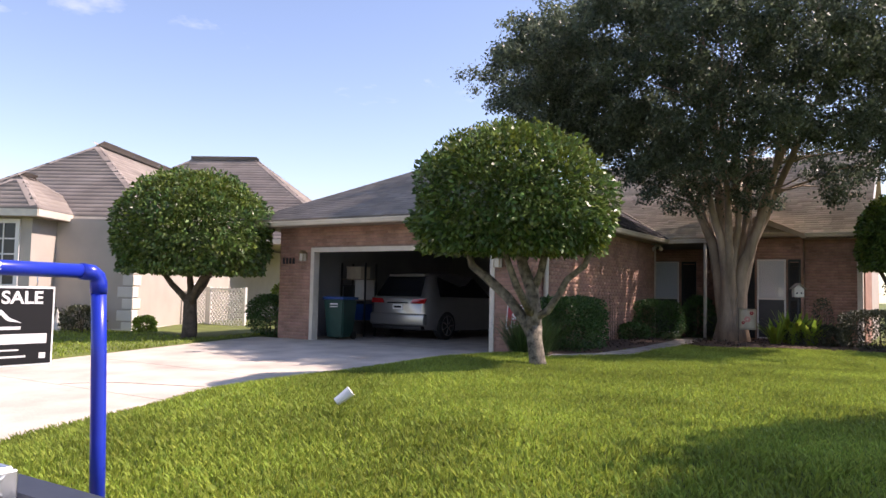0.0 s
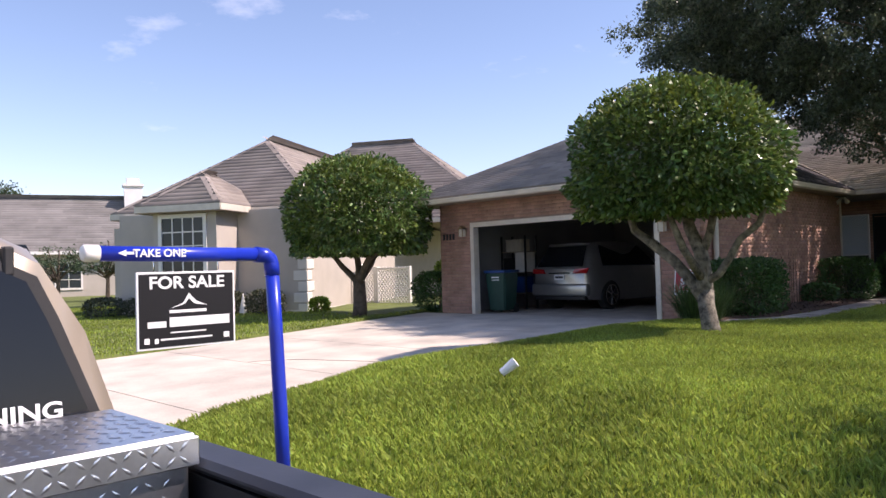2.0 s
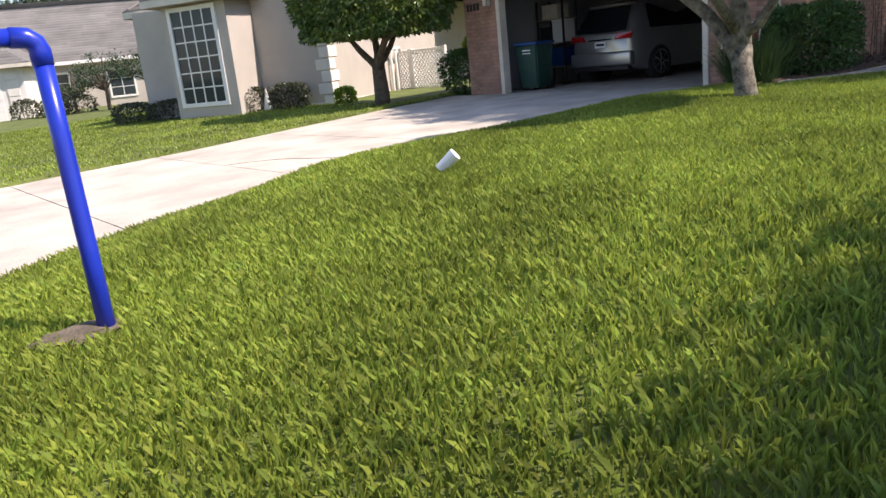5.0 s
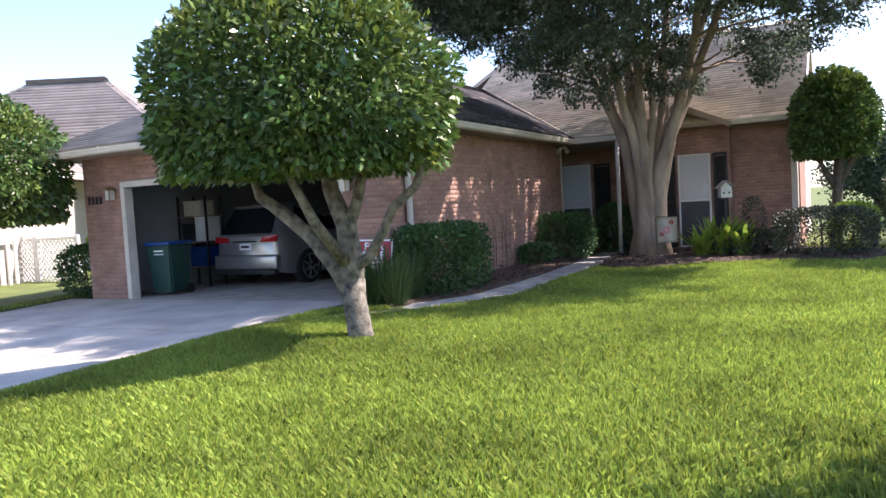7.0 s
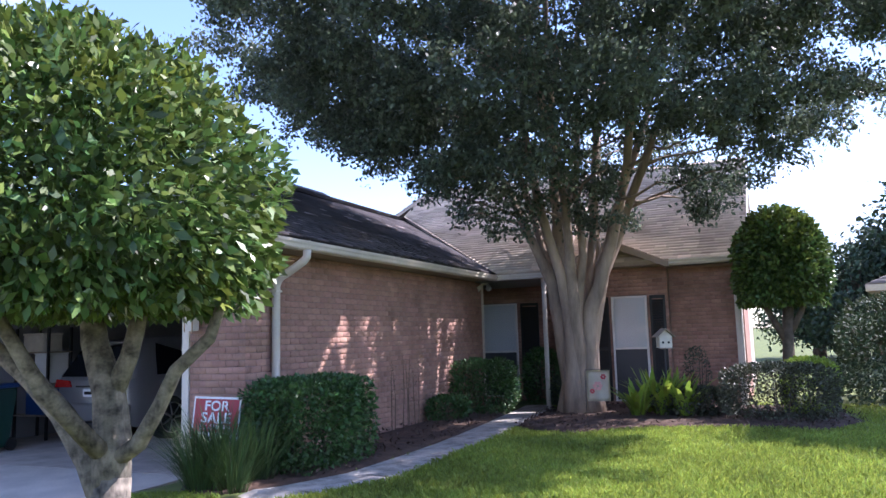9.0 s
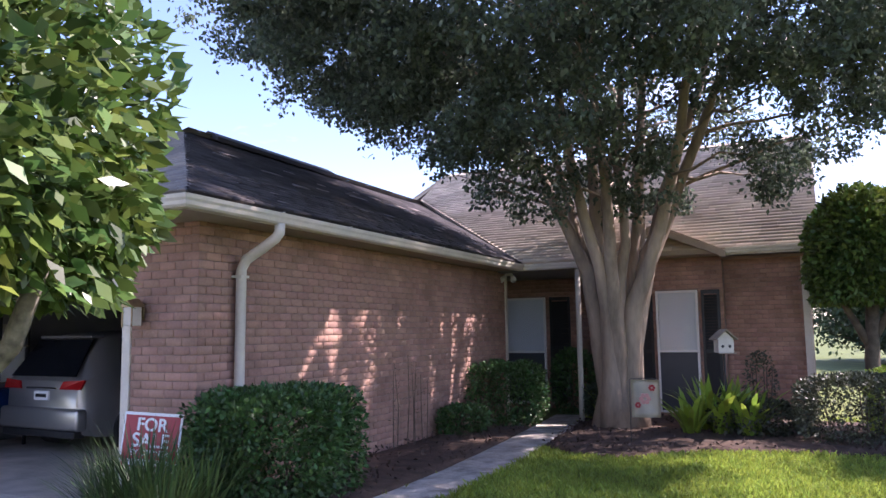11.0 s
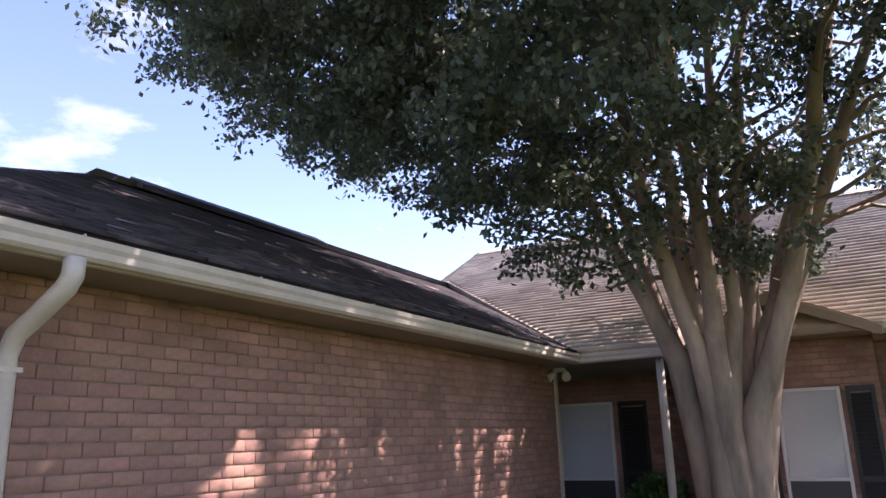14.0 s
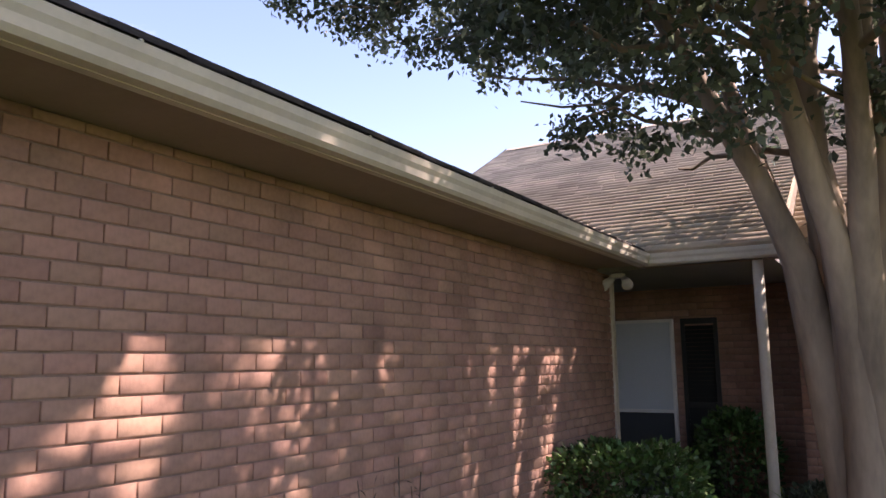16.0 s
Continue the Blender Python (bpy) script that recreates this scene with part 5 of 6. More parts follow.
def wheel_parts(parent, x, y, r, w, sgn, rimmat):
    bm = bmesh.new()
    prof = [(0.62, 0.5), (0.9, 0.5), (0.985, 0.38), (1.0, 0.2), (1.0, -0.2), (0.985, -0.38), (0.9, -0.5), (0.62, -0.5)]
    n = 28
    rings = []
    for k in range(n):
        a = 2 * math.pi * k / n
        rings.append([bm.verts.new((math.cos(a) * r * q, w * s, math.sin(a) * r * q)) for q, s in prof])
    for k in range(n):
        for i in range(len(prof)):
            j = (i + 1) % len(prof)
            bm.faces.new((rings[k][i], rings[k][j], rings[(k + 1) % n][j], rings[(k + 1) % n][i]))
    bmesh.ops.recalc_face_normals(bm, faces=bm.faces)
    wheel = new("wheel")
    wheel.parent = parent
    wheel.location = (x, y, r)
    part("tyre", bm, M_RUBBER, wheel, smooth=True)
    bm = bmesh.new()
    rr = r * 0.63
    for k in range(5):
        a = 2 * math.pi * k / 5
        tube(bm, [(math.cos(a) * rr * 0.12, sgn * w * 0.36, math.sin(a) * rr * 0.12), (math.cos(a) * rr * 0.97, sgn * w * 0.30, math.sin(a) * rr * 0.97)], [0.05, 0.038], n=6)
    m2 = [(math.cos(2 * math.pi * k / 24) * rr, sgn * w * 0.3, math.sin(2 * math.pi * k / 24) * rr) for k in range(25)]
    tube(bm, m2, [0.022] * 25, n=6, cap=False)
    tube(bm, [(0, -w * 0.2, 0), (0, sgn * w * 0.40, 0)], [rr * 0.24, rr * 0.2], n=14)
    tube(bm, [(0, sgn * w * 0.05, 0), (0, sgn * w * 0.12, 0)], [rr * 0.95, rr * 0.95], n=20)
    part("rim", bm, rimmat, wheel, "alloy rim", smooth=False)


for wx in (1.05, -2.4):
    for sgn in (1, -1):
        wheel_parts(truck, wx, sgn * (H - 0.12), 0.34, 0.23, sgn, M_CHROME)
part("chassis", boxes((-2.9, 1.9, -0.45, 0.45, 0.32, 0.5)), M_PLAST, truck)

# toolbox of diamond plate across the bed
toolbox = thing("truck_toolbox", (TX + 0.10, YC, ZS), 0, "bright aluminium diamond-plate toolbox across the truck bed", "toolbox")
BT = RT + 0.015
part("lid", boxes((0.0, 0.46, -H + 0.10, H - 0.10, BT + 0.002, BT + 0.055), bev=0.006), M_PLATE, toolbox)
part("lid_lip", boxes((0.46, 0.472, -H + 0.10, H - 0.10, BT - 0.012, BT + 0.05), bev=0.003), M_PLATE, toolbox)
part("body", boxes((0.02, 0.44, -H + 0.11, H - 0.11, 0.66, BT), bev=0.004), M_PLATE, toolbox)


def treads(u0, u1, v0, v1, place, step=0.034):
    """Raised lozenges of tread plate, in turn leaning one way and the other."""
    V, F, c = [], [], 0
    nu, nv = int((u1 - u0) / step), int((v1 - v0) / step)
    for i in range(nu):
        for j in range(nv):
            u, v = u0 + (i + 0.5) * step, v0 + (j + 0.5) * step
            s = 1 if (i + j) % 2 else -1
            a = np.array((0.707, 0.707 * s)) * 0.0155
            b = np.array((-0.707 * s, 0.707)) * 0.0045
            o = np.array((u, v))
            V += [place(*(o - a), 0), place(*(o - b), 0), place(*(o + a), 0), place(*(o + b), 0), place(*(o - a * 0.55), 0.0022), place(*(o + a * 0.55), 0.0022)]
            F += [(c, c + 1, c + 4), (c + 1, c + 5, c + 4), (c + 1, c + 2, c + 5), (c + 2, c + 3, c + 5), (c + 3, c + 4, c + 5), (c + 3, c, c + 4)]
            c += 6
    return mesh_np("tread_pattern", np.array(V), np.array(F))


tagged(part("tread_pattern", treads(-H + 0.11, H - 0.11, 0.015, 0.445, lambda u, v, w: (v, u, BT + 0.0552 + w)), M_PLATE, toolbox), kind="stuff")
tagged(part("tread_pattern", treads(-H + 0.12, H - 0.12, 0.70, BT - 0.02, lambda u, v, w: (0.4402 + w, u, v)), M_PLATE, toolbox), kind="stuff")
tagged(part("tread_pattern", treads(-H + 0.11, H - 0.11, BT - 0.01, BT + 0.05, lambda u, v, w: (0.4722 + w, u, v), 0.03), M_PLATE, toolbox), kind="stuff")
latch = part("latch", boxes((0.44, 0.448, 0.36, 0.48, BT - 0.115, BT - 0.02), bev=0.003), M_CHROME, toolbox, "steel paddle latch")
part("paddle", boxes((0.446, 0.456, 0.38, 0.46, BT - 0.10, BT - 0.04), bev=0.004), M_PLAST, latch)

# ---- sign post on the lawn ----
PB = Vector((2.50, -10.87, -0.20))
post = thing("sign_post", PB, 0, "blue plastic pipe sign post with a white end cap", "sign post")
EL = Vector((2.40, -10.86, 1.24)) - PB
bm = bmesh.new()
tube(bm, [(0, 0, -0.1), (EL.x * 0.3, 0, 0.45), (EL.x * 0.62, 0, 0.95), (EL.x * 0.97, 0, 1.40)], [0.0445] * 4, n=18)
part("upright_pipe", bm, M_BLUE, post, smooth=True)
bm = bmesh.new()
r_ = 0.05
tube(bm, [(EL.x * 0.93, 0, 1.335), (EL.x, 0, 1.405), (EL.x, -0.012, 1.44), (EL.x, -0.045, 1.465), (EL.x, -0.12, 1.472)], [r_] * 5, n=18)
part("elbow", bm, M_BLUE, post, smooth=True)
bm = bmesh.new()
tube(bm, [(EL.x, -0.10, 1.472), (EL.x, -0.6, 1.476), (EL.x - 0.0, -1.10, 1.485)], [0.0435] * 3, n=18)
arm = part("arm_pipe", bm, M_BLUE, post, smooth=True)
bm = bmesh.new()
tube(bm, [(EL.x, -1.09, 1.485), (EL.x, -1.165, 1.487), (EL.x, -1.175, 1.487)], [0.0475, 0.0475, 0.038], n=18)
part("end_cap", bm, M_WHITE, post, "white end cap", smooth=True)
ax = EL.x + 0.045
letters("TAKE ONE", 0.062, "lettering", M_PRINT, arm, Matrix.Translation((ax, -0.76, 1.482)) @ pose(0, 0, 0, 90, 0, 90), squash=1.05)
bm = prism([(-1.0, 1.485), (-0.955, 1.503), (-0.955, 1.493), (-0.91, 1.493), (-0.91, 1.477), (-0.955, 1.477), (-0.955, 1.467)], "x", ax - 0.002, ax + 0.0015)
part("arrow", bm, M_PRINT, arm, "white arrow")
mound = part("soil_patch", bm=(lambda b: (bmesh.ops.create_icosphere(b, subdivisions=3, radius=1.0), b)[1])(bmesh.new()), material=M_SAND)
for v in mound.data.vertices:
    k = 1 + 0.35 * noise.noise(v.co * 2.5)
    v.co = Vector((v.co.x * 0.14 * k - 0.02, v.co.y * 0.24 * k - 0.09, v.co.z * 0.035 * k))
mound.location = (2.47, -10.9, -0.19)
tagged(mound, "small patch of dug bare soil round the post", "soil", kind="structure")

# hanging panel
PX = EL.x + PB.x
sign = thing("for_sale_sign", (PX + 0.02, -11.46, 0.73), 0, "black and white for-sale panel hung from the blue post", "sign")
W2, SH = 0.305, 0.445
board = part("board", boxes((-0.008, 0.008, -W2, W2, 0, SH), bev=0.002), M_PRINT, sign, "white edged panel")
part("panel_face", boxes((0.0081, 0.010, -W2 + 0.012, W2 - 0.012, 0.012, SH - 0.012)), M_BLACK, sign, "black printed face")
part("panel_back", boxes((-0.010, -0.0081, -W2 + 0.012, W2 - 0.012, 0.012, SH - 0.012)), M_BLACK, sign, "black printed back")
def on_sign(y, z):
    return Matrix.Translation((0.0105, y, z)) @ pose(0, 0, 0, 90, 0, 90)
letters("FOR SALE", 0.098, "lettering", M_PRINT, board, on_sign(0.0, SH - 0.066), squash=1.12)
part("roof_emblem", prism([(-0.11, 0.232), (-0.03, 0.262), (0.005, 0.318), (0.05, 0.272), (0.12, 0.242), (0.05, 0.252), (0.03, 0.262), (0.006, 0.288), (-0.02, 0.256), (-0.06, 0.244)], "x", 0.010, 0.0115), M_PRINT, board, "white roof emblem")
part("print_bar", boxes((0.010, 0.0112, -0.115, 0.115, 0.205, 0.222)), M_PRINT, board)
part("print_bar", boxes((0.010, 0.0112, -0.245, -0.135, 0.125, 0.16)), M_PRINT, board)
part("print_bar", boxes((0.010, 0.0112, -0.115, 0.265, 0.125, 0.18)), M_PRINT, board)
part("print_bar", boxes((0.010, 0.0112, -0.11, 0.11, 0.088, 0.096)), M_PRINT, board)
part("print_bar", boxes((0.010, 0.0112, -0.17, 0.15, 0.05, 0.06)), M_PRINT, board)
part("emblem", boxes((0.010, 0.0112, -0.265, -0.235, 0.035, 0.068)), M_PRINT, board)
part("emblem", boxes((0.010, 0.0112, -0.205, -0.182, 0.035, 0.062)), M_PRINT, board)
part("emblem", boxes((0.010, 0.0112, 0.225, 0.262, 0.04, 0.072)), M_PRINT, board)
for y in (-0.2, 0.2):
    bm = bmesh.new()
    tube(bm, [(0, y, SH - 0.01), (0.004, y, SH + 0.03), (0, y, SH + 0.06)], [0.004] * 3, n=6)
    part("hook", bm, M_CHROME, sign)

# white paper cup lying on the grass
cup = thing("paper_cup", (2.22, -8.30, 0.19), 40, "crumpled white paper cup lying on the grass", "cup")
bm = bmesh.new()
tube(bm, [(-0.075, 0, 0.02), (0.0, 0, 0.045), (0.08, 0, 0.075)], [0.036, 0.043, 0.05], n=14)
bmesh.ops.rotate(bm, verts=bm.verts, cent=(0, 0, 0), matrix=Matrix.Rotation(radians(-18), 3, "Y"))
part("cup_wall", bm, M_PRINT, cup, smooth=False)

# ---- garage contents ----
suv = thing("parked_car", (-4.72, 1.95, 0.0), -3, "silver estate car with red tail lights parked in the garage", "car")
bm = bmesh.new()
prof = [  # y back to front: (y, half width, sill, belt, roof, half roof)
    (-0.02, 0.80, 0.42, 0.98, 1.02, 0.70), (0.05, 0.88, 0.30, 1.05, 1.10, 0.76), (0.22, 0.915, 0.26, 1.08, 1.42, 0.66), (0.45, 0.925, 0.24, 1.08, 1.64, 0.60), (0.75, 0.93, 0.22, 1.08, 1.70, 0.60),
    (1.6, 0.94, 0.22, 1.06, 1.73, 0.60), (2.4, 0.94, 0.22, 1.04, 1.68, 0.60), (3.0, 0.93, 0.22, 1.02, 1.38, 0.62), (3.4, 0.92, 0.22, 1.0, 1.06, 0.70), (4.2, 0.86, 0.26, 0.86, 0.90, 0.66), (4.6, 0.72, 0.36, 0.66, 0.70, 0.5)]
rows = []
for y, w, s, b, r, rw in prof:
    ring = [(-w * 0.92, s), (-w, (s + b) / 2), (-w * 0.975, b), (-rw - 0.03, max(b + 0.01, r - 0.06)), (-rw + 0.1, r), (0, r + 0.015)]
    ring = ring + [(-x, z) for x, z in ring[-2::-1]]
    rows.append([bm.verts.new((x, y, z)) for x, z in ring])
for a, b in zip(rows, rows[1:]):
    for k in range(len(a) - 1):
        bm.faces.new((a[k], b[k], b[k + 1], a[k + 1]))
bm.faces.new(rows[0])
bm.faces.new(rows[-1][::-1])
bmesh.ops.recalc_face_normals(bm, faces=bm.faces)
smooth_part("body", bm, M_SILVER, suv, angle=40)
def quad_part(name, pts, mat_, label="", t=0.012):
    bm = bmesh.new()
    f = [bm.verts.new(p) for p in pts]
    face = bm.faces.new(f)
    bm.normal_update()
    r = bmesh.ops.extrude_face_region(bm, geom=[face])
    nrm = face.normal.copy()
    for v in r["geom"]:
        if isinstance(v, bmesh.types.BMVert):
            v.co += nrm * t
    bmesh.ops.recalc_face_normals(bm, faces=bm.faces)
    return part(name, bm, mat_, suv, label)
quad_part("rear_window", [(-0.72, -0.03, 1.10), (0.72, -0.03, 1.10), (0.60, 0.31, 1.60), (-0.60, 0.31, 1.60)], M_GLASS, "dark rear window", 0.02)
for sg in (1, -1):
    quad_part("tail_light", [(sg * 0.44, -0.07, 0.92), (sg * 0.86, -0.05, 0.92), (sg * 0.89, -0.0, 1.05), (sg * 0.50, -0.05, 1.03)], M_TAIL, "red tail light", 0.03 * sg)
    quad_part("reflector", [(sg * 0.60, -0.045, 0.50), (sg * 0.78, -0.03, 0.50), (sg * 0.80, -0.03, 0.56), (sg * 0.60, -0.045, 0.55)], M_TAIL, "", 0.02 * sg)
    quad_part("side_window", [(sg * 0.925, 0.55, 1.10), (sg * 0.935, 2.9, 1.08), (sg * 0.64, 2.5, 1.60), (sg * 0.64, 0.75, 1.62)], M_GLASS, "", 0.015 * sg)
bm = bmesh.new()
box(bm, -0.88, 0.88, -0.10, 0.08, 0.36, 0.66, bev=0.05, seg=3)
smooth_part("rear_bumper", bm, M_SILVER, suv)
part("spoiler", boxes((-0.58, 0.58, 0.30, 0.52, 1.62, 1.665), bev=0.012), M_SILVER, suv)
part("number_plate", boxes((-0.16, 0.16, -0.045, -0.015, 0.76, 0.89), bev=0.004), M_PRINT, suv, "pale number plate with a plain bar")
part("plate_bar", boxes((-0.12, 0.12, -0.048, -0.0455, 0.80, 0.85)), M_BLACK, suv)
part("chrome_strip", boxes((-0.34, 0.34, -0.05, -0.01, 0.915, 0.945), bev=0.006), M_CHROME, suv)
part("bumper_trim", boxes((-0.8, 0.8, -0.095, 0.1, 0.26, 0.36), bev=0.02), M_PLAST, suv)
for wy in (0.85, 3.6):
    for sg in (1, -1):
        b2 = bmesh.new()
        tube(b2, [(sg * 0.72, wy, 0.36), (sg * 0.74, wy, 0.36), (sg * 0.93, wy, 0.36), (sg * 0.945, wy, 0.36)], [0.31, 0.36, 0.36, 0.32], n=26)
        tyre = part("tyre", b2, M_RUBBER, suv, "black tyre")
        b3 = bmesh.new()
        for k in range(7):
            a = 2 * math.pi * k / 7
            tube(b3, [(sg * 0.955, wy + math.cos(a) * 0.03, 0.36 + math.sin(a) * 0.03), (sg * 0.95, wy + math.cos(a) * 0.24, 0.36 + math.sin(a) * 0.24)], [0.03, 0.02], n=6)
        tube(b3, [(sg * 0.95, wy + math.cos(2 * math.pi * k / 24) * 0.25, 0.36 + math.sin(2 * math.pi * k / 24) * 0.25) for k in range(25)], [0.016] * 25, n=6, cap=False)
        part("rim", b3, M_CHROME, tyre, "alloy rim")

bin_ = thing("wheelie_bin", (-5.62, 0.75, 0.0), 8, "dark green wheeled bin with a blue lid", "bin")
bm = bmesh.new()
lo = [bm.verts.new((x * 0.23, y * 0.25, 0.06)) for x, y in ((-1, -1), (1, -1), (1, 1), (-1, 1))]
hi = [bm.verts.new((x * 0.29, y * 0.33, 0.98)) for x, y in ((-1, -1), (1, -1), (1, 1), (-1, 1))]
bm.faces.new(lo[::-1]); bm.faces.new(hi)
for k in range(4):
    bm.faces.new((lo[k], lo[(k + 1) % 4], hi[(k + 1) % 4], hi[k]))
bmesh.ops.bevel(bm, geom=list(bm.edges), offset=0.03, segments=2, affect="EDGES")
smooth_part("bin_body", bm, M_BIN, bin_)
bm = bmesh.new()
box(bm, -0.31, 0.31, -0.36, 0.36, 0.98, 1.05, bev=0.025, seg=2)
smooth_part("lid", bm, M_LID, bin_, "blue lid")
part("print_bar", boxes((-0.1, 0.12, -0.322, -0.318, 0.86, 0.90), (-0.1, 0.12, -0.317, -0.313, 0.80, 0.82)), M_PRINT, bin_, "white print bars")
for sg in (1, -1):
    bm = bmesh.new()
    tube(bm, [(sg * 0.2, 0.26, 0.1), (sg * 0.26, 0.26, 0.1)], [0.1, 0.1], n=16)
    part("wheel", bm, M_RUBBER, bin_)
shelf = thing("storage_shelf", (-6.2, 2.3, 0.0), 0, "dark storage shelf with boxes by the garage wall", "shelf")
for z in (0.4, 0.95, 1.5):
    part("shelf_board", boxes((-0.55, 0.30, -0.25, 0.25, z, z + 0.025)), M_WOOD, shelf)
for x in (-0.53, 0.28):
    for y in (-0.23, 0.23):
        part("upright", boxes((x - 0.02, x + 0.02, y - 0.02, y + 0.02, 0, 1.95)), M_PLAST, shelf)
for x, z, w, h, m_ in ((0.08, 0.975, 0.36, 0.5, M_WHITE), (-0.32, 0.975, 0.36, 0.35, M_PLAST), (-0.05, 0.425, 0.5, 0.4, M_LID), (-0.15, 1.525, 0.5, 0.3, M_IVORY)):
    bx = thing("storage_box", (-6.2 + x, 2.3, z), 0, "plain storage box on the garage shelf", "box", "boxes on the shelf")
    part("carton", boxes((-w / 2, w / 2, -0.2, 0.2, 0, h), bev=0.01), m_, bx)
    part("lid", boxes((-w / 2 - 0.01, w / 2 + 0.01, -0.21, 0.21, h, h + 0.03), bev=0.005), m_, bx)
gwin = thing("window_garage", (-3.3, 7.77, 1.72), 0, "small three-light window in the garage back wall, its panes made to glow", "window", kind="structure")
# panes emit light in place of daylight; the wall behind is closed
glow = bpy.data.materials.new("glowing_daylight_pane")
glow.use_nodes = True
glow.node_tree.nodes["Principled BSDF"].inputs["Emission Color"].default_value = (0.85, 0.92, 1, 1)
glow.node_tree.nodes["Principled BSDF"].inputs["Emission Strength"].default_value = 0.7
for k in range(3):
    part("pane", boxes((k * 0.24, k * 0.24 + 0.17, -0.02, 0.0, 0, 0.19)), glow, gwin)
part("window_frame", boxes((-0.05, 0.72, 0.0, 0.012, -0.04, 0.23)), M_PLAST, gwin)

# ---- fittings on the house ----
def lantern(loc, label):
    ob = thing("wall_lantern", loc, 0, label, "wall lamp", "garage lanterns")
    part("back_plate", boxes((-0.05, 0.05, -0.02, 0.0, -0.06, 0.09), bev=0.005), M_BRONZE, ob)
    part("glass_box", boxes((-0.06, 0.06, -0.17, -0.05, -0.12, 0.06), bev=0.004), M_IVORY, ob, "frosted lantern glass")
    part("cap", prism([(-0.08, 0.06), (0.08, 0.06), (0.0, 0.14)], "y", -0.19, -0.03), M_BRONZE, ob)
    for x in (-0.06, 0.06):
        part("post", boxes((x - 0.006, x + 0.006, -0.178, -0.166, -0.13, 0.07)), M_BRONZE, ob)
    return ob


lantern((-0.72, -0.004, 1.86), "aged brass wall lantern beside the garage doorway")
lantern((-6.12, -0.004, 2.02), "aged brass wall lantern on the garage front")
plate = thing("house_number", (-6.72, -0.003, 1.92), 0, "dark house number bars on the brick front", "house number")
for k in range(4):
    part("number_bar", boxes((k * 0.11 - 0.17, k * 0.11 - 0.10, -0.012, -0.002, -0.08, 0.07)), M_PLAST, plate)
flood = thing("flood_light", (0.12, 7.88, 2.66), 0, "white twin flood lamp under the eave", "lamp")
part("base", boxes((-0.06, 0.06, -0.06, 0.06, -0.005, 0.05), bev=0.01), M_WHITE, flood)
for sg in (1, -1):
    bm = bmesh.new()
    tube(bm, [(sg * 0.05, 0, 0), (sg * 0.10, -0.05, -0.05), (sg * 0.13, -0.12, -0.09)], [0.025, 0.045, 0.06], n=14)
    part("lamp_head", bm, M_WHITE, flood, smooth=True)


def house_window(name, x0, x1, z0, z1, y, mid, label, rows_=3):
    """A sash window: frame, blind behind the upper pane, screen over the lower one."""
    ob = thing(name, ((x0 + x1) / 2, y, z0), 0, label, "window", kind="structure")
    w, h, m = (x1 - x0) / 2, z1 - z0, mid - z0
    part("window_frame", boxes((-w, -w + 0.04, -0.02, 0.05, 0, h), (w - 0.04, w, -0.02, 0.05, 0, h), (-w + 0.04, w - 0.04, -0.02, 0.05, h - 0.04, h),
                               (-w + 0.04, w - 0.04, -0.02, 0.05, 0, 0.04), (-w + 0.04, w - 0.04, -0.025, 0.045, m - 0.02, m + 0.02), bev=0.003), M_WHITE, ob, "white sash frame")
    part("window_blind", boxes((-w + 0.04, w - 0.04, 0.022, 0.03, m + 0.02, h - 0.04)), M_BLIND, ob, "closed white blind")
    part("insect_screen", boxes((-w + 0.04, w - 0.04, 0.0, 0.01, 0.04, m - 0.02)), M_SCREEN, ob, "dark insect screen")
    part("window_sill", boxes((-w - 0.05, w + 0.05, -0.07, 0.0, -0.07, 0.0), bev=0.006), M_BRICKJ, ob, "brick sill")
    p = part("pane", boxes((-w + 0.04, w - 0.04, 0.006, 0.011, m + 0.02, h - 0.04)), CLEAR, ob, "clear upper pane")
    p.visible_shadow = False
    return ob


CLEAR = bpy.data.materials.new("clear_glass")
CLEAR.use_nodes = True
_n, _l = CLEAR.node_tree.nodes, CLEAR.node_tree.links
_t, _g, _m = _n.new("ShaderNodeBsdfTransparent"), _n.new("ShaderNodeBsdfGlossy"), _n.new("ShaderNodeMixShader")
_f = _n.new("ShaderNodeFresnel")
_g.inputs["Roughness"].default_value = 0.03
_l.new(_f.outputs[0], _m.inputs[0]); _l.new(_t.outputs[0], _m.inputs[1]); _l.new(_g.outputs[0], _m.inputs[2])
_l.new(_m.outputs[0], _n["Material Output"].inputs["Surface"])
house_window("window_1", -0.78, 0.15, 0.12, 2.32, 9.90, 1.18, "white sash window with closed blind above a dark screen")
house_window("window_2", 2.60, 3.34, 0.12, 2.32, 8.935, 1.22, "white sash window with closed blind above a dark screen")


def shutter(x0, x1, z0, z1, y):
    ob = thing("shutter", ((x0 + x1) / 2, y, z0), 0, "black louvred window shutter on the brick wall", "shutter", "window shutters")
    w, h = (x1 - x0) / 2, z1 - z0
    part("stile", boxes((-w, -w + 0.05, -0.035, 0.0, 0, h), bev=0.003), M_SHUT, ob)
    part("stile", boxes((w - 0.05, w, -0.035, 0.0, 0, h), bev=0.003), M_SHUT, ob)
    for z in (0, h / 2 - 0.035, h - 0.07):
        part("cross_rail", boxes((-w + 0.05, w - 0.05, -0.035, 0.0, z, z + 0.07)), M_SHUT, ob)
    n = int(h / 0.055)
    for k in range(n):
        z = 0.07 + k * (h - 0.16) / n
        part("slat", prism([(-0.03, z), (-0.026, z), (-0.004, z + 0.05), (-0.008, z + 0.05)], "x", -w + 0.05, w - 0.05), M_SHUT, ob)
    return ob


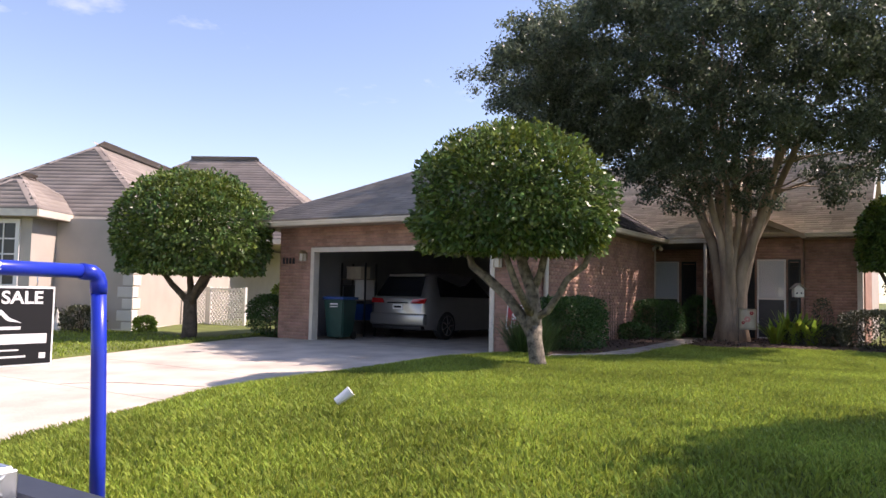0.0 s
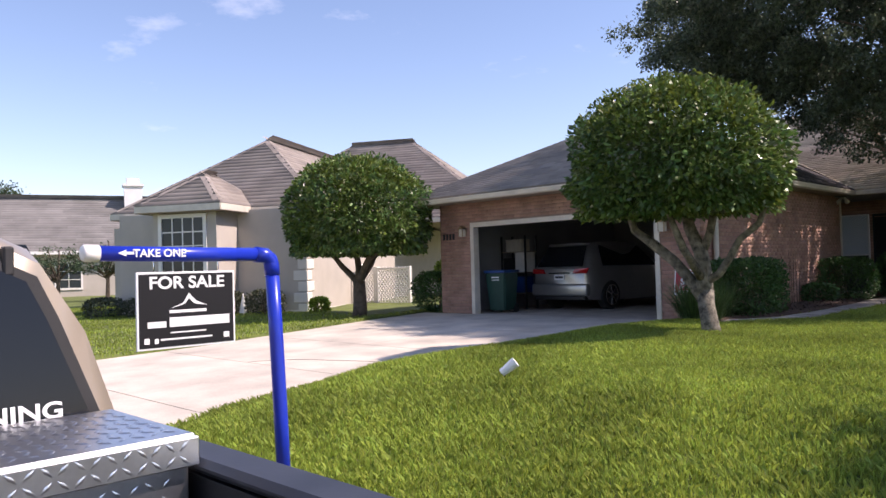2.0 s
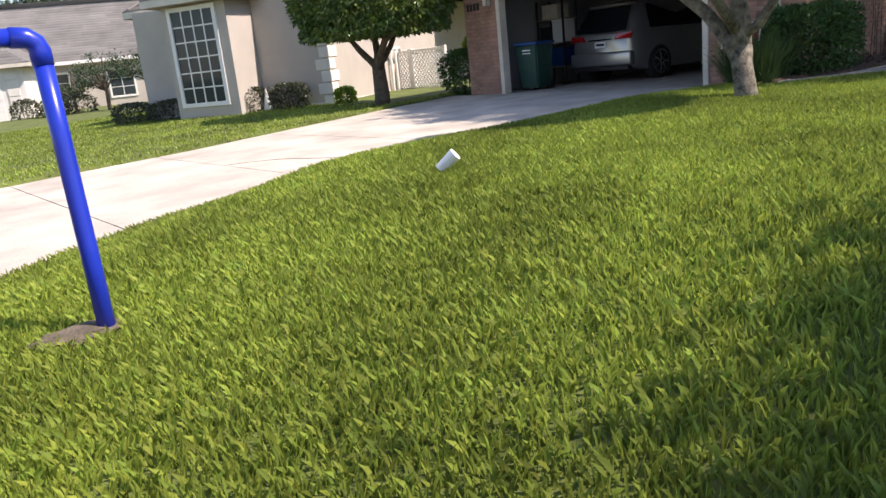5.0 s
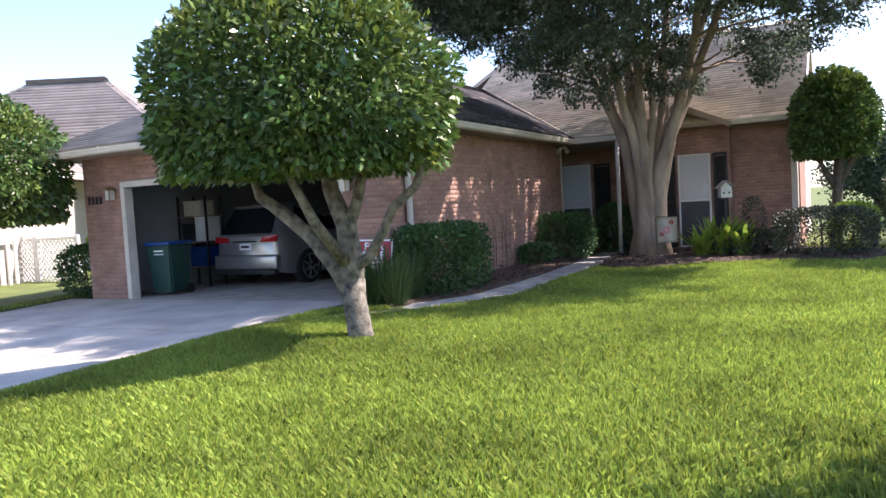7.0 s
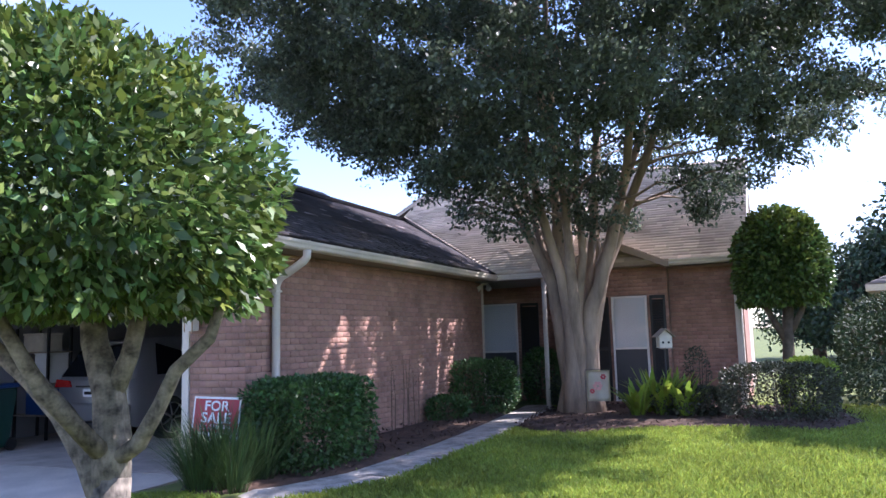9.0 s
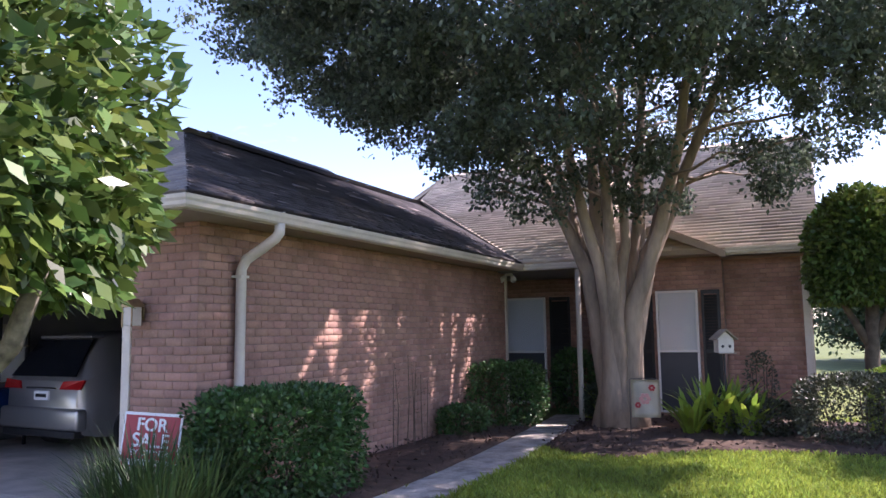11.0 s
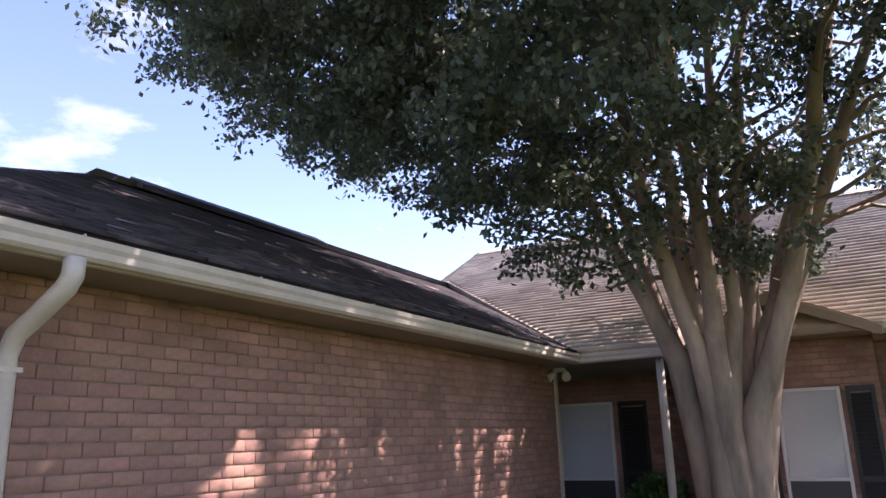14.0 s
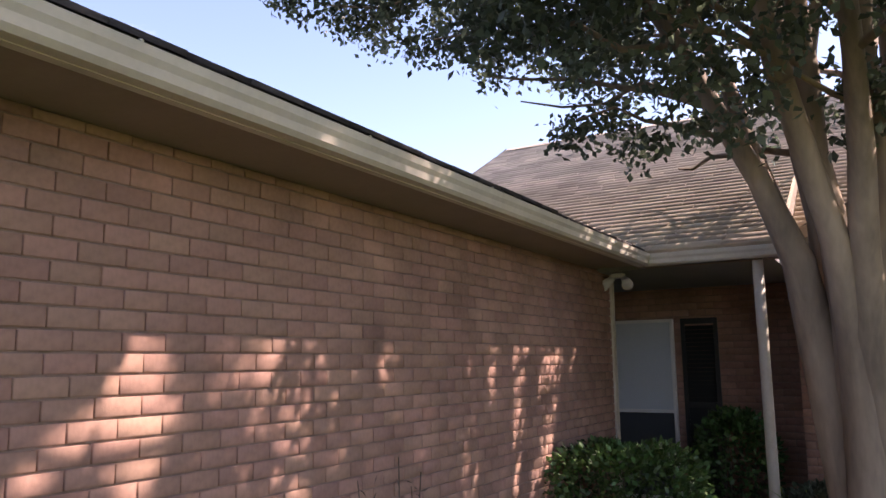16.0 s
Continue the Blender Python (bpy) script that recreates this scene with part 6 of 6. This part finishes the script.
shutter(0.24, 0.68, 0.2, 2.32, 9.936)
shutter(3.40, 3.72, 0.12, 2.32, 8.966)
shutter(2.20, 2.54, 0.12, 2.32, 8.966)

# ---- yard things ----
fs = thing("yard_sign", (0.05, -0.68, 0.0), 10, "red and white for sale by owner yard sign on wire legs", "sign")
fs.rotation_euler = (radians(-7), radians(2), radians(8))
fb = part("board", boxes((-0.295, 0.295, -0.004, 0.004, 0.52, 1.0), bev=0.001), M_PRINT, fs, "white edged board")
part("board_face", boxes((-0.275, 0.275, -0.0062, -0.0042, 0.545, 0.975)), M_RED, fs, "dark red printed face")
for words, z, s in (("FOR", 0.895, 0.15), ("SALE", 0.765, 0.16), ("BY OWNER", 0.665, 0.07)):
    letters(words, s, "lettering", M_PRINT, fb, Matrix.Translation((0, -0.0072, z)) @ pose(0, 0, 0, 90, 0, 0), squash=1.1)
part("print_bar", boxes((-0.22, 0.22, -0.008, -0.0063, 0.565, 0.615)), M_PRINT, fb, "white bar")
for x in (-0.15, 0.15):
    bm = bmesh.new()
    tube(bm, [(x, 0.004, -0.1), (x, 0.004, 0.7)], [0.004, 0.004], n=6)
    part("wire_leg", bm, M_CHROME, fs)

flag = thing("garden_flag", (3.14, 4.68, 0.08), 12, "small ivory garden flag printed with pink flowers", "flag")
bm = bmesh.new()
tube(bm, [(-0.17, 0, -0.1), (-0.17, 0, 0.9), (-0.155, 0, 0.915), (0.19, 0, 0.915)], [0.005] * 4, n=6)
part("flag_pole", bm, M_PLAST, flag)
bm = bmesh.new()
g_ = [[bm.verts.new((-0.15 + 0.36 * i / 8, 0.012 * math.sin(i * 1.1 + j * 0.4), 0.42 + 0.48 * j / 8)) for i in range(9)] for j in range(9)]
for j in range(8):
    for i in range(8):
        bm.faces.new((g_[j][i], g_[j][i + 1], g_[j + 1][i + 1], g_[j + 1][i]))
bmesh.ops.solidify(bm, geom=list(bm.faces), thickness=0.003)
cloth = part("cloth", bm, M_IVORY, flag, "ivory printed cloth", smooth=True)
for x, z, r in ((0.02, 0.66, 0.075), (0.11, 0.80, 0.045), (-0.07, 0.58, 0.04)):
    for k in range(6):
        a = 2 * math.pi * k / 6
        bm = bmesh.new()
        tube(bm, [(x + math.cos(a) * r * 0.62, -0.03, z + math.sin(a) * r * 0.62), (x + math.cos(a) * r * 0.62, -0.016, z + math.sin(a) * r * 0.62)], [r * 0.38, r * 0.38], n=10)
        part("petal", bm, M_PINK if r > 0.05 else M_RED, cloth)

bird = thing("birdhouse", (4.0, 6.3, 0.08), 25, "weathered white birdhouse on a thin pole in the bed", "birdhouse")
bm = bmesh.new()
tube(bm, [(0, 0, -0.1), (0, 0, 1.2)], [0.016, 0.016], n=8)
part("pole", bm, M_PLAST, bird)
part("house_box", boxes((-0.11, 0.11, -0.10, 0.10, 1.2, 1.40), bev=0.004), M_IVORY, bird, "ivory wooden box")
part("gable", prism([(-0.11, 1.40), (0.11, 1.40), (0.0, 1.50)], "y", -0.095, 0.095), M_IVORY, bird)
for sg in (1, -1):
    part("roof_board", prism([(0, 1.515), (sg * 0.16, 1.38), (sg * 0.16, 1.395), (0, 1.535)], "y", -0.15, 0.15), M_WOOD, bird, "weathered roof board")
for x in (-0.05, 0.05):
    bm = bmesh.new()
    tube(bm, [(x, -0.104, 1.29), (x, -0.09, 1.29)], [0.022, 0.022], n=12)
    part("entry_hole", bm, M_PLAST, bird)
part("perch_ledge", boxes((-0.12, 0.12, -0.16, -0.10, 1.185, 1.2)), M_WOOD, bird)

marker = thing("utility_marker", (-7.6, -10.75, -0.30), 10, "yellow plastic utility marker post leaning in the lawn", "utility marker")
bm = bmesh.new()
box(bm, -0.105, 0.105, -0.105, 0.105, -0.1, 0.52, bev=0.03, seg=2)
smooth_part("marker_body", bm, M_YEL, marker)
marker.rotation_euler = (0, radians(6), radians(10))


# ---- neighbouring houses ----
def hip_roof(house, x0, x1, y0, y1, eave, ridge, material, over=0.5, label="", hips=True, seed=40, course=0.22):
    """A hipped roof over a rectangle; its ridge runs along the longer side."""
    roof = new("roof")
    roof.parent = house
    tagged(roof, label)
    x0, x1, y0, y1 = x0 - over, x1 + over, y0 - over, y1 + over
    w, d = x1 - x0, y1 - y0
    m = min(w, d) / 2
    if d >= w:
        r0, r1 = (x0 + m, y0 + m, ridge), (x0 + m, y1 - m, ridge)
    else:
        r0, r1 = (x0 + m, y0 + m, ridge), (x1 - m, y0 + m, ridge)
    A, B, C, D = (x0, y0, eave), (x1, y0, eave), (x1, y1, eave), (x0, y1, eave)
    kw = dict(exposure=course, width=1.1, thick=0.14, seed=seed)
    if d >= w:
        slope(roof, A, B, [r0], material, **kw)
        slope(roof, B, C, [r1, r0], material, **kw)
        slope(roof, C, D, [r1], material, **kw)
        slope(roof, D, A, [r0, r1], material, **kw)
        lines = ((A, r0), (B, r0), (C, r1), (D, r1), (r0, r1))
    else:
        slope(roof, A, B, [r1, r0], material, **kw)
        slope(roof, B, C, [r1], material, **kw)
        slope(roof, C, D, [r0, r1], material, **kw)
        slope(roof, D, A, [r0], material, **kw)
        lines = ((A, r0), (D, r0), (B, r1), (C, r1), (r0, r1))
    for p, q in lines:
        caps(roof, p, q, material, 0.3, 0.14)
    part("eave_board", boxes((x0, x1, y0 - 0.02, y0, eave - 0.2, eave - 0.02), (x0, x1, y1, y1 + 0.02, eave - 0.2, eave - 0.02),
                             (x0 - 0.02, x0, y0, y1, eave - 0.2, eave - 0.02), (x1, x1 + 0.02, y0, y1, eave - 0.2, eave - 0.02)), M_CREAM, roof, "pale eave board")
    part("eave_soffit", boxes((x0, x1, y0, y1, eave - 0.22, eave - 0.19)), M_SOFFIT, roof)
    return roof


def grid_window(house, x0, x1, z0, z1, y, cols, rws, label, arch=False, frame_m=None):
    """A window with muntins in a wall that faces -y."""
    win_ = new("window")
    win_.parent = house
    tagged(win_, label)
    part("pane", boxes((x0, x1, y - 0.012, y - 0.008, z0, z1)), M_PANE, win_)
    part("blind", boxes((x0 + 0.03, x1 - 0.03, y - 0.006, y - 0.003, z0 + 0.3 * (z1 - z0), z1 - 0.03)), M_BLIND, win_)
    bm = boxes((x0 - 0.11, x0, y - 0.06, y - 0.0, z0 - 0.11, z1 + 0.11), (x1, x1 + 0.11, y - 0.06, y, z0 - 0.11, z1 + 0.11),
               (x0, x1, y - 0.06, y, z1, z1 + 0.11), (x0, x1, y - 0.06, y, z0 - 0.11, z0))
    part("window_frame", bm, frame_m or M_WHITE, win_)
    rows_ = []
    for k in range(1, cols):
        x = x0 + (x1 - x0) * k / cols
        rows_.append((x - 0.018, x + 0.018, y - 0.03, y - 0.013, z0, z1))
    for k in range(1, rws):
        z = z0 + (z1 - z0) * k / rws
        rows_.append((x0, x1, y - 0.028, y - 0.0135, z - 0.018, z + 0.018))
    part("muntins", boxes(*rows_), M_WHITE, win_)
    return win_


# the house next door: hipped, cream stucco, with a bay; local axes turned to its own front
nb = thing("neighbour_house", (-11.5, -1.0, -0.08), 30, "cream stucco house with a grey-brown hipped shingle roof and bay window", "house")
part("wall", boxes((-6.3, 0, 0, 20, -0.3, 3.1)), M_STUCCO, nb, "cream stucco walls")
part("bay_wall", boxes((-4.25, -2.2, -1.15, 0.0, -0.3, 3.1)), M_STUCCO, nb, "cream stucco bay")
part("wing_wall", boxes((-10.5, -6.3, 5, 16, -0.3, 3.1)), M_STUCCO, nb)
hip_roof(nb, -6.3, 0, 0.6, 19, 3.2, 5.85, M_SHG_N, 0.45, "grey-brown hipped shingle roof", seed=41)
hip_roof(nb, -4.25, -2.2, -1.15, 1.5, 3.22, 4.25, M_SHG_N, 0.35, "small hipped roof of the bay", seed=42)
hip_roof(nb, -8.5, 4.0, 8.5, 18, 3.2, 7.1, M_SHG_N, 0.45, "taller rear hipped roof", seed=43)
grid_window(nb, -3.95, -2.6, 0.45, 2.85, -1.15, 4, 6, "white sash window with blinds and muntins")
for k in range(6):
    part("quoin", boxes((-0.42 if k % 2 else -0.28, 0.025, -0.025, 0.30 if k % 2 else 0.45, 0.02 + k * 0.32, 0.30 + k * 0.32), bev=0.012), M_STUCCO_L, nb, "pale corner quoin")
part("plinth", boxes((-6.32, 0.02, -0.02, 16, -0.3, 0.12)), M_STUCCO_L, nb)
pipe = bmesh.new()
for dx in (0.0, 0.35):
    tube(pipe, [(0.25, 3.4 + dx, 0.0), (0.25, 3.4 + dx, 1.25), (0.25, 3.5 + dx, 1.38), (0.25, 3.75 + dx, 1.38), (0.25, 3.85 + dx, 1.25)], [0.05] * 5, n=8)
part("vent_pipe", pipe, M_WHITE, nb, "white bent pipes")

# hedge blocks and small cones before its front wall
for k, (x, y, w, h) in enumerate(((-12.2, -1.95, 1.0, 0.75), (-13.3, -2.5, 1.0, 0.72), (-14.4, -3.1, 1.3, 0.6), (-15.6, -3.9, 1.4, 0.6), (-16.8, -4.7, 1.2, 0.6), (-10.9, -1.0, 0.5, 0.5))):
    leafy_box("shrub", (x, y, -0.12), (w, w * 0.9, h), "low clipped dark green shrub before the stucco wall", "shrub", 1800, 0.08, M_LEAF_D if k < 5 else M_LEAF_Y, RNG, "shrubs by the stucco wall", round_=3.5)
for x, y in ((-12.75, -2.35), (-13.85, -2.95)):
    cone = thing("garden_cone", (x, y, -0.15), 0, "small pale cone ornament between the shrubs", "ornament", "garden cones")
    bm = bmesh.new()
    tube(bm, [(0, 0, 0), (0, 0, 0.4), (0, 0, 0.72)], [0.15, 0.08, 0.01], n=12)
    part("cone", bm, M_STUCCO_L, cone)

# lattice fence between the houses
fence = thing("lattice_fence", (-11.55, 3.05, -0.3), 3, "white diamond lattice fence between the houses", "fence")
def lattice(x0, x1, h, y):
    for x in (x0, x1):
        part("post", boxes((x - 0.05, x + 0.05, y - 0.05, y + 0.05, 0, h + 0.04), bev=0.006), M_WHITE, fence)
    part("top_rail", boxes((x0 + 0.05, x1 - 0.05, y - 0.03, y + 0.03, h - 0.06, h)), M_WHITE, fence)
    part("bottom_rail", boxes((x0 + 0.05, x1 - 0.05, y - 0.03, y + 0.03, 0.04, 0.1)), M_WHITE, fence)
    n = int((x1 - x0 + h) / 0.15)
    for sg in (1, -1):
        for k in range(n):
            s = x0 - h + k * 0.15
            a, b = max(s, x0 + 0.05), min(s + h, x1 - 0.05)
            if b - a < 0.05:
                continue
            za, zb = a - s, b - s
            if sg < 0:
                za, zb = h - za, h - zb
            bm = bmesh.new()
            o = 0.012 * sg
            vs = [bm.verts.new((x, y + q, z + t)) for q in (o - 0.006, o + 0.006) for x, z, t in ((a, za, -0.028), (b, zb, -0.028), (b, zb, 0.028), (a, za, 0.028))]
            for q in ((0, 1, 2, 3), (7, 6, 5, 4), (0, 4, 5, 1), (1, 5, 6, 2), (2, 6, 7, 3), (3, 7, 4, 0)):
                bm.faces.new([vs[i] for i in q])
            part("lattice_slat", bm, M_WHITE, fence)
lattice(-3.2, -1.65, 1.5, 0.0)
lattice(-1.55, 0.0, 1.5, 0.0)
side_fence = thing("board_screen", (-8.0, 4.2, -0.1), 0, "white boarded screen between the houses", "fence")
for k in range(5):
    part("board", boxes((-0.2 + k * 0.2, -0.02 + k * 0.2, 0, 0.02, 0, 1.6)), M_WHITE, side_fence)


# houses down the street
def far_house(loc, rz, w, d, eave, ridge, wall_m, roof_m, label, garage=True):
    ob = thing("distant_house", loc, rz, label, "house", "houses down the street")
    part("wall", boxes((-w / 2, w / 2, 0, d, -0.4, eave)), wall_m, ob)
    hip_roof(ob, -w / 2, w / 2, 0, d, eave + 0.1, ridge, roof_m, 0.5, "grey hipped roof", seed=50, course=0.3)
    if garage:
        door = new("garage_door")
        door.parent = ob
        tagged(door, "white sectional garage door")
        for k in range(4):
            part("door_panel", boxes((-2.2, 2.2, -0.05, 0.0, 0.02 + k * 0.53, 0.53 + k * 0.53), bev=0.012), M_WHITE, door)
        for k in range(8):
            part("door_light", boxes((-2.0 + k * 0.52, -1.62 + k * 0.52, -0.062, -0.05, 1.72, 1.98)), M_PANE, door)
        for x in (-2.75, 2.75):
            for k in range(6):
                part("quoin", boxes((x - 0.28, x + 0.28, -0.06, 0.02, k * 0.42, k * 0.42 + 0.37), bev=0.01), M_STUCCO_L, ob)
    return ob


far_house((-38.5, -6.6, -0.15), 68, 6.6, 9, 2.75, 5.2, M_STUCCO_L, M_SHG_G, "pale stucco house with a white garage door and grey roof")
h2b = far_house((-43.0, -11.8, -0.15), 68, 6.0, 9, 2.9, 6.1, M_STUCCO_L, M_SHG_G, "pale stucco house wing with an arched window and grey roof", False)
arch = [(-0.8, 0.5), (0.8, 0.5), (0.8, 1.8)] + [(0.8 * math.cos(a), 1.8 + 0.8 * math.sin(a)) for a in np.linspace(0.2, math.pi - 0.2, 9)] + [(-0.8, 1.8)]
aw = part("arched_window", prism(arch, "y", -0.06, -0.01), M_PANE, h2b, "dark arched window with white bars")
part("muntins", boxes((-0.03, 0.03, -0.09, -0.06, 0.5, 2.55), (-0.8, 0.8, -0.09, -0.06, 1.77, 1.83), (-0.8, 0.8, -0.09, -0.06, 1.15, 1.2), (-0.43, -0.38, -0.09, -0.06, 0.5, 2.4), (0.38, 0.43, -0.09, -0.06, 0.5, 2.4)), M_WHITE, aw)
part("window_surround", prism([(x * 1.18, (z - 1.4) * 1.12 + 1.4) for x, z in arch], "y", -0.03, -0.005), M_WHITE, h2b, "white arched surround")
h3 = thing("distant_house", (-41.0, 2.2, -0.15), 70, "long low house with a grey gable roof down the street", "house", "houses down the street")
part("wall", boxes((-9, 12, 0, 10, -0.4, 2.9)), M_STUCCO, h3)
r3 = new("roof")
r3.parent = h3
tagged(r3, "long grey shingle roof")
slope(r3, (-9.5, -0.6, 2.9), (12.5, -0.6, 2.9), [(12.5, 5, 6.5), (-9.5, 5, 6.5)], M_SHG_G, exposure=0.3, width=1.6, seed=61)
slope(r3, (12.5, 10.6, 2.9), (-9.5, 10.6, 2.9), [(-9.5, 5, 6.5), (12.5, 5, 6.5)], M_SHG_G, exposure=0.3, width=1.6, seed=62)
part("front_trim", boxes((-9.5, 12.5, -0.62, -0.58, 2.7, 2.9)), M_WHITE, h3)
for x in (-6.5, -4.0, -0.5, 4):
    grid_window(h3, x, x + 1.3, 0.7, 2.2, 0.0, 2, 3, "white framed window")
part("chimney", boxes((3.4, 4.5, 3.4, 4.4, 4.5, 7.25), (3.3, 4.6, 3.3, 4.5, 7.25, 7.4), (3.55, 4.35, 3.55, 4.25, 7.4, 7.8)), M_WHITE, h3, "white square chimney")
h4 = thing("distant_house", (-60, -14.5, -0.2), 75, "house with white gable end and brown roof down the street", "house", "houses down the street")
part("wall", prism([(-4.5, -0.4), (4.5, -0.4), (4.5, 4.2), (0, 7.8), (-4.5, 4.2)], "y", 0, 10), M_WHITE, h4)
r4 = new("roof")
r4.parent = h4
slope(r4, (-5.1, 10.3, 3.9), (-5.1, -0.4, 3.9), [(0, -0.4, 8.0), (0, 10.3, 8.0)], M_SHG_N, exposure=0.4, width=2, seed=63)
slope(r4, (5.1, -0.4, 3.9), (5.1, 10.3, 3.9), [(0, 10.3, 8.0), (0, -0.4, 8.0)], M_SHG_N, exposure=0.4, width=2, seed=64)
far_house((13.2, 16.5, 0.0), -8, 9, 10, 2.6, 5.0, M_STUCCO, M_SHG_N, "cream house with a tan shingle roof beyond the side lawn", False)

# pale drive and street that curve away between the houses
lane = part("far_driveway", prism([(-36.5, -9.8), (-17.5, -11.6), (-17.5, -10.6), (-30, -8.2), (-35.4, -4.2), (-37.0, -4.6)], "z", -0.34, -0.30), M_CONC)
tagged(lane, "pale concrete drive of the house down the street", "driveway", kind="structure")


def far_tree(loc, h, r, label, rng, n=900, clumps=26, trunk=0.35, flat=0.55, base=0.5):
    """A distant tree: a tapered trunk with limbs and clumped foliage with gaps."""
    tree = thing("tree", loc, 0, label, "tree", "distant trees")
    bm = bmesh.new()
    tube(bm, [(0, 0, -0.5), (0.1, 0, h * 0.4), (0, 0.1, h * 0.85)], [trunk, trunk * 0.7, trunk * 0.25], n=7)
    cs = []
    for k in range(clumps):
        a, q = rng.uniform(0, 2 * math.pi), math.sqrt(rng.uniform(0, 1))
        c = Vector((math.cos(a) * q * r, math.sin(a) * q * r, h * (base + (1 - base) * rng.uniform(0.1, 1) * (1 - 0.5 * q))))
        cs.append(c)
        tube(bm, [(0, 0, h * (base - 0.08) + 0.3 * c.z * 0.2), c * 0.5 + Vector((0, 0, h * base * 0.5)), c], [trunk * 0.3, trunk * 0.2, 0.03], n=5, cap=False)
    part("trunk", bm, M_BARKD, tree)
    cs = np.array([tuple(c) for c in cs])
    pts = np.repeat(cs, n // 10, 0)
    pts = pts + rng.normal(size=pts.shape) * np.array((r * 0.17, r * 0.17, r * 0.17 * flat))
    part("crown", leaves("crown", pts, r * 0.085, rng, None, aspect=0.6), M_LEAF_F, tree)
    return tree


for x, y, h, r in ((-60.5, -10.5, 10.6, 2.6), (-63.5, -4.0, 10.3, 2.9), (-66.5, 1.2, 10.3, 2.6), (-68.5, 5.2, 10.9, 2.8)):
    far_tree((x, y, -0.2), h, r, "distant flat-topped pine above the roofs", RNG, 1500, 30, base=0.66)
for x, y, h, r in ((9.0, 30, 5.2, 2.6), (11.6, 32, 7.0, 3.2), (14.5, 31, 11.5, 4.0), (7.6, 34, 4.6, 2.4), (10.5, 36, 6.0, 3.0), (17, 34, 9, 4)):
    far_tree((x, y, 0), h, r, "dark leafy tree beyond the side lawn", RNG, 2200, 40, base=0.18, flat=0.8)
for x, y, h, r in ((-32.5, -1.0, 3.2, 1.2), (-30.5, 0.6, 3.6, 1.5), (-35.5, -1.8, 2.6, 1.0)):
    far_tree((x, y, -0.2), h, r, "small garden tree before the distant house", RNG, 900, 20, trunk=0.12, base=0.4)
for x, y in ((-36.2, -9.8), (-35.8, -4.0), (-40.3, -11.3), (-33.5, -2.0), (-34.3, -3.0), (-42, -15)):
    leafy_box("shrub", (x, y, -0.25), (1.6, 1.4, 1.1), "rounded shrub before the distant house", "shrub", 900, 0.13, M_LEAF_D, RNG, "shrubs down the street", round_=2.3)
# street tree behind the walker; its shade falls across the lawn
far_tree((12.15, -5.15, 0.0), 8.1, 2.15, "leafy street tree that shades the lawn", RNG, 5500, 210, trunk=0.2, base=0.45, flat=0.7)

# and its neighbour, whose shade falls on the bed before the house
far_tree((11.9, 8.3, 0.0), 8.0, 2.2, "leafy tree that shades the front bed", RNG, 5000, 90, trunk=0.2, base=0.45, flat=0.7)


# ---- single bricks and shingles ----
for lay_pieces in PIECES:
    lay_pieces()
